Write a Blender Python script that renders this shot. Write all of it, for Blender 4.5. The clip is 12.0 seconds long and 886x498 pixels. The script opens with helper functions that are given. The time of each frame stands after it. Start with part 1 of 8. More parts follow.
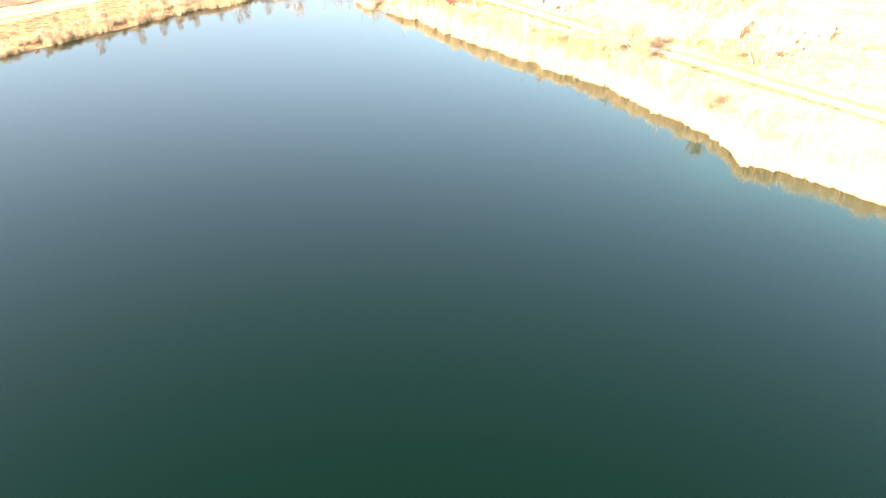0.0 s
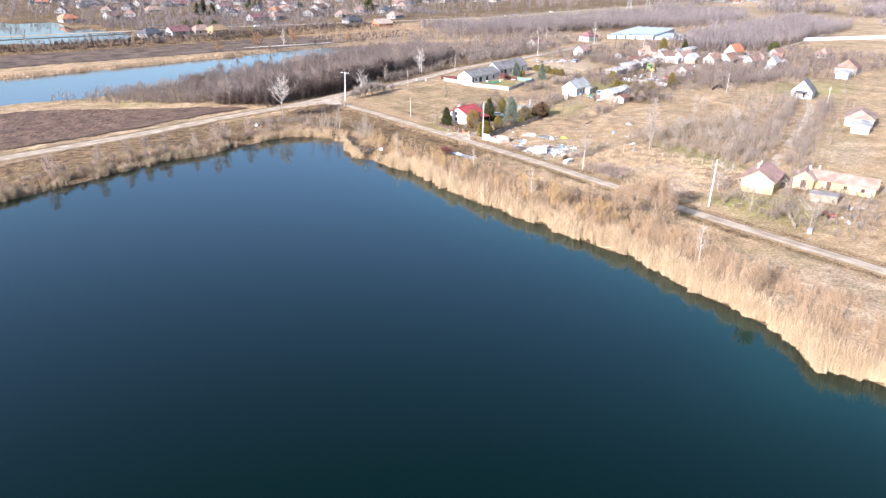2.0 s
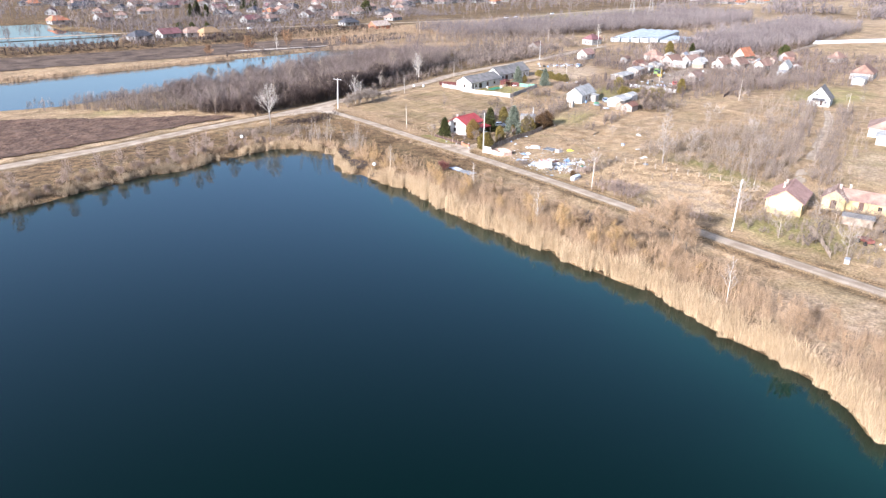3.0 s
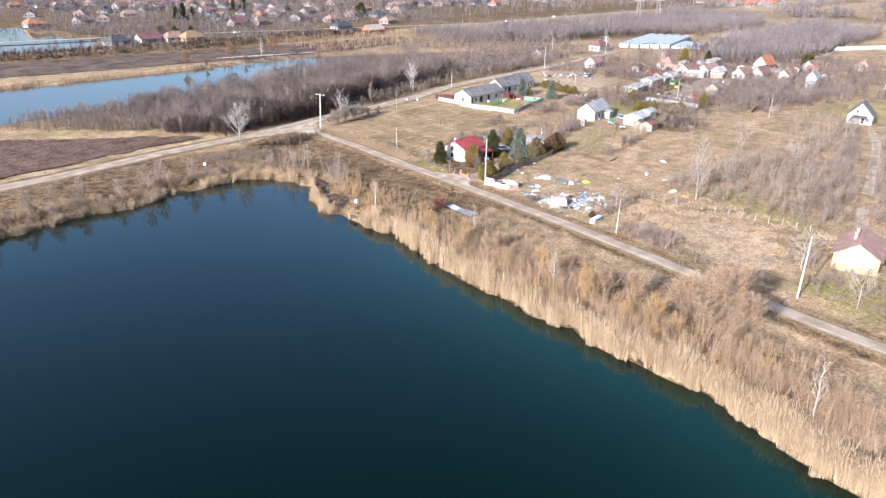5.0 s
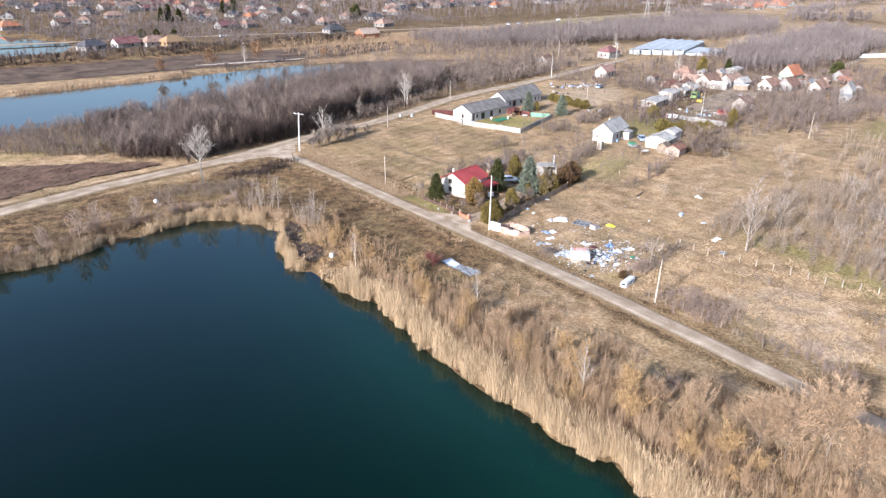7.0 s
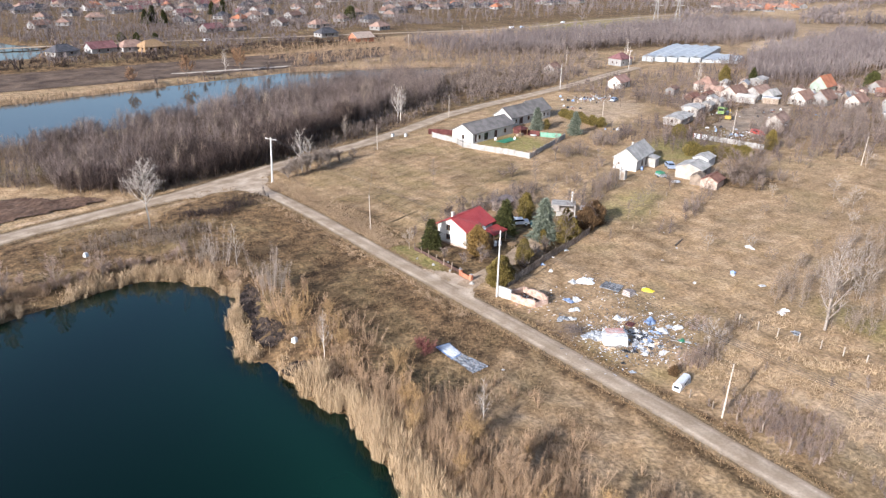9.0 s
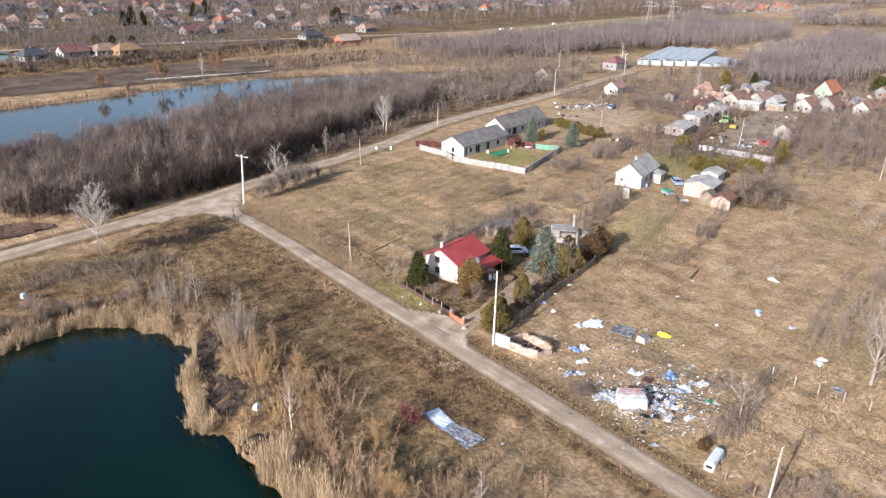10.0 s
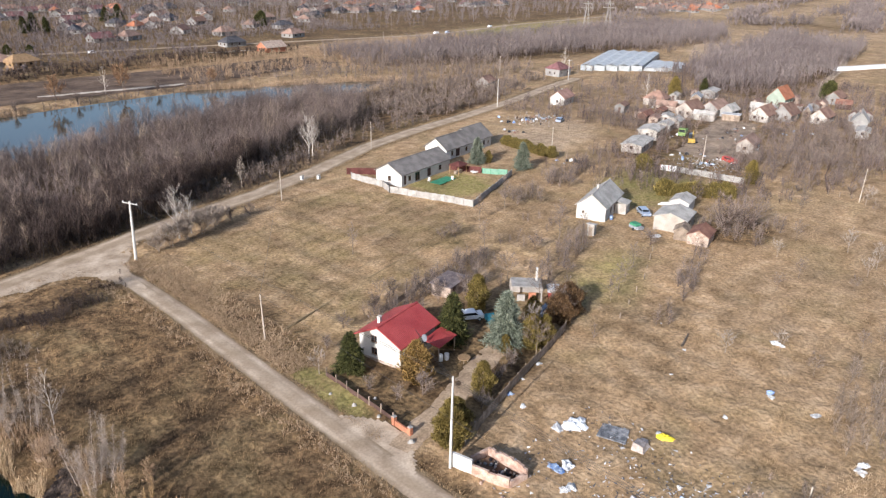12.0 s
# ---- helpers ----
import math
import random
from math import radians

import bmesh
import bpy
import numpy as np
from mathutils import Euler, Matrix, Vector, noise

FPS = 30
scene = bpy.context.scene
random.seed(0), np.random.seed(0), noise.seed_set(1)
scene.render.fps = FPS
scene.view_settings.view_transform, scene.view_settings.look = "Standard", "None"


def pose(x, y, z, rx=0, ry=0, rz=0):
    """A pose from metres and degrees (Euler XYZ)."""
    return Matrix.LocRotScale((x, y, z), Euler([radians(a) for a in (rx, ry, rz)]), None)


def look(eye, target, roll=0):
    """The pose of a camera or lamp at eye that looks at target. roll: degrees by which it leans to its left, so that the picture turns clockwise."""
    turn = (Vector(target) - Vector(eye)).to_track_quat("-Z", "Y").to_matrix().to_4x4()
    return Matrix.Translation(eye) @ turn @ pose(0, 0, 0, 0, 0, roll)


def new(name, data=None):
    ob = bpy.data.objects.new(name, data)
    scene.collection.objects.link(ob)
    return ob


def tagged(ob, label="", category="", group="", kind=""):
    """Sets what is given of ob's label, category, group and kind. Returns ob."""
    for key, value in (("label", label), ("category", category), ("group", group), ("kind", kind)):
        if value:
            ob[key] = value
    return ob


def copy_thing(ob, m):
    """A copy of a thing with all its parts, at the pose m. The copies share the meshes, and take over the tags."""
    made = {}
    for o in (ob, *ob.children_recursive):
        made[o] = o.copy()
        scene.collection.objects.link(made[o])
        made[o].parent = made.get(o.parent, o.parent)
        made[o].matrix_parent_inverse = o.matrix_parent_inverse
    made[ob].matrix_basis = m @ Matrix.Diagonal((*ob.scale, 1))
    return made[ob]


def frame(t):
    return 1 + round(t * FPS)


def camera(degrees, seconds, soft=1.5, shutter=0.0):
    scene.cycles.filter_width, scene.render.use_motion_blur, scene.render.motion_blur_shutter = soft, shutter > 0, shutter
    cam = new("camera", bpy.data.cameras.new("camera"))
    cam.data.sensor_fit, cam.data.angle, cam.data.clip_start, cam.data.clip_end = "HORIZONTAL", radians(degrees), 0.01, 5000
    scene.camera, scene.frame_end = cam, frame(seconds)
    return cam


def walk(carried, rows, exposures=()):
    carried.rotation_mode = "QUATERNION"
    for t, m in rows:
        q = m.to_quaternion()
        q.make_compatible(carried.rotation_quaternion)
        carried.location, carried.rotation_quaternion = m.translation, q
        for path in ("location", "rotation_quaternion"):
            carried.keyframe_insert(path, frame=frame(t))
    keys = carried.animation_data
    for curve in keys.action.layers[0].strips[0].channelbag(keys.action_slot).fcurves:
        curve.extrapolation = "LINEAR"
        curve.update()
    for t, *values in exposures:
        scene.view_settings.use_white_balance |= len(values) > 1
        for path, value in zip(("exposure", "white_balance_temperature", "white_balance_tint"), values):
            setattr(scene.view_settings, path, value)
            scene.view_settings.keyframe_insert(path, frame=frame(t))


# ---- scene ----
cam = camera(63.8, 12.0, soft=1.3)
METRES, EYE, TILT, LEAN, TURN = 173.7, 50.6, 0.0, 0.0, -38.4
ROWS = [
    (0.0, 0.0, 0.0, 0.0, 0.26, -32.12, -0.41),
    (0.1, 0.0005, 0.0077, -0.001, 0.28, -29.3, -0.39),
    (0.2, 0.001, 0.0154, -0.0019, 0.29, -26.2, -0.37),
    (0.3, 0.0015, 0.023, -0.0029, 0.31, -23.35, -0.36),
    (0.4, 0.002, 0.0307, -0.0038, 0.32, -22.58, -0.34),
    (0.5, 0.0025, 0.0384, -0.0048, 0.34, -22.4, -0.32),
    (1.0, 0.0036, 0.0798, -0.0056, 0.32, -22.38, -0.33),
    (1.5, 0.0047, 0.122, -0.0063, 0.29, -22.36, -0.33),
    (2.0, 0.0059, 0.1644, -0.0069, 0.27, -22.37, -0.34),
    (2.5, 0.0069, 0.2072, -0.0074, 0.24, -22.35, -0.37),
    (3.0, 0.0079, 0.2499, -0.0081, 0.22, -22.32, -0.38),
    (5.0, 0.0118, 0.4219, -0.0098, 0.12, -22.26, -0.45),
    (5.5, 0.0127, 0.4652, -0.0104, 0.12, -22.25, -0.49),
    (6.0, 0.0135, 0.5085, -0.0108, 0.1, -22.24, -0.51),
    (6.5, 0.0142, 0.552, -0.0111, 0.09, -22.23, -0.57),
    (7.0, 0.0151, 0.5952, -0.0112, 0.09, -22.25, -0.6),
    (9.0, 0.0177, 0.7677, -0.0129, 0.07, -22.25, -0.71),
    (9.5, 0.0184, 0.8112, -0.0133, 0.09, -22.26, -0.75),
    (9.8, 0.0187, 0.8372, -0.0135, 0.09, -22.25, -0.76),
    (9.9, 0.0188, 0.8459, -0.0136, 0.02, -22.24, -0.76),
    (10.0, 0.0189, 0.8546, -0.0137, -0.8, -22.23, -0.76),
    (10.1, 0.019, 0.8634, -0.0138, -3.75, -22.23, -0.77),
    (10.2, 0.0191, 0.8722, -0.0139, -5.3, -22.23, -0.78),
    (10.3, 0.0191, 0.8811, -0.014, -5.55, -22.23, -0.79),
    (10.4, 0.0192, 0.8899, -0.0141, -5.5, -22.23, -0.8),
    (10.5, 0.0193, 0.8987, -0.0142, -5.53, -22.2, -0.81),
    (10.6, 0.0197, 0.907, -0.0139, -5.55, -22.23, -0.8),
    (11.0, 0.0212, 0.94, -0.0125, -5.66, -22.19, -0.78),
    (11.5, 0.0229, 0.9725, -0.0126, -5.84, -22.16, -0.69),
    (12.0, 0.0252, 0.9985, -0.0123, -5.97, -22.15, -0.69),
]
EXPOSURES = [(0.0, 3.25, 8300, 16), (0.2, 2.9, 7300, 15), (0.4, 2.51, 6500, 15), (0.6, 2.17, 5950, 15), (0.8, 1.9, 5680, 14), (1.0, 1.7, 5560, 13), (2.0, 1.49, 5540, 13), (3.0, 1.37, 5540, 13), (5.0, 1.21, 5540, 13), (7.0, 1.06, 5650, 12), (9.0, 0.86, 5820, 12), (12.0, 0.62, 6000, 12)]
walk(cam, [(t, pose(0, 0, EYE, TILT, LEAN, TURN) @ pose(METRES * x, METRES * y, METRES * z, 90 + pitch, roll, yaw)) for t, x, y, z, yaw, pitch, roll in ROWS], EXPOSURES)

# ---- sky and sun: a low winter sun from behind on the lake's side ----
SUN_DIR, SUN_UP = 193.0, 23.0
world = bpy.data.worlds.new("world")
scene.world = world
world.use_nodes = True
wn = world.node_tree.nodes
sky = wn.new("ShaderNodeTexSky")
sky.sky_type, sky.sun_disc = "NISHITA", False
sky.sun_elevation, sky.sun_rotation = radians(SUN_UP), radians(90 - SUN_DIR)
sky.air_density, sky.dust_density, sky.ozone_density = 1.0, 3.0, 1.8
world.node_tree.links.new(sky.outputs[0], wn["Background"].inputs[0])
wn["Background"].inputs[1].default_value = 0.135
lamp = bpy.data.lights.new("sun", "SUN")
lamp.energy, lamp.angle, lamp.color = 5.3, radians(0.6), (1.0, 0.95, 0.89)
sun = new("sun", lamp)
su = Vector((math.cos(radians(SUN_DIR)) * math.cos(radians(SUN_UP)), math.sin(radians(SUN_DIR)) * math.cos(radians(SUN_UP)), math.sin(radians(SUN_UP))))
sun.matrix_world = look(su * 500, (0, 0, 0))


# ---- materials ----
def surface(name, c1, c2, big=0.6, fine=8.0, rough=0.85, bump=0.2, depth=0.03, metal=0.0, spread=0.0, island=0.0, grain=0.25, spec=0.12):
    """Two colours mixed by stains, with grain and relief; spread: tint from object to object; island: from piece to piece."""
    m = bpy.data.materials.new(name)
    m.use_nodes = True
    n, l = m.node_tree.nodes, m.node_tree.links
    p = n["Principled BSDF"]
    geo = n.new("ShaderNodeNewGeometry")
    n1, n2 = n.new("ShaderNodeTexNoise"), n.new("ShaderNodeTexNoise")
    for q, s, d in ((n1, big, 4), (n2, fine, 3)):
        q.inputs["Scale"].default_value, q.inputs["Detail"].default_value = s, d
        l.new(geo.outputs["Position"], q.inputs["Vector"])
    ramp = n.new("ShaderNodeValToRGB")
    ramp.color_ramp.elements[0].position, ramp.color_ramp.elements[1].position = 0.35, 0.65
    ramp.color_ramp.elements[0].color, ramp.color_ramp.elements[1].color = (*c1, 1), (*c2, 1)
    if island:
        mx = n.new("ShaderNodeMath")
        mx.operation = "MULTIPLY_ADD"
        mx.inputs[1].default_value = island
        l.new(geo.outputs["Random Per Island"], mx.inputs[0])
        off = n.new("ShaderNodeMath")
        off.operation = "SUBTRACT"
        off.inputs[1].default_value = island / 2
        l.new(n1.outputs["Fac"], off.inputs[0])
        l.new(off.outputs[0], mx.inputs[2])
        l.new(mx.outputs[0], ramp.inputs[0])
    else:
        l.new(n1.outputs["Fac"], ramp.inputs[0])
    hsv = n.new("ShaderNodeHueSaturation")
    val = n.new("ShaderNodeMapRange")
    val.inputs["To Min"].default_value, val.inputs["To Max"].default_value = 1 - grain, 1 + grain
    val.inputs["From Min"].default_value, val.inputs["From Max"].default_value = 0.3, 0.7
    l.new(n2.outputs["Fac"], val.inputs["Value"])
    out = val.outputs[0]
    if spread:
        info = n.new("ShaderNodeObjectInfo")
        k = n.new("ShaderNodeMapRange")
        k.inputs["To Min"].default_value, k.inputs["To Max"].default_value = 1 - spread, 1 + spread
        l.new(info.outputs["Random"], k.inputs["Value"])
        mul = n.new("ShaderNodeMath")
        mul.operation = "MULTIPLY"
        l.new(out, mul.inputs[0])
        l.new(k.outputs[0], mul.inputs[1])
        out = mul.outputs[0]
    l.new(out, hsv.inputs["Value"])
    l.new(ramp.outputs[0], hsv.inputs["Color"])
    l.new(hsv.outputs[0], p.inputs["Base Color"])
    p.inputs["Roughness"].default_value, p.inputs["Metallic"].default_value = rough, metal
    p.inputs["Specular IOR Level"].default_value = spec
    if bump:
        b = n.new("ShaderNodeBump")
        b.inputs["Strength"].default_value, b.inputs["Distance"].default_value = bump, depth
        l.new(n2.outputs["Fac"], b.inputs["Height"])
        l.new(b.outputs[0], p.inputs["Normal"])
    return m


def ribbed(name, c1, c2, pitch, axis="Y", rough=0.6, strength=0.6, metal=0.0, spread=0.0):
    """A surface with ribs or tile courses across the object's own axis."""
    m = surface(name, c1, c2, 0.5, 5, rough, 0.0, metal=metal, spread=spread, grain=0.15)
    n, l = m.node_tree.nodes, m.node_tree.links
    co, wave, b = n.new("ShaderNodeTexCoord"), n.new("ShaderNodeTexWave"), n.new("ShaderNodeBump")
    wave.bands_direction = axis
    wave.inputs["Scale"].default_value = 0.314 / pitch
    wave.inputs["Distortion"].default_value = 0.4
    b.inputs["Strength"].default_value, b.inputs["Distance"].default_value = strength, 0.04
    l.new(co.outputs["Object"], wave.inputs["Vector"])
    l.new(wave.outputs["Fac"], b.inputs["Height"])
    l.new(b.outputs[0], n["Principled BSDF"].inputs["Normal"])
    return m


STRAW = surface("straw", (0.275, 0.192, 0.113), (0.43, 0.316, 0.196), 0.25, 3, 0.8, 0, island=0.6, grain=0.08)
DRYGRASS = surface("dry_grass", (0.155, 0.102, 0.055), (0.30, 0.205, 0.112), 0.08, 3, 0.9, 0, island=1.0, grain=0.15)
BANKGRASS = surface("bank_grass", (0.10, 0.063, 0.031), (0.245, 0.158, 0.08), 0.08, 3, 0.9, 0, island=1.0, grain=0.15)
VERGE = surface("verge_grass", (0.20, 0.135, 0.08), (0.385, 0.278, 0.178), 0.08, 3, 0.9, 0, island=1.0, grain=0.15)
TWIG_WHITE = surface("white_twig", (0.27, 0.23, 0.198), (0.43, 0.38, 0.335), 0.5, 6, 0.9, 0, island=0.8)
TWIG = surface("twig", (0.105, 0.08, 0.067), (0.235, 0.182, 0.15), 0.1, 3, 0.9, 0, island=0.7, grain=0.15)
TWIG_TAN = surface("tan_twig", (0.245, 0.158, 0.092), (0.385, 0.265, 0.165), 0.12, 3, 0.9, 0, island=0.55, grain=0.1)
TWIG_RED = surface("red_twig", (0.115, 0.042, 0.036), (0.20, 0.085, 0.07), 0.3, 3, 0.9, 0, island=1.0)
TWIG_ROSE = surface("rosy_twig", (0.205, 0.145, 0.112), (0.36, 0.268, 0.212), 0.12, 3, 0.9, 0, island=0.6, grain=0.1)
TWIG_SAPLING = surface("sapling_twig", (0.19, 0.148, 0.118), (0.32, 0.262, 0.215), 0.5, 6, 0.9, 0, island=0.8)
TWIG_RUST = surface("rusty_twig", (0.18, 0.105, 0.06), (0.31, 0.19, 0.11), 0.3, 3, 0.9, 0, island=0.8)
TWIG_GOLD = surface("golden_twig", (0.27, 0.168, 0.078), (0.40, 0.27, 0.135), 0.3, 3, 0.9, 0, island=1.0)
BARK_GREY = surface("grey_bark", (0.18, 0.148, 0.12), (0.32, 0.27, 0.225), 2, 14, 0.95, 0.4)
TWIG_BELT = surface("wood_twig", (0.072, 0.053, 0.046), (0.215, 0.165, 0.143), 0.06, 3, 0.9, 0, island=0.5, grain=0.15)
TWIG_MID = surface("grey_brown_twig", (0.15, 0.113, 0.084), (0.30, 0.232, 0.176), 0.1, 3, 0.9, 0, island=0.9, grain=0.15)
# near-black because the shade on the wood's front edge is in this colour
TWIG_SHADED_EDGE = surface("shaded_edge_twig", (0.03, 0.021, 0.018), (0.105, 0.076, 0.064), 0.06, 3, 0.9, 0, island=0.6, grain=0.15)
# greyed, flat tones: distance haze put into the far twigs' colour
TWIG_FAR_HAZE = surface("hazed_far_twig", (0.118, 0.095, 0.09), (0.198, 0.163, 0.152), 0.03, 3, 0.9, 0, island=0.45, grain=0.15)
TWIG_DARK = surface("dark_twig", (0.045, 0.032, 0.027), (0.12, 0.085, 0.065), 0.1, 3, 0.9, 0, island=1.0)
BARK = surface("bark", (0.09, 0.07, 0.055), (0.17, 0.135, 0.105), 2, 14, 0.95, 0.5)
BARK_PALE = surface("pale_bark", (0.33, 0.29, 0.25), (0.52, 0.47, 0.41), 2, 14, 0.9, 0.4)
TWIG_OCHRE = surface("ochre_twig", (0.20, 0.136, 0.087), (0.35, 0.248, 0.16), 0.05, 3, 0.9, 0, island=0.8, grain=0.15)
TWIG_PALE = surface("pale_twig", (0.20, 0.16, 0.13), (0.36, 0.302, 0.25), 0.5, 6, 0.9, 0, island=0.8)
NEEDLE = surface("needle", (0.024, 0.027, 0.009), (0.085, 0.082, 0.027), 1, 6, 0.8, 0, island=0.9)
NEEDLE_BLUE = surface("blue_needle", (0.085, 0.098, 0.068), (0.205, 0.22, 0.165), 1, 6, 0.8, 0, island=0.9)
CYPRESS = surface("brown_cypress", (0.12, 0.075, 0.022), (0.27, 0.17, 0.06), 1, 6, 0.8, 0, island=0.9)
THUJA = surface("thuja", (0.085, 0.064, 0.016), (0.20, 0.148, 0.046), 1, 6, 0.8, 0, island=0.9)
HEDGE = surface("hedge", (0.085, 0.068, 0.02), (0.19, 0.142, 0.046), 1, 6, 0.8, 0, island=0.9)
PLASTER = surface("white_plaster", (0.39, 0.373, 0.345), (0.49, 0.472, 0.438), 0.5, 6, 0.9, 0.1, grain=0.06)
PLASTER_OLD = surface("old_plaster", (0.27, 0.245, 0.215), (0.42, 0.39, 0.35), 0.6, 5, 0.95, 0.2, spread=0.12, grain=0.1)
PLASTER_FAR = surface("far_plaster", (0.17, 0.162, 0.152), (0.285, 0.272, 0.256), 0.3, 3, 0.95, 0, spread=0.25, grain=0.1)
PLASTER_YELLOW = surface("yellow_plaster", (0.35, 0.263, 0.13), (0.44, 0.342, 0.185), 0.6, 5, 0.95, 0.2, grain=0.1)
PLASTER_BEIGE = surface("beige_plaster", (0.27, 0.236, 0.2), (0.36, 0.32, 0.278), 0.6, 5, 0.95, 0.2, grain=0.1)
PLASTER_PINK = surface("pink_plaster", (0.25, 0.22, 0.192), (0.34, 0.304, 0.27), 0.6, 5, 0.95, 0.2, grain=0.1)
PLASTER_GREEN = surface("green_plaster", (0.225, 0.262, 0.212), (0.285, 0.322, 0.268), 0.6, 5, 0.95, 0.2, grain=0.1)
ROOF_RED = ribbed("red_sheet_roof", (0.27, 0.04, 0.04), (0.35, 0.066, 0.06), 0.25, "X", 0.45)
ROOF_GREY = ribbed("grey_tile_roof", (0.125, 0.113, 0.103), (0.195, 0.176, 0.162), 0.32, "X", 0.8)
ROOF_SLATE = ribbed("weathered_slate_roof", (0.26, 0.245, 0.22), (0.40, 0.375, 0.34), 0.35, "X", 0.9)
ROOF_CLAY = ribbed("clay_tile_roof", (0.15, 0.09, 0.068), (0.25, 0.155, 0.117), 0.32, "X", 0.9, spread=0.2)
ROOF_ORANGE = ribbed("orange_tile_roof", (0.27, 0.105, 0.058), (0.36, 0.15, 0.082), 0.32, "X", 0.8, spread=0.15)
ROOF_DARK = ribbed("dark_roof", (0.045, 0.045, 0.05), (0.09, 0.085, 0.09), 0.32, "X", 0.7, spread=0.2)
ROOF_WINE = ribbed("wine_red_roof", (0.12, 0.055, 0.055), (0.19, 0.095, 0.092), 0.32, "X", 0.8)
ROOF_RUST = ribbed("rust_red_roof", (0.255, 0.15, 0.118), (0.345, 0.21, 0.168), 0.32, "X", 0.9)
ROOF_OLD = ribbed("mossy_clay_roof", (0.19, 0.122, 0.094), (0.29, 0.195, 0.152), 0.32, "X", 0.95)
TIN = ribbed("corrugated_tin", (0.30, 0.30, 0.30), (0.45, 0.44, 0.43), 0.12, "Y", 0.5, metal=0.3)
TIN_RUST = ribbed("rusty_tin", (0.15, 0.075, 0.055), (0.24, 0.125, 0.09), 0.12, "Y", 0.8)
CONCRETE = surface("concrete", (0.22, 0.205, 0.185), (0.33, 0.31, 0.285), 1.0, 10, 0.9, 0.2, grain=0.12)
POLE_MAT = surface("pole_concrete", (0.36, 0.342, 0.312), (0.49, 0.468, 0.432), 0.8, 10, 0.9, 0.2, grain=0.1)
POLE_WOOD = surface("pole_wood", (0.30, 0.25, 0.20), (0.46, 0.40, 0.33), 0.8, 10, 0.9, 0.2, grain=0.1)
WOOD = surface("grey_wood", (0.15, 0.115, 0.085), (0.28, 0.22, 0.17), 1.0, 12, 0.9, 0.3, spread=0.2)
WOOD_DARK = surface("dark_wood", (0.05, 0.03, 0.024), (0.09, 0.055, 0.045), 1.0, 12, 0.8, 0.3)
WOOD_RED = surface("red_brown_board", (0.07, 0.026, 0.022), (0.11, 0.042, 0.036), 1.0, 12, 0.8, 0.3)
WOOD_NEW = surface("raw_timber", (0.20, 0.128, 0.068), (0.29, 0.19, 0.105), 1.0, 9, 0.8, 0.2)
BRICK = surface("broken_brick", (0.23, 0.165, 0.125), (0.40, 0.325, 0.27), 1.5, 9, 0.95, 0.5)
BRICK_RED = surface("red_brick", (0.28, 0.11, 0.065), (0.38, 0.17, 0.10), 1.5, 9, 0.9, 0.4)
GLASS = surface("dark_pane", (0.015, 0.017, 0.02), (0.03, 0.033, 0.038), 1, 5, 0.08, 0, grain=0.05, spec=0.6)
IRON = surface("dark_iron", (0.03, 0.03, 0.032), (0.06, 0.058, 0.056), 2, 10, 0.5, 0.1, metal=0.6)
FRAME_BROWN = surface("brown_frame", (0.10, 0.05, 0.025), (0.15, 0.08, 0.04), 2, 10, 0.6, 0.1)
FRAME_WHITE = surface("white_frame", (0.55, 0.55, 0.54), (0.64, 0.64, 0.63), 2, 10, 0.5, 0.05)
FOIL_WHITE = surface("white_plastic", (0.30, 0.30, 0.298), (0.53, 0.528, 0.52), 2.0, 9, 0.45, 0.5, 0.08, spread=0.2, grain=0.1)
FOIL_BLUE = surface("blue_plastic", (0.08, 0.14, 0.29), (0.33, 0.40, 0.50), 2.0, 9, 0.45, 0.5, 0.08, spread=0.2)
FOIL_BLACK = surface("black_plastic", (0.012, 0.012, 0.014), (0.04, 0.04, 0.045), 2.0, 9, 0.4, 0.5, 0.08)
FOIL_GREY = surface("grey_plastic", (0.10, 0.105, 0.115), (0.32, 0.33, 0.345), 3.0, 9, 0.6, 0.6, 0.08, spread=0.2)
FOIL_GREEN = surface("green_plastic", (0.03, 0.15, 0.08), (0.06, 0.21, 0.12), 2.0, 9, 0.6, 0.2)
FOIL_BRIGHT = surface("bright_white_plastic", (0.48, 0.49, 0.50), (0.66, 0.66, 0.66), 1.5, 7, 0.4, 0.3, 0.05, grain=0.08)
FOIL_YELLOW = surface("yellow_plastic", (0.55, 0.42, 0.02), (0.70, 0.55, 0.05), 2.0, 9, 0.6, 0.2)
CARDBOARD = surface("cardboard", (0.30, 0.21, 0.13), (0.44, 0.33, 0.22), 2.0, 9, 0.9, 0.2, spread=0.2)
RUST = surface("rusty_red_paint", (0.14, 0.05, 0.038), (0.24, 0.10, 0.075), 2.0, 9, 0.8, 0.2)
PAINT_RED = surface("red_paint", (0.24, 0.04, 0.032), (0.32, 0.07, 0.055), 2.0, 9, 0.5, 0.05)
CAR_SILVER = surface("silver_blue_paint", (0.30, 0.36, 0.46), (0.38, 0.44, 0.54), 1.0, 5, 0.3, 0, metal=0.4, grain=0.04)
CAR_WHITE = surface("white_paint", (0.70, 0.72, 0.74), (0.78, 0.79, 0.80), 1.0, 5, 0.3, 0, grain=0.04)
RUBBER = surface("rubber", (0.015, 0.015, 0.015), (0.03, 0.03, 0.03), 2, 9, 0.9, 0.1)
YELLOW_PAINT = surface("machine_yellow", (0.30, 0.19, 0.04), (0.40, 0.27, 0.07), 2, 9, 0.6, 0.1)
GREEN_PAINT = surface("machine_green", (0.12, 0.18, 0.06), (0.18, 0.25, 0.09), 2, 9, 0.6, 0.1)
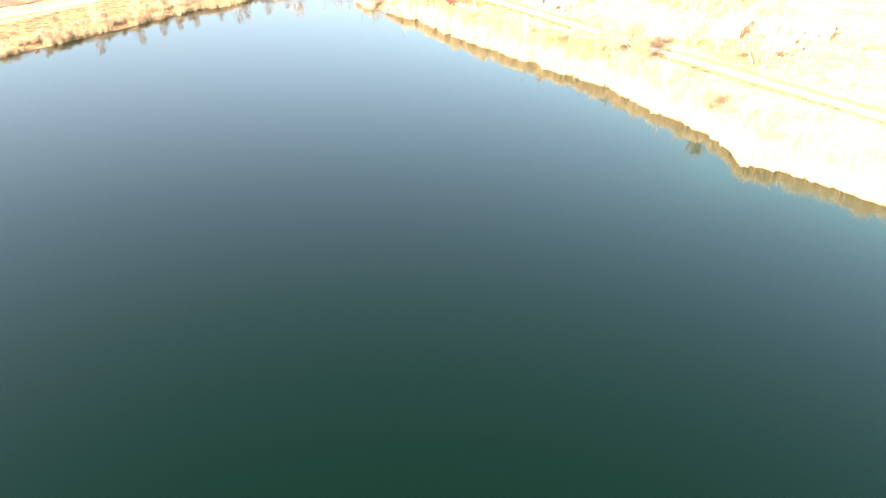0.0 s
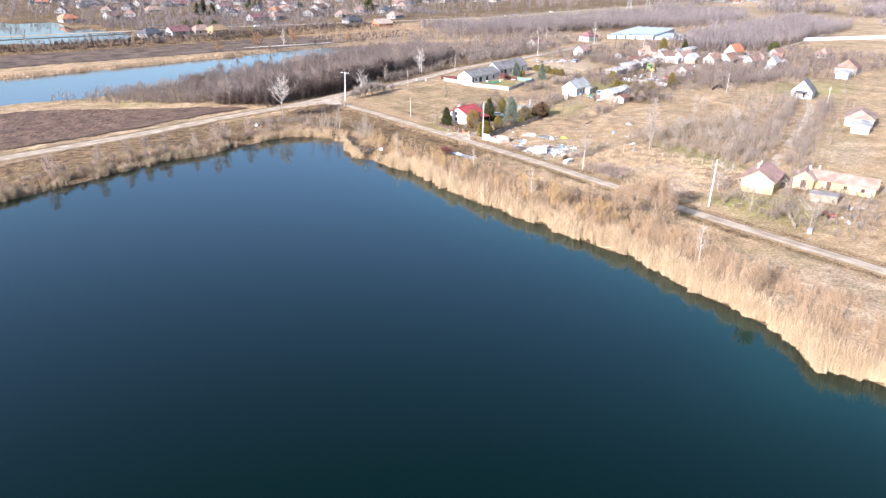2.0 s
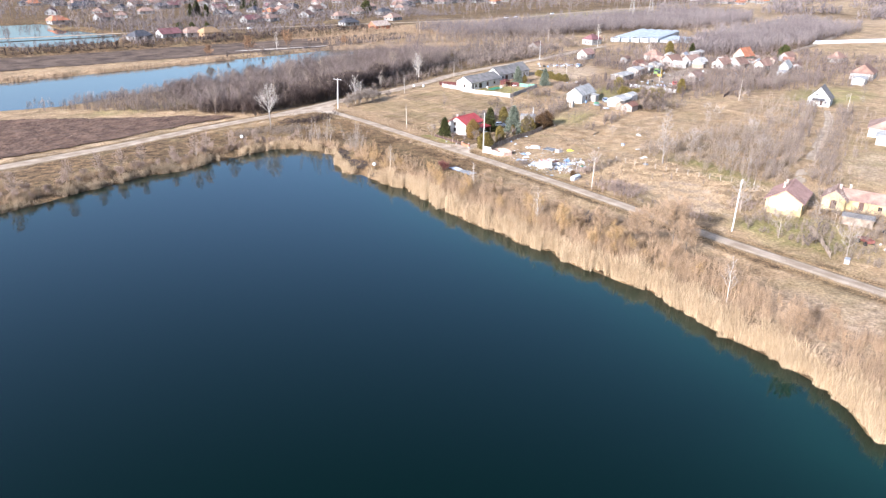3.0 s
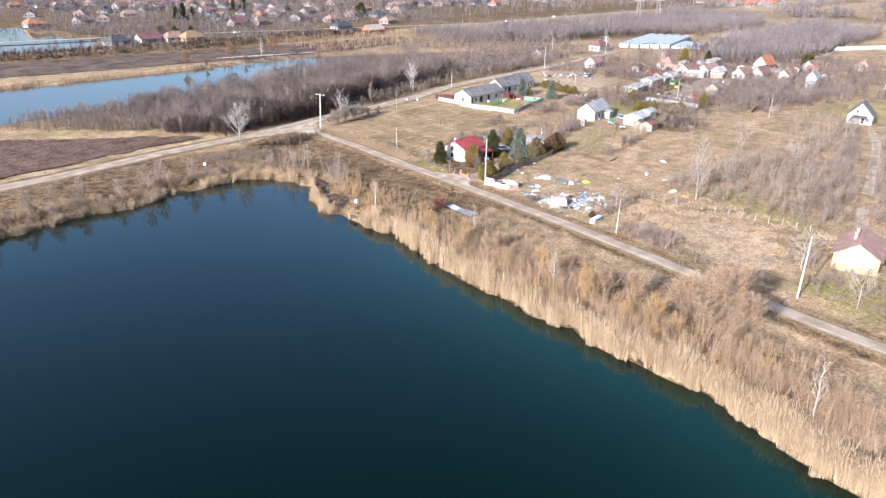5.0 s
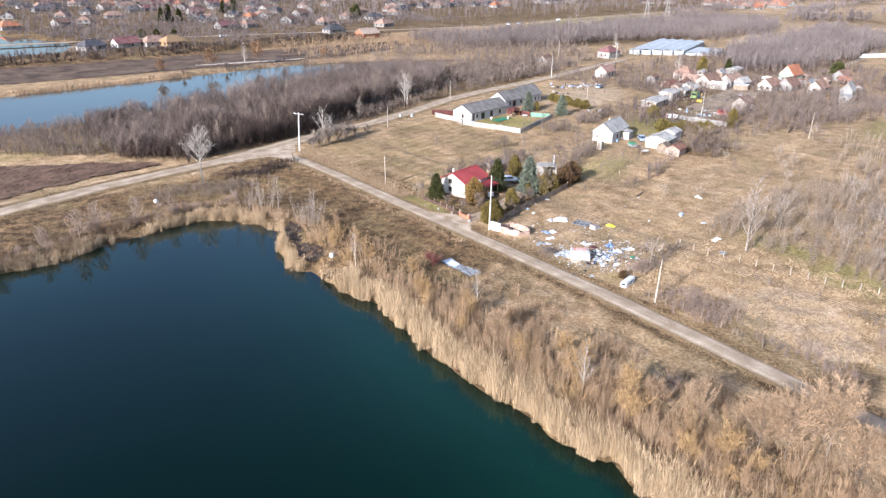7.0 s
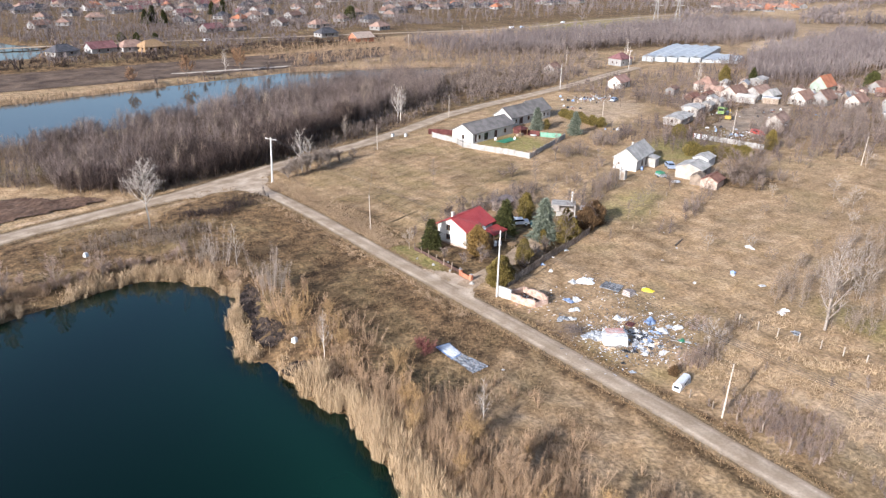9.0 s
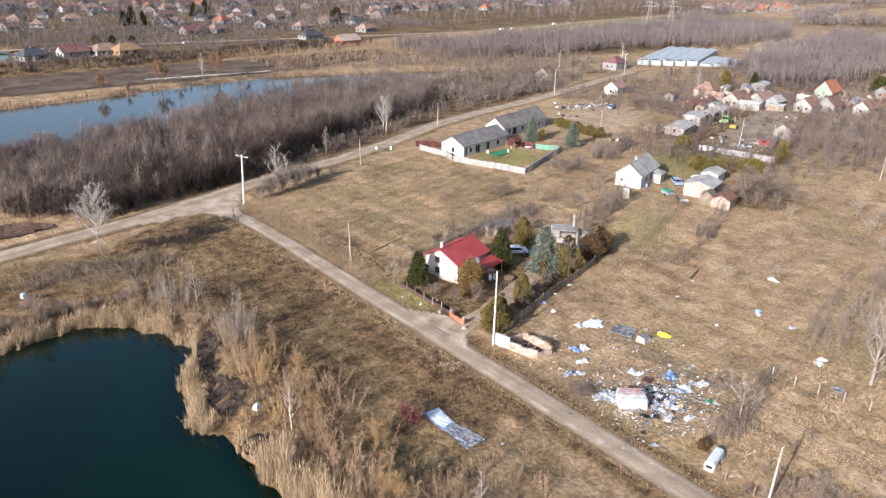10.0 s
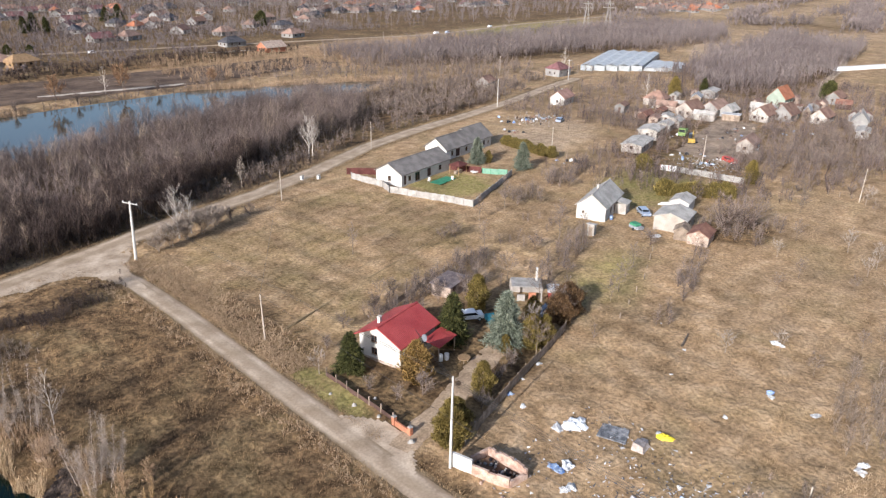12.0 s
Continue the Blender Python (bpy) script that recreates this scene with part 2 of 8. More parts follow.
GREENHOUSE = surface("hazy_glass", (0.30, 0.315, 0.32), (0.42, 0.43, 0.43), 0.3, 2, 0.6, 0, grain=0.06, spec=0.25)
SOIL = surface("ploughed_soil", (0.078, 0.046, 0.031), (0.142, 0.089, 0.060), 0.25, 1.2, 0.95, 0.9, 0.25)
MULCH = surface("mulch", (0.06, 0.04, 0.029), (0.135, 0.094, 0.066), 0.12, 2.0, 0.95, 0.5, 0.1)


def ground_material():
    """Dry winter grass; cover holds straw and far haze (red), green growth (green), a dark tone for litter and tree
    shade (blue).
    """
    m = bpy.data.materials.new("winter_ground")
    m.use_nodes = True
    n, l = m.node_tree.nodes, m.node_tree.links
    p = n["Principled BSDF"]
    geo = n.new("ShaderNodeNewGeometry")

    def tex(scale, detail=5, dist=0.0):
        q = n.new("ShaderNodeTexNoise")
        q.inputs["Scale"].default_value, q.inputs["Detail"].default_value, q.inputs["Distortion"].default_value = scale, detail, dist
        l.new(geo.outputs["Position"], q.inputs["Vector"])
        return q.outputs["Fac"]

    def ramp(fac, stops):
        r = n.new("ShaderNodeValToRGB")
        while len(r.color_ramp.elements) < len(stops):
            r.color_ramp.elements.new(0.5)
        for e, (pos, c) in zip(r.color_ramp.elements, stops):
            e.position, e.color = pos, (*c, 1)
        l.new(fac, r.inputs[0])
        return r.outputs[0]

    def blend(fac, a, b):
        q = n.new("ShaderNodeMix")
        q.data_type = "RGBA"
        l.new(fac, q.inputs[0])
        l.new(a, q.inputs[6])
        l.new(b, q.inputs[7])
        return q.outputs[2]

    def maths(op, a, b):
        q = n.new("ShaderNodeMath")
        q.operation, q.use_clamp = op, True
        for i, v in enumerate((a, b)):
            if isinstance(v, float):
                q.inputs[i].default_value = v
            else:
                l.new(v, q.inputs[i])
        return q.outputs[0]

    base = ramp(tex(0.35), [(0.3, (0.19, 0.122, 0.064)), (0.5, (0.285, 0.19, 0.105)), (0.7, (0.37, 0.26, 0.155))])
    straw = ramp(tex(0.6), [(0.35, (0.285, 0.198, 0.122)), (0.65, (0.425, 0.312, 0.203))])
    green = ramp(tex(0.8), [(0.35, (0.16, 0.138, 0.045)), (0.65, (0.26, 0.21, 0.085))])
    dark = ramp(tex(0.5), [(0.35, (0.055, 0.034, 0.018)), (0.65, (0.185, 0.117, 0.059))])
    cover = n.new("ShaderNodeVertexColor")
    cover.layer_name = "cover"
    sep = n.new("ShaderNodeSeparateColor")
    l.new(cover.outputs[0], sep.inputs[0])
    patch = tex(0.13, 7, 0.9)
    col = base
    for ch, tone in ((0, straw), (2, dark), (1, green)):
        f = maths("MULTIPLY", maths("SUBTRACT", maths("ADD", sep.outputs[ch], patch), 0.55), 2.6)
        f = maths("MULTIPLY", f, maths("MULTIPLY", sep.outputs[ch], 3.0))
        col = blend(f, col, tone)
    olive = ramp(tex(0.5), [(0.35, (0.145, 0.105, 0.048)), (0.65, (0.25, 0.186, 0.094))])
    moss = n.new("ShaderNodeMapRange")
    moss.inputs["From Min"].default_value, moss.inputs["From Max"].default_value, moss.inputs["To Max"].default_value = 0.48, 0.68, 0.5
    l.new(tex(0.085, 6, 0.7), moss.inputs["Value"])
    col = blend(moss.outputs[0], col, olive)
    fine = tex(2.0, 10, 0.2)
    val = n.new("ShaderNodeMapRange")
    val.inputs["From Min"].default_value, val.inputs["From Max"].default_value = 0.3, 0.7
    val.inputs["To Min"].default_value, val.inputs["To Max"].default_value = 0.6, 1.38
    l.new(fine, val.inputs["Value"])
    wide = n.new("ShaderNodeMapRange")
    wide.inputs["From Min"].default_value, wide.inputs["From Max"].default_value = 0.36, 0.64
    wide.inputs["To Min"].default_value, wide.inputs["To Max"].default_value = 0.82, 1.22
    l.new(tex(0.055, 7, 1.2), wide.inputs["Value"])
    tone = n.new("ShaderNodeMath")
    tone.operation = "MULTIPLY"
    l.new(val.outputs[0], tone.inputs[0])
    l.new(wide.outputs[0], tone.inputs[1])
    hsv = n.new("ShaderNodeHueSaturation")
    l.new(tone.outputs[0], hsv.inputs["Value"])
    l.new(col, hsv.inputs["Color"])
    l.new(hsv.outputs[0], p.inputs["Base Color"])
    p.inputs["Roughness"].default_value, p.inputs["Specular IOR Level"].default_value = 0.95, 0.1
    b = n.new("ShaderNodeBump")
    b.inputs["Strength"].default_value, b.inputs["Distance"].default_value = 0.45, 0.3
    both = n.new("ShaderNodeMath")
    both.operation = "MULTIPLY_ADD"
    both.inputs[1].default_value = 1.5
    l.new(tex(0.7, 4, 0.8), both.inputs[0])
    l.new(fine, both.inputs[2])
    l.new(both.outputs[0], b.inputs["Height"])
    l.new(b.outputs[0], p.inputs["Normal"])
    return m


def water_material(name="lake_water", tinted=True):
    """Deep dark lake water, greener over the shallows by the shore."""
    m = bpy.data.materials.new(name)
    m.use_nodes = True
    n, l = m.node_tree.nodes, m.node_tree.links
    p = n["Principled BSDF"]
    shallow = n.new("ShaderNodeVertexColor")
    shallow.layer_name = "shallow"
    mix = n.new("ShaderNodeMix")
    mix.data_type = "RGBA"
    mix.inputs[6].default_value, mix.inputs[7].default_value = ((0.0003, 0.0041, 0.0017, 1), (0.004, 0.0245, 0.0145, 1)) if tinted else ((0.034, 0.036, 0.030, 1),) * 2
    l.new(shallow.outputs[0], mix.inputs[0])
    l.new(mix.outputs[2], p.inputs["Base Color"])
    p.inputs["Roughness"].default_value, p.inputs["IOR"].default_value = 0.035, 1.6
    p.inputs["Specular Tint"].default_value = (0.02, 0.11, 0.12, 1) if tinted else (0.5, 0.5, 0.5, 1)
    geo, tex, b = n.new("ShaderNodeNewGeometry"), n.new("ShaderNodeTexNoise"), n.new("ShaderNodeBump")
    tex.inputs["Scale"].default_value, tex.inputs["Detail"].default_value = 0.9, 3
    b.inputs["Strength"].default_value, b.inputs["Distance"].default_value = 0.05, 0.1
    l.new(geo.outputs["Position"], tex.inputs["Vector"])
    l.new(tex.outputs["Fac"], b.inputs["Height"])
    l.new(b.outputs[0], p.inputs["Normal"])
    return m


def track_material():
    """Packed pale gravel with two worn wheel lines along the strip's own width."""
    m = surface("gravel_track", (0.265, 0.199, 0.138), (0.445, 0.355, 0.264), 0.35, 3.5, 0.95, 0.4, 0.05, grain=0.16)
    n, l = m.node_tree.nodes, m.node_tree.links
    lane = n.new("ShaderNodeVertexColor")
    lane.layer_name = "lane"
    p = n["Principled BSDF"]
    old = p.inputs["Base Color"].links[0].from_socket
    mix = n.new("ShaderNodeMix")
    mix.data_type = "RGBA"
    mix.inputs[7].default_value = (0.205, 0.148, 0.093, 1)
    geo, tex, mul = n.new("ShaderNodeNewGeometry"), n.new("ShaderNodeTexNoise"), n.new("ShaderNodeMath")
    tex.inputs["Scale"].default_value, tex.inputs["Detail"].default_value = 0.7, 6
    mul.operation, mul.use_clamp = "MULTIPLY", True
    add = n.new("ShaderNodeMath")
    add.operation = "MULTIPLY"
    add.inputs[1].default_value = 1.7
    l.new(geo.outputs["Position"], tex.inputs["Vector"])
    l.new(tex.outputs["Fac"], add.inputs[0])
    l.new(add.outputs[0], mul.inputs[0])
    l.new(lane.outputs[0], mul.inputs[1])
    l.new(mul.outputs[0], mix.inputs[0])
    l.new(old, mix.inputs[6])
    l.new(mix.outputs[2], p.inputs["Base Color"])
    return m


GROUND, WATER, TRACK = ground_material(), water_material(), track_material()
POND_WATER = water_material("pond_water", False)


# ---- mesh helpers ----
class Soup:
    """Gathers vertices and faces for one mesh."""

    def __init__(self):
        self.v, self.f, self.n = [], [], 0

    def add(self, verts, faces):
        verts = np.asarray(verts, float).reshape(-1, 3)
        self.v.append(verts)
        self.f.extend((np.asarray(faces) + self.n).tolist())
        self.n += len(verts)
        return self

    def hexa(self, p):
        return self.add(p, [(0, 3, 2, 1), (4, 5, 6, 7), (0, 1, 5, 4), (1, 2, 6, 5), (2, 3, 7, 6), (3, 0, 4, 7)])

    def box(self, x, y, z, sx, sy, sz, turn=0.0, taper=1.0):
        """A box of that size with its base's centre at x, y, z."""
        c, s = math.cos(radians(turn)), math.sin(radians(turn))
        p = []
        for k, h in ((1.0, 0.0), (taper, sz)):
            for a, b in ((-1, -1), (1, -1), (1, 1), (-1, 1)):
                u, w = a * sx / 2 * k, b * sy / 2 * k
                p.append((x + c * u - s * w, y + s * u + c * w, z + h))
        return self.hexa(p)

    def tube(self, p0, p1, r0, r1, sides=6):
        a, b = Vector(p0), Vector(p1)
        d = (b - a).normalized()
        e = d.orthogonal().normalized()
        g = d.cross(e)
        ring = [math.tau * i / sides for i in range(sides)]
        p = [q + (e * math.cos(k) + g * math.sin(k)) * r for q, r in ((a, r0), (b, r1)) for k in ring]
        f = [(i, (i + 1) % sides, sides + (i + 1) % sides, sides + i) for i in range(sides)]
        self.add(p, f)
        self.f.append([self.n - 1 - i for i in range(sides)][::-1])
        return self

    def limbs(self, p0, p1, r0, r1):
        """Many three-sided tapered limbs at once."""
        p0, p1 = np.asarray(p0), np.asarray(p1)
        r0, r1 = np.broadcast_to(r0, len(p0)), np.broadcast_to(r1, len(p0))
        d = p1 - p0
        d = d / (np.linalg.norm(d, axis=1, keepdims=True) + 1e-9)
        e = np.cross(d, np.where(np.abs(d[:, 2:]) > 0.9, [[1.0, 0, 0]], [[0, 0, 1.0]]))
        e /= np.linalg.norm(e, axis=1, keepdims=True) + 1e-9
        g = np.cross(d, e)
        v = np.empty((len(p0), 6, 3))
        for i in range(3):
            k = math.tau * i / 3
            o = e * math.cos(k) + g * math.sin(k)
            v[:, i], v[:, 3 + i] = p0 + o * r0[:, None], p1 + o * r1[:, None]
        base = np.array([(0, 1, 4, 3), (1, 2, 5, 4), (2, 0, 3, 5)])
        f = (np.arange(len(p0)) * 6)[:, None, None] + base[None]
        return self.add(v.reshape(-1, 3), f.reshape(-1, 4))

    def blades(self, p0, p1, w, rng):
        """Many thin pointed blades at once, one triangle each."""
        p0, p1 = np.asarray(p0), np.asarray(p1)
        a = rng.uniform(0, math.tau, len(p0))
        d = p1 - p0
        s = np.stack([np.cos(a), np.sin(a), np.zeros(len(p0))], 1)
        s = s - d * (np.sum(s * d, 1) / (np.sum(d * d, 1) + 1e-9))[:, None]
        s /= np.linalg.norm(s, axis=1, keepdims=True) + 1e-9
        s = s * (np.broadcast_to(w, len(p0)) / 2)[:, None]
        v = np.stack([p0 - s, p0 + s, p1], 1).reshape(-1, 3)
        return self.add(v, np.arange(len(v)).reshape(-1, 3))

    def mesh(self, name, mat):
        me = bpy.data.meshes.new(name)
        me.from_pydata(np.concatenate(self.v).tolist(), [], self.f)
        me.materials.append(mat)
        return me


def part(name, soup, mat, parent=None, label=""):
    ob = new(name, soup if isinstance(soup, bpy.types.Mesh) else soup.mesh(name, mat))
    if parent is not None:
        ob.parent = parent
    if label:
        tagged(ob, label)
    return ob


def empty(name, x, y, z=0.0, turn=0.0, label="", category="", group=""):
    ob = new(name)
    ob.empty_display_size = 0.5
    ob.matrix_basis = pose(x, y, z, 0, 0, turn)
    return tagged(ob, label, category, group)


def single(name, soup, mat, label, category, group="", x=0, y=0, z=0, turn=0):
    ob = part(name, soup, mat)
    ob.matrix_basis = pose(x, y, z, 0, 0, turn)
    return tagged(ob, label, category, group)


def stuff(name, soup, mat, label, category):
    return tagged(part(name, soup, mat), label, category, kind="stuff")


# ---- the plan: lakes and roads ----
LAKE = [(112, 30), (111, 46), (107.3, 54.8), (110.6, 58), (114.2, 66), (115.0, 75), (116.2, 82.4), (118.9, 93), (118.6, 102), (117.2, 111), (118.6, 116), (116.9, 119), (117.8, 128),
        (116.7, 135), (117.4, 148), (119.3, 162), (117.8, 170), (117.3, 179.6), (114.7, 183.6), (117.4, 191.5), (121.2, 200), (120.6, 205), (117.5, 210.5), (112, 215), (102, 213.6), (95, 213),
        (86, 208.6), (76, 209.6), (63, 206.2), (49.6, 201.6), (20, 193.5), (-150, 170), (-190, 0), (-120, -140), (60, -160), (114, -60)]
POND = [(-90, 312), (56, 319), (80, 317), (106, 325), (145, 332), (195, 346), (245, 356), (292, 362), (318, 374), (300, 384), (262, 397), (242, 405.5), (208, 403), (170, 397), (112, 389.5), (65, 383.5), (-90, 366)]
FAR_POND = [(-120, 545), (60, 535), (88, 528), (114, 512), (150, 517), (167, 560), (137, 620), (142, 664), (104, 692), (-120, 730)]
ROAD_A = [(146.3, -200), (146.4, 20), (146.7, 66), (147.0, 96), (147.8, 114), (149.0, 140), (149.2, 170), (149.0, 200), (149.2, 225), (148.6, 242), (146.3, 252), (145, 258)]
ROAD_B = [(-400, 150), (-100, 208), (43, 234.5), (76.5, 240.5), (102, 247.5), (132, 253), (146, 257.5), (163, 263), (188, 268.8), (209, 276), (232, 286), (255, 292), (284, 297.5), (318, 305.5), (349, 314.5), (380, 322)]


BURNT_A = [(125.6, 202.6), (125.0, 197), (123.0, 190.5), (123.2, 185), (121.2, 181.5), (118.4, 181.8), (118.7, 186), (119.9, 192.4), (121.9, 198.8), (123.8, 202)]
BURNT_B = [(117.7, 175.4), (119.8, 176.8), (122.4, 174.9), (121.5, 173.0), (119.2, 173.4)]


def inside_distance(poly, x, y):
    """Metres to the outline of poly, negative inside."""
    x, y = np.asarray(x, float), np.asarray(y, float)
    best, inside = np.full(x.shape, 1e18), np.zeros(x.shape, bool)
    for (ax, ay), (bx, by) in zip(poly, poly[1:] + poly[:1]):
        dx, dy = bx - ax, by - ay
        k = np.clip(((x - ax) * dx + (y - ay) * dy) / (dx * dx + dy * dy), 0, 1)
        best = np.minimum(best, (x - ax - k * dx) ** 2 + (y - ay - k * dy) ** 2)
        if dy:
            inside ^= ((ay > y) != (by > y)) & (x < (y - ay) * dx / dy + ax)
    return np.where(inside, -1, 1) * np.sqrt(best)


def line_distance(line, x, y):
    x, y = np.asarray(x, float), np.asarray(y, float)
    best = np.full(x.shape, 1e18)
    for (ax, ay), (bx, by) in zip(line, line[1:]):
        dx, dy = bx - ax, by - ay
        k = np.clip(((x - ax) * dx + (y - ay) * dy) / (dx * dx + dy * dy), 0, 1)
        best = np.minimum(best, (x - ax - k * dx) ** 2 + (y - ay - k * dy) ** 2)
    return np.sqrt(best)


def ripple(x, y, size, seed):
    """Smooth waves of about that size, between about -1 and 1."""
    r = np.random.default_rng(seed)
    out = 0.0
    for _ in range(7):
        a, f, ph = r.uniform(0, math.tau), r.uniform(0.6, 1.6) * math.tau / size, r.uniform(0, math.tau)
        out = out + np.sin((x * math.cos(a) + y * math.sin(a)) * f + ph)
    return out / 3.5


def shore(x, y):
    """Metres from the near lake's shore, with small bays."""
    return inside_distance(LAKE, x, y) + 0.5 * ripple(x, y, 7, 5)


def height(x, y):
    x, y = np.asarray(x, float), np.asarray(y, float)
    d = np.minimum(np.minimum(shore(x, y), inside_distance(POND, x, y)), inside_distance(FAR_POND, x, y))
    bank = np.clip(d / 6, 0, 1)
    z = np.where(d > 0, -1 + bank * bank * (3 - 2 * bank), -1 + np.maximum(d * 0.45, -2.5))
    rough = 0.10 * ripple(x, y, 9, 1) + 0.10 * ripple(x, y, 25, 2)
    z = z + rough * np.clip(d / 4, 0, 1)
    road = np.minimum(line_distance(ROAD_A, x, y), line_distance(ROAD_B, x, y))
    z = np.where(d > 3, z * np.clip((road - 2.5) / 3, 0, 1), z)
    ridge = 469 + 0.17 * np.maximum(x - 188, 0)
    z = z + 2.6 * np.exp(-((y - ridge) / 5) ** 2) * np.clip((330 - x) / 40, 0, 1) * np.clip((x + 60) / 40, 0, 1)
    return z


def sheet_lines(a, b, step, lo, hi, grow):
    mid = list(np.arange(a, b, step))
    up, s, k = [], step, b
    while k < hi:
        up.append(k)
        s *= grow
        k += s
    down, s, k = [], step, a
    while k > lo:
        s *= grow
        k -= s
        down.append(k)
    return np.array(down[::-1] + mid + up)


def grid_mesh(name, xs, ys, z, mat):
    gx, gy = np.meshgrid(xs, ys)
    me = bpy.data.meshes.new(name)
    nx, ny = len(xs), len(ys)
    i = (np.arange(ny - 1)[:, None] * nx + np.arange(nx - 1)[None]).reshape(-1)
    f = np.stack([i, i + 1, i + nx + 1, i + nx], 1)
    zz = z(gx, gy) if callable(z) else np.full(gx.shape, z)
    me.from_pydata(np.stack([gx, gy, zz], -1).reshape(-1, 3).tolist(), [], f.tolist())
    me.materials.append(mat)
    me.polygons.foreach_set("use_smooth", [True] * len(me.polygons))
    return me, gx.reshape(-1), gy.reshape(-1)


def paint(me, layer, rgb):
    a = me.color_attributes.new(layer, "FLOAT_COLOR", "POINT")
    c = np.ones((len(me.vertices), 4), np.float32)
    c[:, :3] = rgb
    a.data.foreach_set("color", c.reshape(-1))


def blob(x, y, cx, cy, rx, ry, turn=0.0):
    """1 in the middle of an ellipse, 0 outside, soft between."""
    c, s = math.cos(radians(turn)), math.sin(radians(turn))
    u, w = ((x - cx) * c + (y - cy) * s) / rx, (-(x - cx) * s + (y - cy) * c) / ry
    return np.clip(1.6 * (1 - np.sqrt(u * u + w * w)), 0, 1)


RIDGE_DARK = 1.3


def core_lines(a, b, c, d, coarse, fine):
    """Grid lines: fine between b and c, coarse to a and d, ever wider beyond."""
    wide = sheet_lines(a, d, coarse, -4000, 4500, 1.1)
    return np.concatenate([wide[wide < b], np.arange(b, c, fine), wide[wide >= c]])


def tussocks(x, y):
    """The ground's height with tussocks and hollows where the grass grows rough."""
    z = height(x, y)
    g = np.random.default_rng(17)
    rough = 0.5 * ripple(x, y, 2.1, 51) + 0.5 * ripple(x, y, 3.4, 52) + 0.45 * ripple(x, y, 6.5, 53)
    amount = 0.16 * np.clip((np.minimum(line_distance(ROAD_A, x, y), line_distance(ROAD_B, x, y)) - 3.2) / 1.5, 0, 1) * np.clip(shore(x, y) / 3, 0, 1)
    amount = amount * np.where(inside_distance(MEADOW, x, y) < 0, 0.3, 1.0)
    amount = amount * ((x > 60) & (x < 230) & (y > 60) & (y < 265))
    return z + amount * (np.abs(rough) * 1.2 - 0.25 + g.uniform(-0.35, 0.35, np.shape(x)))


MEADOW = [(155, 201), (155, 247), (186, 258), (207, 262), (215, 231), (200, 214), (165, 205)]
FALLOW = [(164.5, 130.3), (174.7, 126.2), (173.0, 117.5), (160.5, 107.1), (156.8, 114.5), (156.6, 124.0)]
PLOUGHED = [(-200, 196), (44, 243), (76, 248), (100, 255), (119, 258.5), (116, 264), (91, 277), (60, 296), (20, 302), (-200, 300)]

me, gx, gy = grid_mesh("ground", core_lines(50, 112, 212, 300, 3.2, 0.72), core_lines(30, 100, 262, 410, 3.2, 0.72), tussocks, GROUND)
cover = np.zeros((len(gx), 3))
lake_d = shore(gx, gy)
road_d = np.minimum(line_distance(ROAD_A, gx, gy), line_distance(ROAD_B, gx, gy))
# dark litter on the bank, straw on the fallow plots, green by the yards
cover[:, 2] = 0.85 * np.clip((30 - lake_d) / 8, 0, 1) * np.clip((gy - 150) / 25, 0.2, 1) + 0.5 * np.clip((5.5 - road_d) / 3, 0, 1)
cover[:, 2] = np.maximum(cover[:, 2], 0.95 * np.clip((gy - 452 - 0.12 * gx) / 30, 0, 1) * (gx < 1000))
# with distance the ground takes on patches of the dark tone
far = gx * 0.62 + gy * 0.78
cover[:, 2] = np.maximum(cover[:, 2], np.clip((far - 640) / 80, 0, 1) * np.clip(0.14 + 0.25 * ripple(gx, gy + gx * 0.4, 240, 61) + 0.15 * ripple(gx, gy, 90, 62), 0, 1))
# browner garden ground with its trees' shade painted in
cover[:, 2] = np.maximum(cover[:, 2], 1.3 * blob(gx, gy, 170, 191, 22, 13, 15))
cover[:, 2] = np.maximum(cover[:, 2], 0.75 * blob(gx, gy, 140, 215, 22, 45))
# the first blob paints burnt soil and shrub shadow together
cover[:, 2] = np.maximum.reduce([cover[:, 2], 1.7 * blob(gx, gy, 137, 241, 16, 8, 15), 2.0 * blob(gx, gy, 131, 236.5, 8, 4, 12), 1.2 * blob(gx, gy, 124, 206, 7, 14)])
cover[:, 2] = np.maximum(cover[:, 2], RIDGE_DARK * np.exp(-((gy - 467 - 0.17 * np.maximum(gx - 188, 0)) / 8) ** 2) * (gx < 340))
cover[:, 2] = np.maximum(cover[:, 2], np.maximum(1.9 * blob(gx, gy, 120.4, 189, 5, 10), 1.6 * blob(gx, gy, 121, 178, 4, 5)))
# ground under the woods darkened; beneath the belt this is painted shade
cover[:, 2] = np.maximum.reduce([cover[:, 2], 1.4 * blob(gx, gy, 150, 292, 48, 32, 15), 1.4 * blob(gx, gy, 200, 315, 40, 36, 20), 0.4 * blob(gx, gy, 300, 225, 70, 30, 15), 0.6 * blob(gx, gy, 150, 440, 200, 26), 0.9 * blob(gx, gy, 244, 186, 12, 9), 1.3 * blob(gx, gy, 515, 285, 150, 34, 17), 1.3 * blob(gx, gy, 520, 412, 170, 50, 5), 0.3 * blob(gx, gy, 335, 195, 50, 22, 10)])
cover[:, 2] = np.maximum(cover[:, 2], np.maximum(0.8 * blob(gx, gy, 138, 182, 9, 26, 3), 1.0 * blob(gx, gy, 262, 322, 90, 34, 14)))
cover[:, 2] = np.maximum(cover[:, 2], 1.2 * np.clip((1.8 - lake_d) / 1.5, 0, 1))
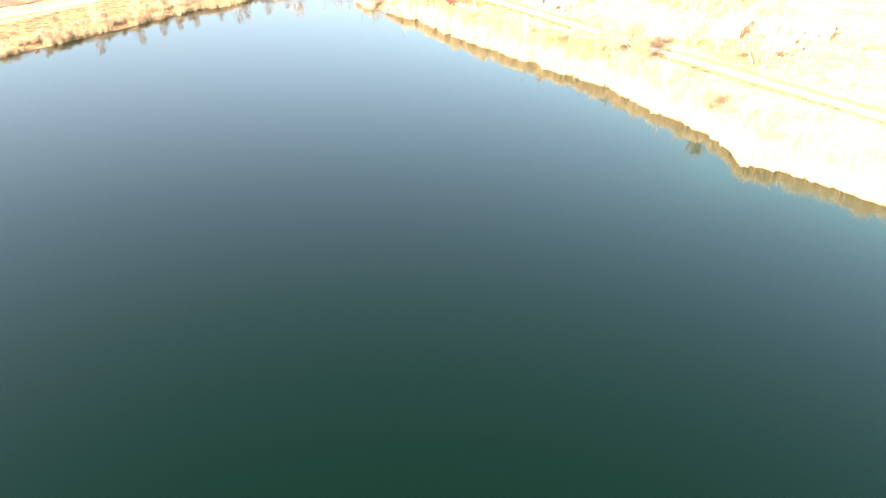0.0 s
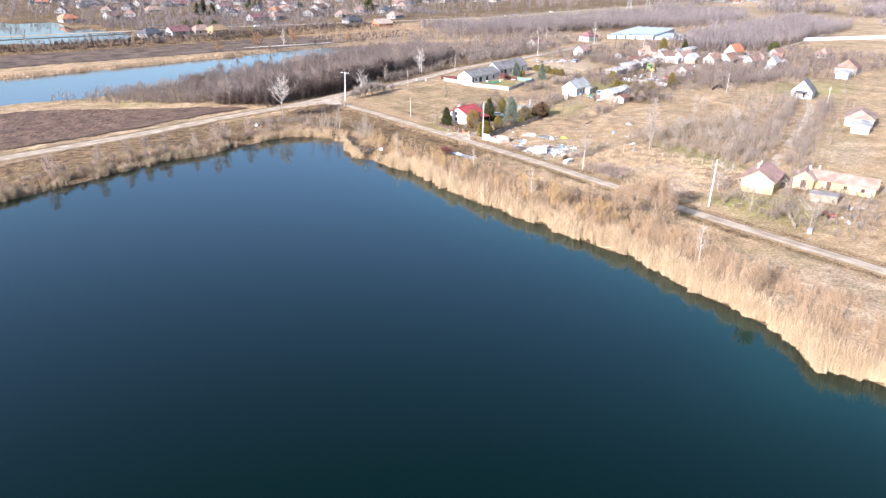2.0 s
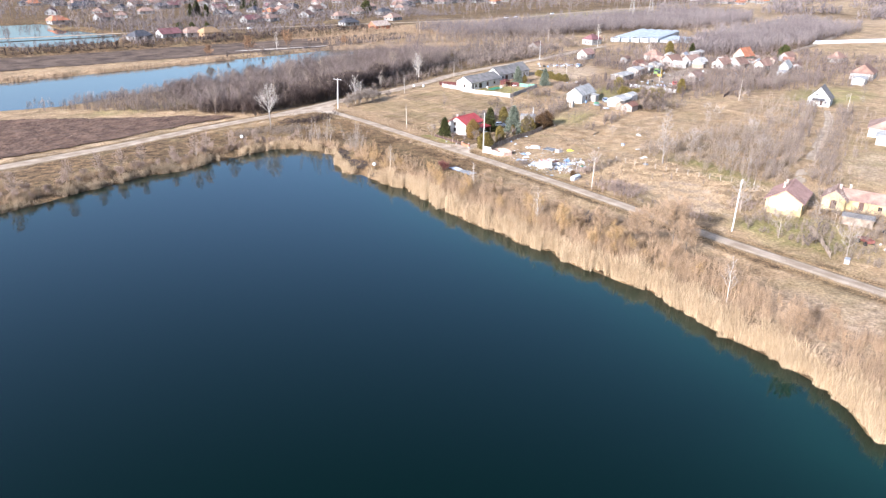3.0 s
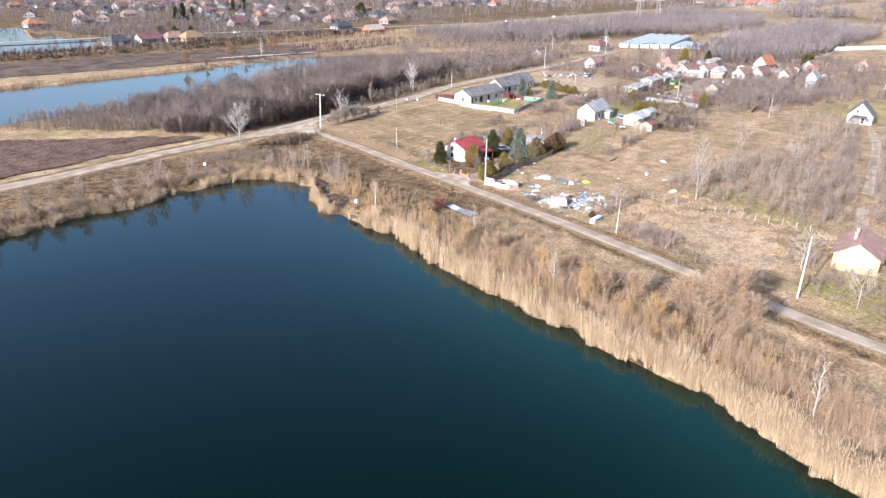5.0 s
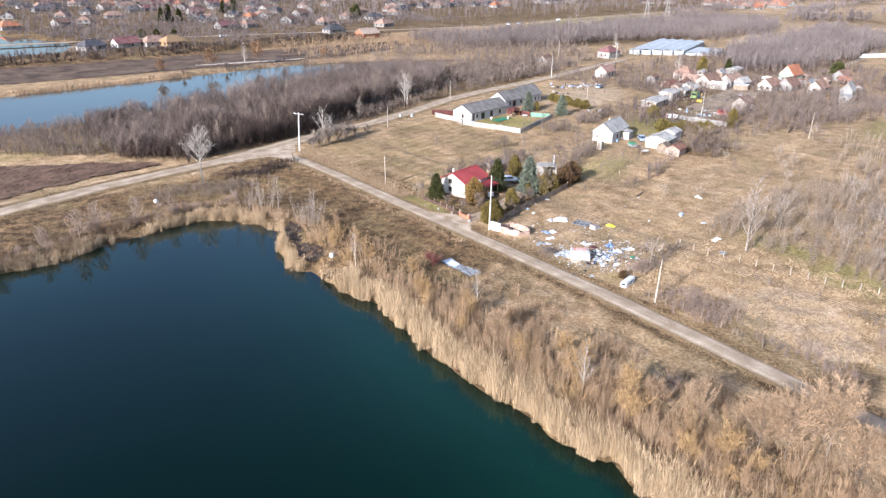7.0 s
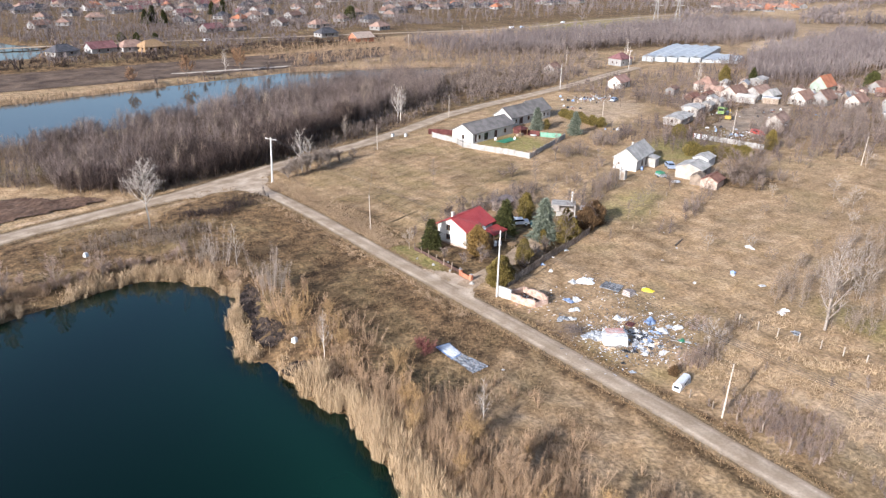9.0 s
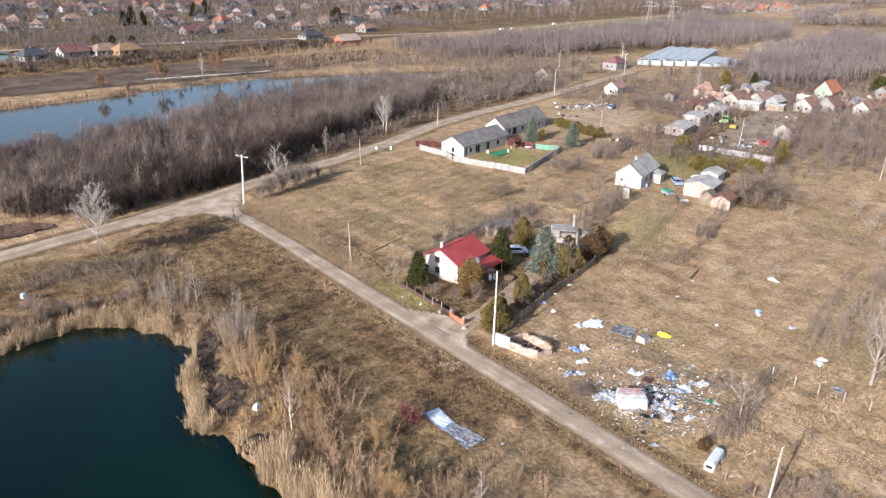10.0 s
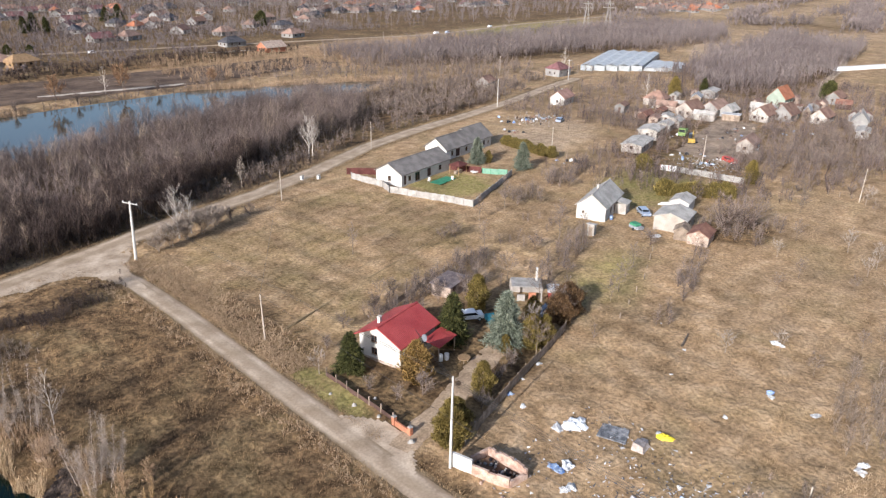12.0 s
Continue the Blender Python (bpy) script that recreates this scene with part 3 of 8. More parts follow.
# the distance term pales far ground with straw, painting in haze
cover[:, 0] = 0.7 * np.maximum.reduce([1.43 * np.clip(0.5 - (inside_distance(FALLOW, gx, gy) + 1.5 * ripple(gx, gy, 6, 29)) / 2.5, 0, 1), 0.75 * np.exp(-((line_distance(ROAD_B, gx, gy) - 5.2) / 1.0) ** 2) * (gx < 132) * (gy < 258) * np.clip(0.6 + 0.5 * ripple(gx, gy, 11, 28), 0, 1), 0.8 * blob(gx, gy, 226, 104, 24, 9, 20), 0.7 * blob(gx, gy, 130, 62, 18, 30), 0.2 * blob(gx, gy, 225, 160, 70, 40, 15), 0.8 * blob(gx, gy, 280, 262, 35, 18, 15), 0.35 * np.clip((gx * 0.62 + gy * 0.78 - 540) / 120, 0, 1) * np.clip((gx - 420) / 120, 0.1, 1), 0.9 * blob(gx, gy, 540, 340, 60, 16, 20), 0.5 * blob(gx, gy, 700, 240, 260, 60, 10)])
meadow = np.clip(-inside_distance(MEADOW, gx, gy) / 3, 0, 1)
cover[:, 1] = np.maximum.reduce([0.13 * meadow, 0.36 * blob(gx, gy, 188, 125, 9, 26, -14), 0.42 * blob(gx, gy, 163, 92, 16, 20), 0.2 * blob(gx, gy, 240, 112, 60, 10, 20), 0.95 * blob(gx, gy, 152.9, 195, 3.0, 9), 0.7 * blob(gx, gy, 224, 245, 13, 12), 0.2 * blob(gx, gy, 155, 152, 5, 14), 0.3 * blob(gx, gy, 205, 190, 22, 10, 15), 0.5 * blob(gx, gy, 258, 213, 26, 16, 15), 0.35 * blob(gx, gy, 320, 160, 40, 20), 0.24 * blob(gx, gy, 95, 290, 50, 10, 8), 0.4 * blob(gx, gy, 560, 500, 170, 45, 10)])
cover[:, 2] += 0.2 * meadow + 0.07 * meadow * np.sin((gy * math.cos(0.27) - gx * math.sin(0.27)) * math.tau / 2.9) ** 3
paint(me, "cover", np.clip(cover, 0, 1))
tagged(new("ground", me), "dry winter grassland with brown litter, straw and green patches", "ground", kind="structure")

for name, box, words in (("water", (-195, 126, -165, 222), "dark teal lake water, calm and reflecting"), ("water_2", (-95, 322, 308, 410), "pale blue pond behind bare woods"), ("water_3", (-125, 170, 508, 735), "far pond between village gardens")):
    me, wx, wy = grid_mesh(name, np.arange(box[0], box[1], 2.5 if name == "water" else 9.0), np.arange(box[2], box[3], 2.5 if name == "water" else 9.0), -1.0, WATER if name == "water" else POND_WATER)
    d = shore(wx, wy) if name == "water" else np.full(wx.shape, -3.0)
    paint(me, "shallow", np.repeat((1.25 * np.exp(np.clip(d, -60, 0) / 9.0) * (1 - np.exp(np.clip(d + 0.6, -60, 0) / 2.2)) * np.interp(wy, [150, 185], [1.0, 0.35]))[:, None], 3, 1))
    tagged(new(name, me), words, "water", kind="structure")


def strip(name, line, width, z, mat, label, ragged=0.45, step=0.6, lanes=13, kind="structure"):
    """A road as a strip with ragged edges, a crown and wheel lines."""
    rng = np.random.default_rng(len(name) + int(width * 10))
    pts = np.array(line, float)
    seg = np.linalg.norm(np.diff(pts, axis=0), axis=1)
    s = np.concatenate([[0], np.cumsum(seg)])
    t = np.arange(0, s[-1], step)
    px, py = np.interp(t, s, pts[:, 0]), np.interp(t, s, pts[:, 1])
    k = np.ones(9) / 9
    px[4:-4], py[4:-4] = np.convolve(px, k, "valid"), np.convolve(py, k, "valid")
    dx, dy = np.gradient(px), np.gradient(py)
    m = np.hypot(dx, dy)
    nx, ny = -dy / m, dx / m
    u = np.linspace(-1, 1, lanes)
    half = width / 2
    v, lane = [], []
    for j, q in enumerate(u):
        edge = (0.8 * ripple(t, 0 * t + 40 * q, 5, int(width * 10)) + 0.5 * rng.normal(0, 1, len(t))) * ragged if abs(q) > 0.99 else 0
        o = q * half + edge * np.sign(q)
        v.append(np.stack([px + nx * o, py + ny * o, z + 0.10 * (1 - q * q) - (0.10 if abs(q) > 0.99 else 0) + 0 * px], 1))
        lane.append((1.15 if abs(q) > 0.95 else 0.9 if abs(q) > 0.7 else 0.0 if abs(abs(q) - 0.5) < 0.15 else 0.45) + 0.25 * ripple(t, 0 * t + 11 * q, 9, 77))
    v, lane = np.stack(v, 1), np.stack(lane, 1)
    i = (np.arange(len(t) - 1)[:, None] * lanes + np.arange(lanes - 1)[None]).reshape(-1)
    f = np.stack([i, i + lanes, i + lanes + 1, i + 1], 1)
    mesh = bpy.data.meshes.new(name)
    mesh.from_pydata(v.reshape(-1, 3).tolist(), [], f.tolist())
    mesh.materials.append(mat)
    paint(mesh, "lane", np.repeat(lane.reshape(-1, 1), 3, 1))
    return tagged(new(name, mesh), label, "road", kind=kind)


EARTH = surface("verge_earth", (0.105, 0.075, 0.045), (0.23, 0.165, 0.098), 0.35, 2.5, 0.95, 0.5)
strip("track_edge", ROAD_A, 5.4, -0.02, EARTH, "bare brown earth along the track's edges", 0.55)
strip("road_edge", ROAD_B, 8.0, -0.01, EARTH, "bare brown earth along the road's edges", 0.7, 1.0)
strip("road", ROAD_A, 3.9, 0.02, TRACK, "pale gravel track with worn wheel lines beside the lake")
strip("road_2", ROAD_B, 6.0, 0.06, TRACK, "wide pale gravel road past the ploughed field", 0.45)
RUT = surface("worn_turf", (0.16, 0.115, 0.06), (0.26, 0.19, 0.105), 0.5, 3, 0.95, 0.4)
strip("rut", [(157.2, 211.4), (172, 215.8), (190, 220.5), (207, 225.5)], 0.45, 0.02, RUT, "shallow worn rut across the meadow's edge", 0.25)
strip("road_3", [(-200, 590), (211, 556), (292, 540), (395, 519), (470, 503), (567, 523), (714, 532), (1200, 600)], 6.0, 0.08, TRACK, "far road along the village edge", 0.3, 4)
strip("road_4", [(151.6, 180.6), (158, 182), (172, 186.5), (182, 190)], 3.6, 0.05, surface("trodden_earth", (0.24, 0.172, 0.112), (0.36, 0.268, 0.182), 0.5, 4, 0.95, 0.4), "trodden brown drive into the garden", 0.4)
strip("road_5", [(192, 107), (204.4, 112.3), (226.7, 120.1), (253.5, 130.0), (272.4, 137.3), (289, 146)], 3.2, 0.03, TRACK, "narrow pale track through thicket", 0.5)
strip("road_6", [(380, 222), (411, 229.5), (455, 243), (503, 252), (620, 285)], 4.0, 0.05, TRACK, "pale field road beside the wood", 0.3)
strip("road_7", [(188, 421), (203, 420), (222, 417.5), (243, 415.5)], 3.0, 0.42, surface("bank_sand", (0.34, 0.29, 0.235), (0.46, 0.40, 0.335), 0.4, 3, 0.95, 0.3), "pale sandy path along the pond's far shore", 0.6, 1.5)


def field(name, poly, mat, label, z=0.04, furrow=0.0, step=1.0, turn=0.0, spacing=0.8):
    """A tilled field: a sheet inside its outline with an uneven edge; furrow: metres of relief."""
    xs, ys = [p[0] for p in poly], [p[1] for p in poly]
    X, Y = np.arange(max(min(xs), -60), max(xs), step), np.arange(min(ys), max(ys), step)
    gx, gy = np.meshgrid(X, Y)
    keep = inside_distance(poly, gx, gy) + 0.6 * ripple(gx, gy, 14, 9) + 0.25 * ripple(gx, gy, 4, 8) < 0
    c, s = math.cos(radians(turn)), math.sin(radians(turn))
    rng = np.random.default_rng(3)
    zz = np.maximum(height(gx, gy), -0.3) + z + furrow * np.sin((-gx * s + gy * c) * math.tau / (spacing * 4)) + furrow * rng.uniform(-1, 1, gx.shape)
    nx = len(X)
    j, i = np.nonzero(keep[:-1, :-1] & keep[1:, :-1] & keep[:-1, 1:] & keep[1:, 1:])
    a = j * nx + i
    me = bpy.data.meshes.new(name)
    me.from_pydata(np.stack([gx, gy, zz], -1).reshape(-1, 3).tolist(), [], np.stack([a, a + 1, a + nx + 1, a + nx], 1).tolist())
    me.materials.append(mat)
    return tagged(new(name, me), label, "field", kind="structure")


field("ploughed_field", PLOUGHED, SOIL, "bare purple-brown ploughed soil in rough clods", 0.26, 0.07, 0.9, 10)
field("junction", [(147.2, 236), (149.6, 238), (149.9, 245.6), (151.3, 250.7), (153.3, 254.8), (157.1, 258.7), (162, 261), (158, 263), (146, 259), (130, 252.5), (131.4, 248.9), (139.6, 249.8), (144.5, 247.2), (146.6, 243)], TRACK, "worn pale gravel where the two tracks meet", 0.13, 0.0, 0.35)
field("drive_mouth", [(150.2, 176.5), (152.6, 178.2), (154.3, 181.0), (154.5, 184.0), (152.6, 187.6), (150.4, 190)], TRACK, "worn gravel where the drive meets the track", 0.1, 0.0, 0.4)
LITTER = surface("burnt_litter", (0.022, 0.016, 0.013), (0.085, 0.062, 0.048), 0.9, 5, 0.95, 0.8, 0.15)
field("burnt_patch", BURNT_A, LITTER, "black burnt reed litter behind the point", 0.12, 0.07, 0.4)
field("burnt_patch_2", BURNT_B, LITTER, "black burnt reed litter beside the landing place", 0.12, 0.07, 0.4)
field("landing", [(122.6, 203.5), (124.6, 204.2), (126.6, 207.4), (125.6, 209.4), (123.2, 208.6)], surface("trodden_sand", (0.30, 0.208, 0.135), (0.42, 0.308, 0.212), 0.6, 5, 0.95, 0.4), "trodden bare sand at the lake's corner", 0.12, 0.03, 0.4)
field("sand_patch", [(283, 492), (300, 488), (322, 494), (318, 506), (296, 505)], PLASTER_OLD, "pale bare sand on the building plot", 0.3, 0.05, 1.5)
field("tilled_strip", [(-60, 408), (94, 412), (192, 410), (250, 412), (330, 428), (330, 460), (180, 462), (-60, 468)], MULCH, "dark brown tilled strip beyond the pond", 0.25, 0.08, 2.0, 0)
field("garden_soil", [(286, 206), (292, 226), (345, 240), (345, 224)], surface("yard_earth", (0.17, 0.125, 0.088), (0.28, 0.212, 0.152), 0.3, 2.0, 0.95, 0.5, 0.1), "bare brown yard soil among sheds", 0.22, 0.06, 1.2, 15)


# ---- houses ----
def wall_panel(length, top, holes, put, thick):
    """A wall as blocks round its openings. top: (place, height) along it; holes: (from, sill, to, head)."""
    s = Soup()
    ks, hs = [k for k, _ in top], [h for _, h in top]
    cuts = sorted({round(k, 3) for k in ks + [h[0] for h in holes] + [h[2] for h in holes]})
    for a, b in zip(cuts, cuts[1:]):
        ta, tb = float(np.interp(a + 1e-4, ks, hs)), float(np.interp(b - 1e-4, ks, hs))
        low = -0.3
        mine = sorted([h for h in holes if h[0] < (a + b) / 2 < h[2]], key=lambda h: h[1])
        for h in mine + [None]:
            za, zb = (ta, tb) if h is None else (h[1], h[1])
            if za > low + 1e-3 or zb > low + 1e-3:
                s.hexa([put(a, low, 0), put(b, low, 0), put(b, low, thick), put(a, low, thick), put(a, za, 0), put(b, zb, 0), put(b, zb, thick), put(a, za, thick)])
            if h is not None:
                low = h[3]
    return s


def opening(kind, h, put, house, frame_mat):
    """A window or door set into its opening."""
    a, z0, b, z1 = h
    fr, pane = Soup(), Soup()

    def bar(u0, u1, w0, w1, d0, d1, to):
        to.hexa([put(u0, w0, d0), put(u1, w0, d0), put(u1, w0, d1), put(u0, w0, d1), put(u0, w1, d0), put(u1, w1, d0), put(u1, w1, d1), put(u0, w1, d1)])

    t = 0.09
    bar(a, a + t, z0, z1, 0.06, 0.16, fr)
    bar(b - t, b, z0, z1, 0.06, 0.16, fr)
    bar(a + t, b - t, z0, z0 + t, 0.06, 0.16, fr)
    bar(a + t, b - t, z1 - t, z1, 0.06, 0.16, fr)
    if kind == "door":
        d = part("door", fr, frame_mat, house)
        bar(a + t, b - t, z0 + t, z1 - t, 0.10, 0.14, pane)
        part("leaf", pane, WOOD_DARK, d)
    else:
        m = (a + b) / 2
        bar(m - 0.035, m + 0.035, z0 + t, z1 - t, 0.07, 0.15, fr)
        w = part("window", fr, frame_mat, house)
        bar(a + t, b - t, z0 + t, z1 - t, 0.12, 0.13, pane)
        part("pane", pane, GLASS, w)
        sill = Soup()
        bar(a - 0.05, b + 0.05, z0 - 0.06, z0, -0.08, 0.05, sill)
        part("sill", sill, CONCRETE, w)


FOOTPRINTS = []


def clear(x, y, gap=1.5):
    """True where no house stands."""
    ok = np.ones(np.shape(x), bool)
    for hx, hy, turn, L, w in FOOTPRINTS:
        c, s = math.cos(radians(turn)), math.sin(radians(turn))
        u, v = (x - hx) * c + (y - hy) * s, -(x - hx) * s + (y - hy) * c
        ok &= ~((u > -gap - 1) & (u < L + gap) & (np.abs(v) < w / 2 + gap))
    return ok


def house(name, label, x, y, turn, w, L, he, hr, wall, roof, front=(), right=(), left=(), back=(), chimneys=(), over=0.4, z=0.0, frame_mat=FRAME_BROWN, category="house", group="", plinth=None, hip=0.0):
    """A gabled house; its front gable's middle stands at x, y and the ridge runs along turn. Openings: (place from the wall's middle, sill, width, height, kind)."""
    h = empty(name, x, y, z, turn, label, category, group)
    FOOTPRINTS.append((x, y, turn, L, w))
    th = 0.3
    half = w / 2
    faces = {
        "front": (w, [(0, he), (half, he if hip else hr), (w, he)], lambda s, q, d: (d, half - s, q), front),
        "back": (w, [(0, he), (half, he if hip else hr), (w, he)], lambda s, q, d: (L - d, -half + s, q), back),
        "right": (L - 2 * th, [(0, he), (L - 2 * th, he)], lambda s, q, d: (th + s, -half + d, q), right),
        "left": (L - 2 * th, [(0, he), (L - 2 * th, he)], lambda s, q, d: (L - th - s, half - d, q), left),
    }
    for key, (length, top, put, ops) in faces.items():
        holes = [(length / 2 + o[0] - o[2] / 2, o[1], length / 2 + o[0] + o[2] / 2, o[1] + o[3]) for o in ops]
        part("wall", wall_panel(length, top, holes, put, th), wall, h)
        for o, q in zip(ops, holes):
            opening(o[4] if len(o) > 4 else "window", q, put, h, frame_mat)
    slope = (hr - he) / half
    ez = he - slope * over
    end = hip or -over
    for side in (1, -1):
        s = Soup()
        e = half + over
        t = 0.14
        s.hexa([(-over, side * e, ez + 0.02), (L + over, side * e, ez + 0.02), (L - end, 0, hr + 0.02), (end, 0, hr + 0.02),
                (-over, side * e, ez + 0.02 + t), (L + over, side * e, ez + 0.02 + t), (L - end, 0, hr + 0.02 + t), (end, 0, hr + 0.02 + t)])
        part("roof", s, roof, h)
    s = Soup()
    s.box(L / 2, 0, hr + 0.12, L - 2 * end, 0.28, 0.09)
    part("ridge", s, roof, h)
    for near, tip in ((-over, hip), (L + over, L - hip)) if hip else ():
        e = half + over
        part("hip", Soup().add([(near, -e, ez + 0.02 + q) for q in (0, 0.14)] + [(near, e, ez + 0.02 + q) for q in (0, 0.14)] + [(tip, 0, hr + 0.02 + q) for q in (0, 0.14)], [(1, 3, 5), (0, 4, 2)]).add([(near, -e, ez), (near, e, ez), (near, e, ez + 0.16), (near, -e, ez + 0.16)], [(0, 1, 2, 3)]), roof, h)
    for u, v, up in chimneys:
        s = Soup()
        zc = hr - abs(v) * slope
        s.box(u, v, zc - 0.4, 0.45, 0.45, up + 0.4).box(u, v, zc + up, 0.56, 0.56, 0.10)
        part("chimney", s, BRICK if wall is not PLASTER else PLASTER_OLD, h)
    if plinth:
        s = Soup()
        s.box(L / 2, 0, -0.3, L + 0.08, w + 0.08, plinth + 0.3)
        part("plinth", s, BRICK, h)
    return h


# the red-roofed house behind the track
red = house("house", "white two-storey house with a red sheet roof, fir beside it", 161.6, 195.6, 12.5, 6.6, 7.8, 3.45, 5.15, PLASTER, ROOF_RED,
            front=[(-0.9, 0.85, 0.95, 1.05), (-0.9, 2.65, 0.95, 1.05)], right=[(1.5, 1.0, 1.1, 1.2)], chimneys=[(1.9, 1.4, 1.0)], over=0.55, plinth=0.35)
s = Soup()
s.hexa([(4.2, -3.85, 2.55), (8.4, -3.85, 2.55), (8.4, -6.4, 2.1), (4.2, -6.4, 2.1), (4.2, -3.85, 2.67), (8.4, -3.85, 2.67), (8.4, -6.4, 2.22), (4.2, -6.4, 2.22)])
porch = part("porch_roof", s, ROOF_RED, red)
for u in (4.4, 8.2):
    part("porch_post", Soup().box(u, -6.2, -0.05, 0.14, 0.14, 2.17), WOOD, red)
s = Soup()
s.tube((3.7, -3.7, 2.9), (3.7, -4.3, 3.2), 0.03, 0.03)
dish = part("dish_arm", s, IRON, red)
s = Soup()
for k in range(3):
    s.tube((3.7, -4.3 - 0.04 * k, 3.2 + 0.02 * k), (3.7, -4.34 - 0.04 * k, 3.22 + 0.02 * k), 0.12 + 0.13 * k, 0.25 + 0.13 * k, 12)
part("dish", s, FRAME_WHITE, dish, "white satellite dish")

# the long twin house behind its concrete wall
house("house", "long white house with a grey tiled roof and dark windows", 213.4, 254.8, 10, 7.6, 19.0, 2.95, 5.0, PLASTER, ROOF_GREY,
      front=[(0.2, 0.9, 0.9, 1.2)], right=[(-8.2, 0.3, 0.9, 2.1, "door"), (-6.5, 0.9, 1.0, 1.2), (-3.5, 0.3, 1.8, 2.0), (1.0, 0.3, 1.4, 2.0, "door"), (5.5, 0.9, 1.1, 1.2)], chimneys=[], over=0.45)
house("house", "white house with a grey tiled roof beside its longer twin", 237.5, 264.2, 9, 7.0, 12.0, 2.9, 5.4, PLASTER, ROOF_GREY,
      right=[(-3.5, 0.9, 1.0, 1.2), (-1.0, 0.3, 1.8, 2.0, "door"), (3.0, 0.9, 1.0, 1.2)], over=0.45)
house("house", "rear white wing with a grey tiled roof and small windows", 249.5, 266.6, 9, 7.6, 9.0, 3.0, 5.8, PLASTER, ROOF_GREY,
      right=[(-2.5, 0.9, 0.9, 1.1), (1.0, 0.9, 0.9, 1.1), (3.2, 0.9, 0.6, 0.8)], over=0.45)

# the white house and its garage
wh = house("house", "white gabled house with a weathered slate roof and small annexe", 227.5, 208.8, 17.5, 6.0, 12.2, 3.0, 5.35, PLASTER, ROOF_SLATE,
           front=[(-1.6, 1.3, 0.5, 0.5)], right=[(-2.0, 0.9, 1.0, 1.2), (0.8, 0.2, 0.9, 2.0, "door"), (4.2, 0.9, 0.9, 1.1)], chimneys=[(6.5, 0.8, 0.9)], over=0.35)
s = Soup()
s.box(8.5, -4.2, -0.2, 3.0, 2.3, 2.3)
part("annexe", s, PLASTER_OLD, wh)
part("annexe_roof", Soup().hexa([(6.8, -3.1, 2.6), (10.2, -3.1, 2.6), (10.2, -5.6, 2.1), (6.8, -5.6, 2.1), (6.8, -3.1, 2.7), (10.2, -3.1, 2.7), (10.2, -5.6, 2.2), (6.8, -5.6, 2.2)]), ROOF_SLATE, wh)
house("garage", "plain grey garage with a low slate roof beside a hedge", 233.3, 194.6, 14, 6.2, 6.6, 2.7, 3.7, PLASTER_BEIGE, ROOF_SLATE, right=[(0, 1.2, 0.8, 0.7)], over=0.3, category="garage")
house("shed", "pale rear shed with a slate roof by the thuja hedge", 245, 199.0, 14, 4.0, 5.5, 2.2, 3.0, PLASTER, ROOF_SLATE, over=0.2, category="shed")
house("shed", "crumbling brick shed with a rusty tin roof in scrub", 230.4, 187.2, 14, 3.8, 5.0, 1.9, 2.9, BRICK, TIN_RUST, over=0.25, category="shed")
house("shed", "grey leaning wooden shed against the brick one", 230.6, 190.6, 20, 2.8, 3.4, 1.8, 2.6, WOOD, WOOD, over=0.2, category="shed")

# the yellow house and its long outbuilding
yh = house("house", "yellow house with white upper gable and old clay roof", 170.2, 99.3, 17.5, 7.0, 9.6, 3.0, 5.2, PLASTER_YELLOW, ROOF_RUST,
      front=[(-0.3, 0.9, 1.6, 1.3)], right=[(-2.0, 0.9, 1.0, 1.2), (2.0, 0.9, 1.0, 1.2)], chimneys=[(4.0, 1.0, 1.3), (6.3, 0.9, 1.3)], over=0.45, frame_mat=FRAME_WHITE)
part("gable_plaster", wall_panel(5.6, [(0, 3.1), (2.8, 4.75), (5.6, 3.1)], [(1.7, 1.2, 3.3, 2.3), (0, -0.3, 1.7, 1.4), (3.3, -0.3, 5.6, 1.4), (1.7, -0.3, 3.3, 1.2)], lambda s, q, d: (d - 0.03, 2.8 - s, q), 0.028), PLASTER, yh, "white upper gable")
part("shutter", Soup().box(0.08, 0.3, 1.0, 0.04, 1.4, 1.15), FRAME_WHITE, yh, "closed white shutter")
house("house", "low yellow cross wing with a clay roof and chimney", 181.8, 94.4, 17.5, 4.4, 6.0, 2.5, 4.2, PLASTER_YELLOW, ROOF_OLD, front=[(0, 0.3, 1.2, 1.8, "door")], chimneys=[(3.4, -0.5, 1.0)], over=0.4)
house("outbuilding", "long yellow outbuilding under a mossy clay roof", 186.0, 96.0, -76, 5.0, 15.0, 2.4, 3.8, PLASTER_YELLOW, ROOF_OLD, right=[(-5.5, 0.9, 0.8, 0.9), (-2, 0.2, 1.0, 1.9, "door"), (1.5, 0.9, 0.8, 0.9), (5, 0.9, 0.8, 0.9)], chimneys=[(2.5, 0.5, 1.2)], over=0.4)
house("shed", "low lean-to with a grey tiled roof in the yellow house's yard", 175.6, 89.6, -70, 2.8, 5.5, 1.7, 2.0, WOOD, ROOF_GREY, over=0.2, category="shed")

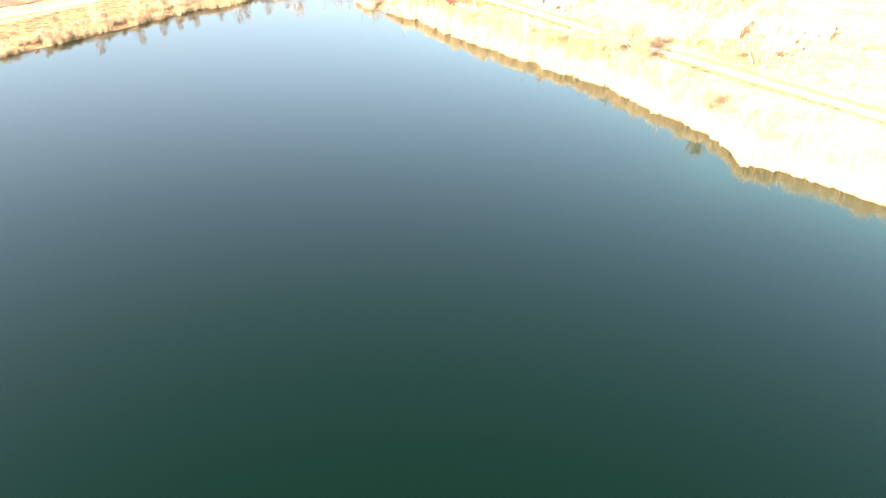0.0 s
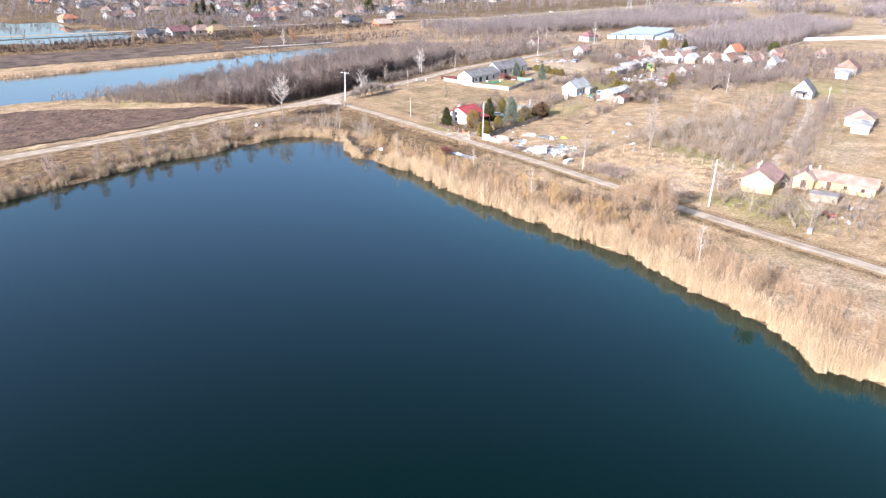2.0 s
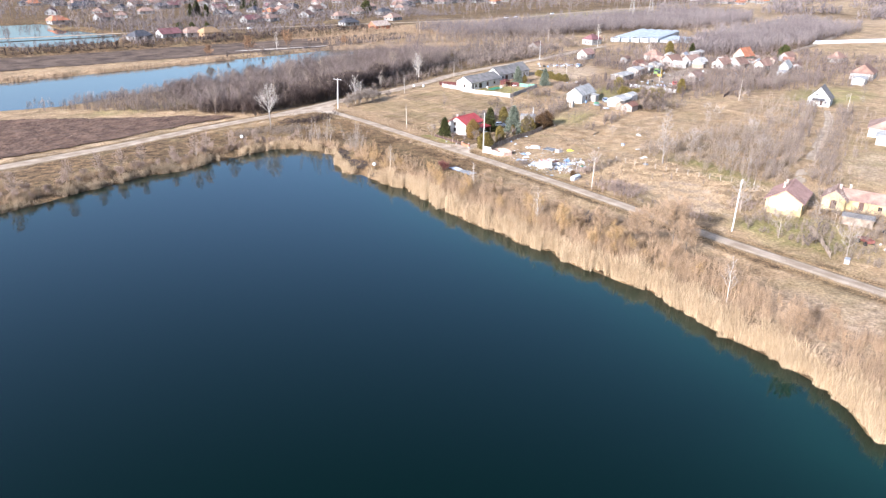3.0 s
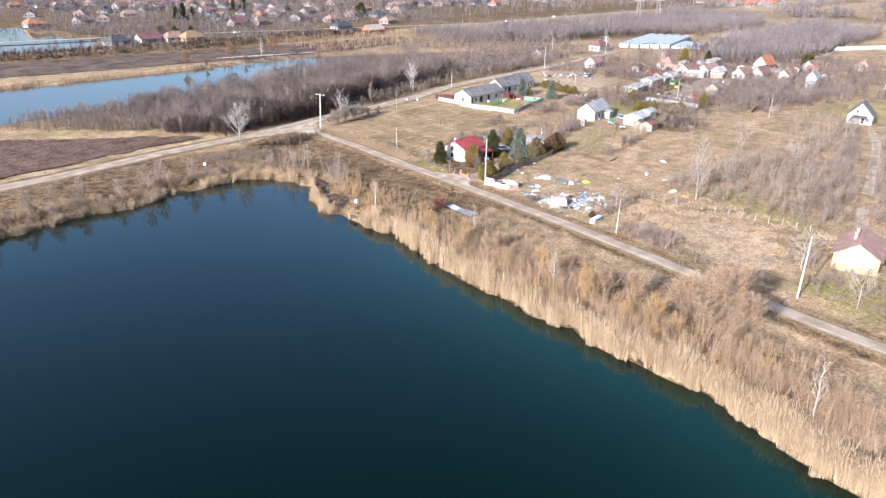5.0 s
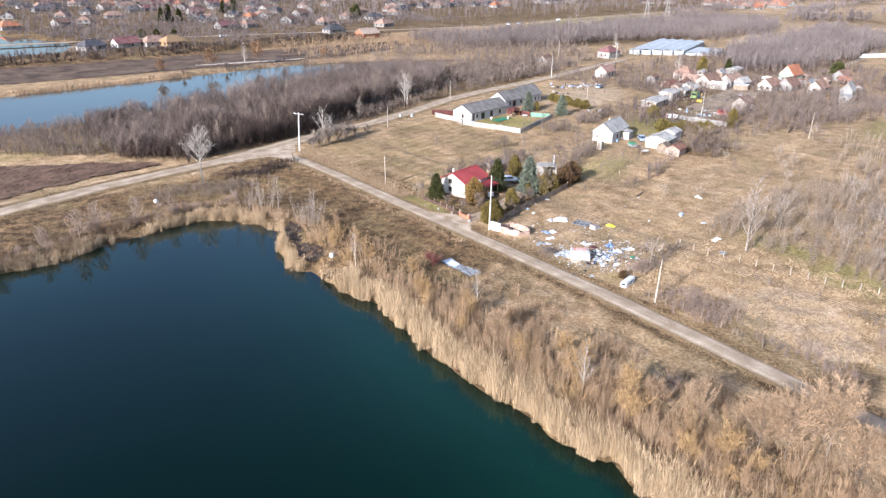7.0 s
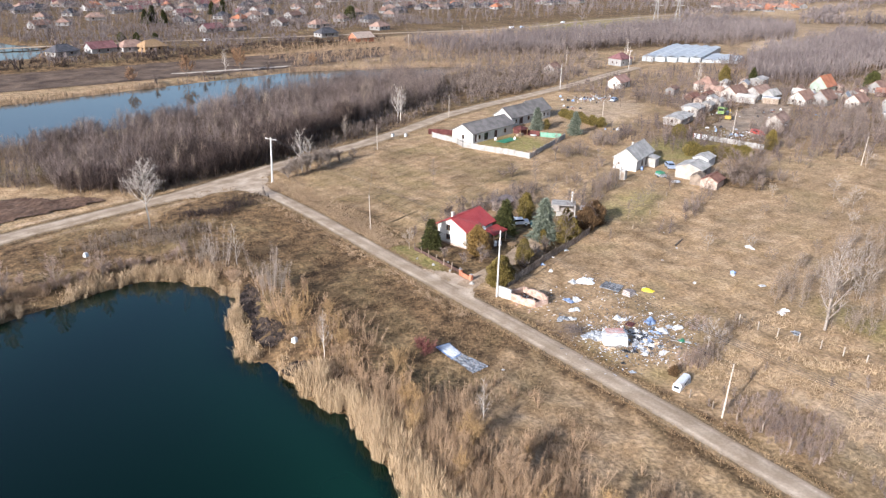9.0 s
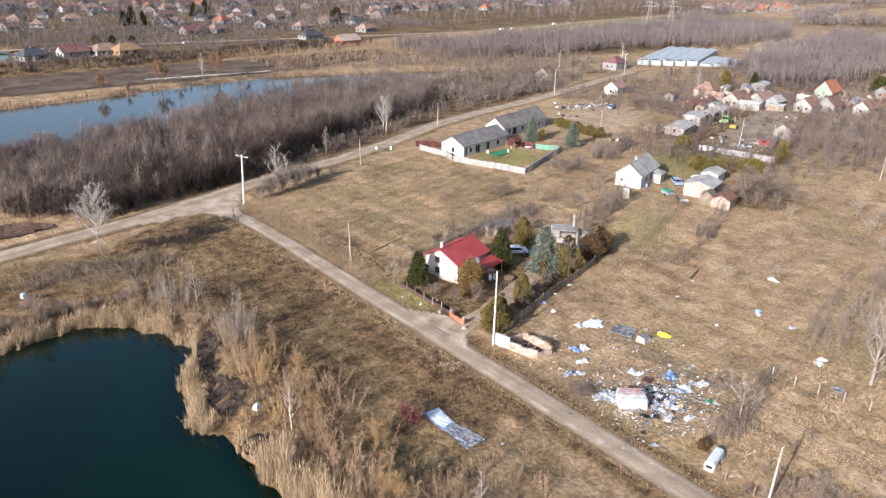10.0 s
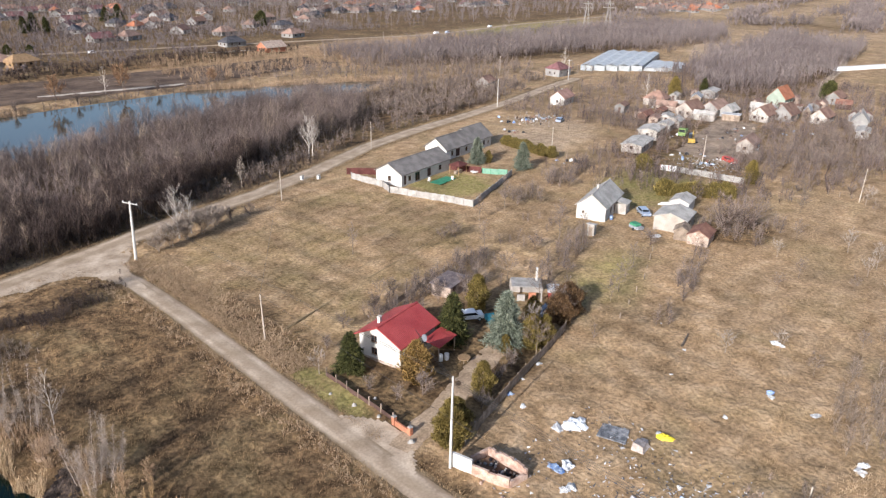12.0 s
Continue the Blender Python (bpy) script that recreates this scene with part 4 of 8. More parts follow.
# the white gable house and its neighbours to the east
house("house", "white gabled house with a porch, standing alone in rough grass", 294.7, 152.1, 17.5, 7.3, 8.2, 2.8, 6.7, PLASTER, ROOF_GREY, front=[(-2.4, 0.8, 0.9, 1.2), (2.4, 0.8, 0.9, 1.2), (-0.9, 3.6, 0.8, 1.0), (0.9, 0.2, 1.0, 2.0, "door")], over=0.4, frame_mat=FRAME_WHITE)
h = empty("porch", 293.4, 151.6, 0, 17.5, "timber porch before the white gabled house", "porch")
for v in (-1.6, 0.1, 1.8):
    part("post", Soup().box(0, v, -0.1, 0.16, 0.16, 2.5), WOOD, h)
part("roof", Soup().hexa([(-0.4, -2.0, 2.3), (1.2, -2.0, 2.75), (1.2, 2.2, 2.75), (-0.4, 2.2, 2.3), (-0.4, -2.0, 2.4), (1.2, -2.0, 2.85), (1.2, 2.2, 2.85), (-0.4, 2.2, 2.4)]), ROOF_DARK, h)
part("rail", Soup().box(-0.02, 0.95, 0.9, 0.06, 1.55, 0.08), WOOD, h)
house("house", "white bungalow with a hipped clay roof", 260.0, 116.0, 20, 8.0, 11.0, 2.9, 4.9, PLASTER, ROOF_OLD, front=[(0, 0.9, 1.4, 1.2)], right=[(-2, 0.9, 1.1, 1.2)], over=0.5, hip=2.0)
house("shed", "pale shed joined by a curved wall to the bungalow", 250.5, 111.5, 20, 5.0, 8.0, 2.3, 3.0, PLASTER_OLD, ROOF_SLATE, over=0.3, category="shed")
house("house", "white house with an orange clay roof at the lane's end", 372.0, 170.5, 15, 9.0, 12.0, 3.0, 6.2, PLASTER, ROOF_CLAY, right=[(-3, 0.9, 1.2, 1.2), (2, 0.9, 1.2, 1.2)], over=0.5, hip=2.5)
house("shed", "white flat shed beside the lane", 356.0, 165.0, 15, 5.0, 9.0, 2.3, 3.0, PLASTER, ROOF_SLATE, over=0.2, category="shed")

# the cluster of village houses behind the fallow plots
HOUSE_ROW_A = [
    (321.5, 288.5, 14, 6.5, 10, 2.9, 5.4, PLASTER, ROOF_RUST, "white house with a red clay roof by the bend", "house"),
    (352.3, 262, 100, 8.0, 11, 2.8, 5.6, PLASTER_PINK, ROOF_CLAY, "pink house with a broad clay roof", "house"),
    (337.5, 247.5, 15, 7, 10, 2.8, 5.6, PLASTER_PINK, ROOF_CLAY, "tan plastered house with a clay roof", "house"),
    (346.5, 243, 15, 6.5, 11, 2.8, 5.2, PLASTER_FAR, ROOF_OLD, "white house with a mossy clay roof", "house"),
    (347.7, 237.6, 15, 4.6, 7, 2.6, 4.6, PLASTER_FAR, ROOF_SLATE, "small white gable cottage with a slate roof", "house"),
    (349, 227, 15, 7, 10, 2.6, 5.4, PLASTER_OLD, ROOF_CLAY, "low old house with a red clay roof", "house"),
    (379.5, 234, 15, 7.5, 10, 3.6, 7.8, PLASTER_GREEN, ROOF_ORANGE, "pale green house with a bright orange roof", "house"),
    (356.2, 222.4, 15, 7, 9, 2.6, 5.8, PLASTER_FAR, ROOF_CLAY, "white gabled house with a clay roof", "house"),
    (360.6, 212.4, 15, 6, 9, 2.6, 5.2, PLASTER_OLD, ROOF_CLAY, "old grey house with a patched clay roof", "house"),
]
HOUSE_ROW_B = [
    (359.0, 199.5, 15, 5.0, 9, 3.4, 6.4, PLASTER_FAR, ROOF_SLATE, "white gabled barn with lean-tos", "barn"),
    (349.0, 195.5, 15, 4.0, 9, 2.0, 2.6, PLASTER_FAR, ROOF_SLATE, "white lean-to beside the barn", "shed"),
    (304.4, 211.6, 13, 5.4, 10, 2.5, 4.6, PLASTER_PINK, ROOF_OLD, "tan cottage with an old clay roof", "house"),
    (281.5, 233, 15, 6.5, 13, 2.2, 2.9, PLASTER_PINK, ROOF_SLATE, "flat grey-roofed shed with an open side", "shed"),
    (299.0, 238.5, 15, 6.5, 9, 2.8, 3.5, PLASTER_OLD, ROOF_SLATE, "flat workshop with a pale roof", "shed"),
    (376.5, 333, 15, 9, 10, 3.6, 6.4, PLASTER_FAR, ROOF_WINE, "white villa with a wine-red roof before the glasshouses", "house"),
    (330, 333, 20, 6, 9, 2.4, 4.6, PLASTER_PINK, ROOF_CLAY, "small tan cottage in scrub", "house"),
    (311.5, 240.5, 15, 4.5, 6, 2.3, 3.2, PLASTER_OLD, ROOF_SLATE, "low grey shed among plum trees", "shed"),
    (402, 222, 15, 6, 9, 2.6, 5.0, PLASTER_FAR, ROOF_CLAY, "white house with a clay roof behind trees", "house"),
]
HOUSE_ROW_C = [
    (420, 205, 15, 7, 10, 2.6, 5.4, PLASTER_OLD, ROOF_CLAY, "old house with a red roof at the village end", "house"),
    (377, 258.5, 15, 6, 10, 2.8, 3.6, PLASTER_FAR, ROOF_SLATE, "white shed with a pale flat roof", "shed"),
]
for x, y, turn, w, L, he, hr, wall, roof, words, kind in HOUSE_ROW_A + HOUSE_ROW_B + HOUSE_ROW_C:
    w, L, he, hr = w * 0.86, L * (0.7 if "broad" in words else 0.9), he * 0.94, hr * 0.9
    turn = turn - 13 if kind == "house" and turn == 15 else turn
    house(kind, words, x, y, turn, w, L, he, hr, wall, roof, front=[(0, 1.0, 0.8, 0.9)] if w < 5.8 else [(-1.3, 1.0, 0.8, 0.9), (1.3, 1.0, 0.8, 0.9)], right=[(-L / 4, 1.0, 0.8, 0.9), (L / 5, 0.2, 0.9, 2.0, "door")], over=0.4, category=kind, group="village houses", hip=3.2 if "broad" in words or "villa" in words else 0.0, chimneys=[(L * 0.6, 0.6, 0.8)] if hr > 4.5 else [])

# low sheds and lean-tos packed between the village houses
rng = random.Random(14)
for k in range(46):
    cx, cy = rng.choice(((350, 240), (362, 226), (356, 214), (366, 204), (345, 252), (330, 258), (340, 228), (322, 248), (372, 240), (385, 224), (398, 214), (316, 232), (365, 262)))
    x, y = cx + rng.gauss(0, 6), cy + rng.gauss(0, 5)
    if not clear(np.array([x]), np.array([y]), 2.2)[0] or 282 < x < 340 and abs(y - 219 - (x - 300) * 0.25) < 7:
        continue
    wall, roof, words = rng.choice(((PLASTER_OLD, ROOF_SLATE, "low grey shed between village yards"), (WOOD, TIN, "wooden shed with a tin roof between village yards"), (PLASTER_FAR, ROOF_CLAY, "low shed with a clay roof between village yards"), (BRICK, ROOF_OLD, "crumbling brick shed with an old clay roof"), (WOOD_DARK, TIN_RUST, "dark wooden shed with a rusty roof")))
    house("shed", words, x, y, 15 + rng.choice((0, 0, 90, -6, 6)), rng.uniform(2.6, 4.2), rng.uniform(3.5, 7.5), rng.uniform(1.8, 2.3), rng.uniform(2.5, 3.4), wall, roof, front=[(0, 0.1, 0.9, 1.7, "door")], over=0.2, category="shed", group="village sheds")

# far houses beyond the pond: a few kinds, copied
far = []
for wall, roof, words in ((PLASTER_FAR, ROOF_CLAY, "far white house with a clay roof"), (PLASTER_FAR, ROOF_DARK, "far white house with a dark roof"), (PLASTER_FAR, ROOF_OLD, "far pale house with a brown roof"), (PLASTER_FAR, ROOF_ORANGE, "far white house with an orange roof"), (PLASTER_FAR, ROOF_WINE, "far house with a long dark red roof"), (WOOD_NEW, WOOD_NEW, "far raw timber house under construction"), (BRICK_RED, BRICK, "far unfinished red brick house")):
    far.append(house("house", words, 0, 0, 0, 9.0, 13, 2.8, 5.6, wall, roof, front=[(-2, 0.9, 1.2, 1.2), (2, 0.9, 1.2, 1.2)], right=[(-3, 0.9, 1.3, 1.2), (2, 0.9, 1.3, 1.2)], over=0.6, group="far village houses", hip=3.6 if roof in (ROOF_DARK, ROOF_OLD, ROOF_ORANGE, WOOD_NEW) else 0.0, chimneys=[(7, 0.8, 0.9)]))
rng = random.Random(4)
FAR_PLOT_A = [
    (158.8, 510.6, 1, 20),
    (177.6, 516.0, 4, 10),
    (193.0, 515.3, 2, 10),
    (202.0, 509.5, 5, 15),
    (318, 526, 1, 5),
    (322, 490, 6, 5),
    (287, 593, 2, 30),
    (277, 649, 1, 60),
    (300, 738, 4, 10),
    (278, 800, 4, 10),
    (262, 786, 1, 8),
    (370, 670, 0, 20),
    (434.6, 679, 2, 10),
    (404, 606, 1, 10),
    (390, 622, 2, 40),
    (375, 547, 2, 20),
]
FAR_PLOT_B = [
    (473, 672, 0, 80),
    (563, 703, 1, 30),
    (605, 675, 3, 20),
    (142.7, 662, 3, 15),
    (213, 852, 1, 8),
    (190, 884, 1, 8),
    (168, 900, 3, 8),
    (305, 857, 4, 12),
    (452, 640, 2, 60),
    (330, 610, 0, 40),
    (346, 585, 2, 15),
    (268, 592, 4, 12),
]
spots = FAR_PLOT_A + FAR_PLOT_B
spots += [(165 + 24 * k + rng.uniform(-4, 4), 905 - 7 * k + 26 * (k % 2), (1, 1, 4, 4, 3)[k % 5], 8 + rng.uniform(-4, 4)) for k in range(12)]
for k in range(105):
    a = rng.random()
    spots.append((170 + 640 * a + rng.uniform(-30, 30), 640 + 60 * a + 260 * rng.random() ** 1.3, rng.choice((0, 0, 1, 1, 2, 2, 3, 4)), rng.uniform(0, 90)))
for k in range(34):
    spots.append((840 + 120 * rng.random(), 505 + 75 * rng.random(), rng.choice((0, 2, 3, 0)), rng.uniform(0, 90)))
FAR_HOUSES = spots
used = set()
for x, y, k, turn in FAR_HOUSES:
    if k in used:
        copy_thing(far[k], pose(x, y, 0, 0, 0, turn))
    else:
        far[k].matrix_basis = pose(x, y, 0, 0, 0, turn)
        used.add(k)

# glasshouses: ridge and furrow roofs side by side
HAZY_WALL = surface("hazy_pane", (0.20, 0.215, 0.22), (0.32, 0.335, 0.34), 0.3, 2, 0.4, 0, grain=0.1, spec=0.6)
for k, (x, y, L) in enumerate([(403 + 4.3 * i, 333 - 4.1 * i, 66 - 2 * i) for i in range(5)] + [(425 + 4.3 * i, 312 - 4.1 * i, 30 - 4 * i) for i in range(3)]):
    h = empty("greenhouse", x, y, 0, 22, "long hazy glasshouse bay with a low ridged roof", "greenhouse", "glasshouse bays")
    low = 0.6 if k > 4 else 1.0
    part("wall", Soup().box(L / 2, 0, 0, L, 5.6, 2.5 * low), HAZY_WALL, h)
    s = Soup()
    for j in (-1, 1):
        s.hexa([(q, j * w, z * low) for dz in (0, 0.08) for q, w, z in ((0, 2.8, 2.55 + dz), (L, 2.8, 2.55 + dz), (L, 0, 3.25 + dz), (0, 0, 3.25 + dz))])
    part("roof", s, GREENHOUSE, h)
    bar = Soup().box(0, 0, 0, 0.14, 0.06, 2.5 * low).mesh("glazing_bar", GREENHOUSE)
    for u in np.arange(0, L, 6.5):
        for v in (2.83, -2.83):
            part("glazing_bar", bar, None, h).location = (u, v, 0)
h = empty("long_wall", 503, 251, 0, -22, "long white plastic-covered row at the field's edge", "wall")
part("cover", Soup().box(70, 0, 0, 150, 3.0, 1.8, 0, 0.97), FRAME_WHITE, h)


# ---- poles and wires ----
def pole(x, y, tall, mat, lean=0.0, arm=0.0, turn=0.0, words="", r=0.16):
    h = empty("utility_pole", x, y, float(height(x, y)) - 0.1, turn, words or "pale concrete pole beside the gravel track", "pole", "utility poles")
    top = (math.sin(radians(lean)) * tall, 0, tall + 0.1)
    part("shaft", Soup().tube((0, 0, 0), top, r, r * 0.62, 8), mat, h)
    if arm:
        a = part("crossarm", Soup().box(top[0], 0, tall - 0.35, 0.12, arm, 0.14), mat, h)
        for v in (-0.45, 0, 0.45):
            part("insulator", Soup().tube((top[0], v * arm, tall - 0.21), (top[0], v * arm, tall + 0.06), 0.06, 0.03), FRAME_WHITE, a)
    else:
        part("bracket", Soup().box(top[0], 0, tall - 0.5, 0.3, 0.08, 0.08).box(top[0], 0, tall - 0.9, 0.3, 0.08, 0.08), IRON, h)
    return Vector((x + top[0] * math.cos(radians(turn)), y + top[0] * math.sin(radians(turn)), tall))


pA = pole(153.6, 174.7, 10.9, POLE_MAT, 0.8, words="tall pale concrete pole by the ruined wall")
pB = pole(153.9, 210.8, 7.0, POLE_WOOD, -1.2, r=0.12, words="short weathered wooden pole at the meadow's edge")
pC = pole(152.6, 250.2, 10.5, POLE_MAT, 3.2, 3.5, 20, "tall concrete pole with a crossarm at the junction", 0.26)
pD = pole(152.9, 135.8, 7.0, POLE_WOOD, 3.5, r=0.12, words="leaning wooden pole at the fallow plot's edge")
pE = pole(152.9, 100.2, 10.4, POLE_MAT, 3.2, words="tall leaning concrete pole near the yellow house", r=0.17)
pZ = pole(152.6, 60.0, 10.4, POLE_MAT, 2.0, words="tall concrete pole beside the gravel track")
pH = pole(188.7, 261.2, 6.9, POLE_WOOD, r=0.12, words="wooden pole along the gravel road")
pole(231.3, 283.3, 7.5, POLE_WOOD, words="wooden pole along the gravel road", r=0.12)
pI = pole(302.5, 300.4, 9.9, POLE_MAT, words="concrete pole at the road's bend")
pole(265.5, 247.8, 7.0, POLE_WOOD, words="wooden pole behind the long garden", r=0.12)
pole(281.4, 175.3, 7.6, POLE_WOOD, 4, words="leaning wooden pole in rough grass", r=0.12)
pole(285.8, 138.1, 7.5, POLE_WOOD, 3, words="wooden pole near the white gable house", r=0.12)
pole(286.0, 214.5, 7.5, POLE_WOOD, 3, words="wooden pole in a cluttered yard", r=0.12)
pole(371.0, 320.0, 9.0, POLE_MAT, 0, 2.0, 30, "concrete pole with a crossarm before the glasshouses")
for x, y in ((360, 350), (420, 395), (392, 470), (452, 452), (328, 440)):
    pole(x, y, 8.5, POLE_WOOD, 0, words="far wooden pole in the scrub", r=0.13)


def wire(ends, words, sag=0.7, r=0.018):
    h = empty("power_line", 0, 0, 0, 0, words, "cable")
    for a, b in ends:
        side = (b - a).cross(Vector((0, 0, 1))).normalized() * r
        v = []
        for k in range(11):
            p = a.lerp(b, k / 10) - Vector((0, 0, sag * 4 * (k / 10) * (1 - k / 10)))
            v += [p + side, p - side, p + Vector((0, 0, 1.6 * r))]
        part("wire", Soup().add(v, [(3 * k + i, 3 * k + (i + 1) % 3, 3 * k + 3 + (i + 1) % 3, 3 * k + 3 + i) for k in range(10) for i in range(3)]), IRON, h)
    return h


off = [Vector((0.15, 0.2 * k, -0.2 - 0.25 * k)) for k in range(4)]
wire([(pE + o, pA + o) for o in off] + [(pZ + o, pE + o) for o in off], "thin dark sagging wires between tall poles")
wire([(pA + o, pC + o) for o in off[:2]], "thin dark sagging wires towards the junction", 1.0)
wire([(pD, pB), (pB, pH)], "single sagging telephone wire", 0.9)
wire([(pA + o, Vector((165.5, 193.0 + 0.3 * o.y, 4.4))) for o in off[:3]], "service wires from the pole to the red-roofed house", 0.3)
wire([(pC + o, pI + o) for o in off[:3]], "thin dark wires along the road", 1.6)
wire([(pC + o, pH + o) for o in off[:1]], "thin wire to the roadside pole", 0.6)

# two lattice pylons beyond the woods
for x, y in ((566, 448), (582, 440)):
    h = empty("pylon", x, y, 0, 20, "far grey lattice pylon above bare woods", "pylon", "pylons")
    for a, b in ((-1, -1), (1, -1), (1, 1), (-1, 1)):
        part("leg", Soup().tube((a * 2.4, b * 2.4, -0.2), (a * 0.3, b * 0.3, 22), 0.16, 0.12, 4), CONCRETE, h)
    for z in (17, 20):
        part("arm", Soup().box(0, 0, z, 0.4, 9.0 - (z - 17) * 0.8, 0.35), CONCRETE, h)
    s = Soup()
    for k in range(7):
        z0, z1 = k * 3.0, k * 3.0 + 3.0
        w0, w1 = 2.4 - 2.1 * z0 / 22, 2.4 - 2.1 * z1 / 22
        for a in (-1, 1):
            s.tube((a * w0, -w0, z0), (a * w1, w1, z1), 0.07, 0.07, 3).tube((-w0, a * w0, z0), (w1, a * w1, z1), 0.07, 0.07, 3)
    part("bracing", s, CONCRETE, h)


# ---- plants ----
def branching(seed, tall, spread, n1, n2, n3, stems=1, low=0.25, rise=0.75, droop=0.0, r0=None, wobble=0.009, fine=False):
    """A bare tree or shrub: limbs (start, end, radii) and twigs (start, end)."""
    g = np.random.default_rng(seed)
    P0, P1, R0, R1 = [], [], [], []
    T0, T1 = [], []
    r0 = r0 or tall * 0.014
    for st in range(stems):
        a = g.uniform(0, math.tau)
        lean = g.uniform(0.05, 0.35) * spread if stems > 1 else g.uniform(0, 0.08) * spread
        base = np.array([math.cos(a), math.sin(a), 0]) * (0.25 * (stems > 1) * g.random())
        tip = np.array([math.cos(a) * lean, math.sin(a) * lean, tall * (1 if stems == 1 else g.uniform(0.7, 1.0))])
        ks = np.linspace(0, 1, 7)
        trunk = base + ks[:, None] * (tip - base) + np.concatenate([[[0, 0, 0]], g.normal(0, wobble * tall, (6, 3)) * [1, 1, 0]])
        rr = r0 * (1 - 0.85 * ks) / math.sqrt(stems)
        P0 += list(trunk[:-1]); P1 += list(trunk[1:]); R0 += list(rr[:-1]); R1 += list(rr[1:])
        for i in range(max(1, n1 // stems)):
            k = low + (0.97 - low) * (i + g.random()) / max(1, n1 // stems)
            o = np.array([np.interp(k, ks, trunk[:, j]) for j in range(3)])
            a1 = i * 2.4 + g.uniform(-0.5, 0.5)
            ln = spread * (1.05 - 0.75 * (k - low) / (1 - low)) * g.uniform(0.7, 1.1)
            d = np.array([math.cos(a1), math.sin(a1), rise * g.uniform(0.7, 1.3)])
            d /= np.linalg.norm(d)
            mid = o + d * ln * 0.5
            end = mid + (d + [0, 0, 0.25 - droop]) * ln * 0.5 + g.normal(0, 0.06 * ln, 3)
            rb = max(0.02, r0 * (1 - 0.8 * k) * 0.55 / math.sqrt(stems))
            P0 += [o, mid]; P1 += [mid, end]; R0 += [rb, rb * 0.6]; R1 += [rb * 0.6, 0.012]
            for _ in range(n2):
                q = g.uniform(0.25, 1.0)
                s0 = o + (mid - o) * q * 2 if q < 0.5 else mid + (end - mid) * (q * 2 - 1)
                d2 = d + g.normal(0, 0.55, 3) + [0, 0, 0.3 - droop]
                d2 /= np.linalg.norm(d2)
                l2 = ln * g.uniform(0.3, 0.6)
                e2 = s0 + d2 * l2
                if stems == 1 and not fine:
                    P0.append(s0); P1.append(e2); R0.append(max(0.014, rb * 0.4)); R1.append(0.008)
                else:
                    T0.append(s0); T1.append(e2)
                for _ in range(n3):
                    q3 = g.random()
                    s3 = s0 + (e2 - s0) * q3
                    d3 = d2 + g.normal(0, 0.6, 3) + [0, 0, 0.15 - droop]
                    d3 /= np.linalg.norm(d3)
                    T0.append(s3); T1.append(s3 + d3 * l2 * g.uniform(0.35, 0.8))
    return (np.array(P0), np.array(P1), np.array(R0), np.array(R1)), (np.array(T0), np.array(T1))


PLANTS = {}


def bare_kind(key, bark, twig, tw, *args, **kw):
    limbs, tws = branching(*args, **kw)
    g = np.random.default_rng(args[0])
    PLANTS[key] = (Soup().limbs(*limbs).mesh(key + "_trunk", bark), Soup().blades(tws[0], tws[1], tw, g).mesh(key + "_crown", twig))


def bare(key, x, y, size=1.0, turn=0.0, name="tree", label="bare winter tree", category="tree", group=""):
    h = empty(name, x, y, float(height(x, y)) - 0.05, turn, label, category, group)
    h.scale = (size, size, size)
    part("trunk", PLANTS[key][0], None, h)
    part("crown", PLANTS[key][1], None, h)
    return h


bare_kind("birch_a", BARK_PALE, TWIG_PALE, 0.035, 11, 8.5, 2.3, 22, 7, 7, low=0.2, rise=1.1)
bare_kind("forked", BARK_PALE, TWIG_WHITE, 0.028, 24, 8.6, 4.0, 13, 8, 11, low=0.18, rise=1.4, r0=0.19, wobble=0.02, fine=True)
bare_kind("ash", BARK_GREY, TWIG_PALE, 0.03, 28, 9.5, 3.4, 20, 9, 9, low=0.12, rise=1.6, r0=0.2, wobble=0.012, fine=True)
bare_kind("bank_tree", BARK_GREY, TWIG_ROSE, 0.03, 29, 5.6, 2.6, 22, 9, 9, low=0.12, rise=1.3, r0=0.08, fine=True)
bare_kind("rose_shrub", TWIG_ROSE, TWIG_ROSE, 0.035, 30, 2.6, 1.7, 33, 7, 5, stems=11, low=0.08, rise=1.1)
bare_kind("round_pale", BARK_PALE, TWIG_WHITE, 0.026, 26, 8.2, 3.3, 22, 9, 14, low=0.34, rise=1.1, r0=0.15, fine=True)
bare_kind("birch_b", BARK_PALE, TWIG_PALE, 0.024, 12, 7.4, 1.9, 15, 6, 7, low=0.22, rise=1.5, r0=0.075, wobble=0.006, fine=True)
bare_kind("clump_a", TWIG_PALE, TWIG_PALE, 0.035, 13, 6.5, 1.5, 84, 5, 6, stems=12, low=0.08, rise=2.6, r0=0.06, wobble=0.006)
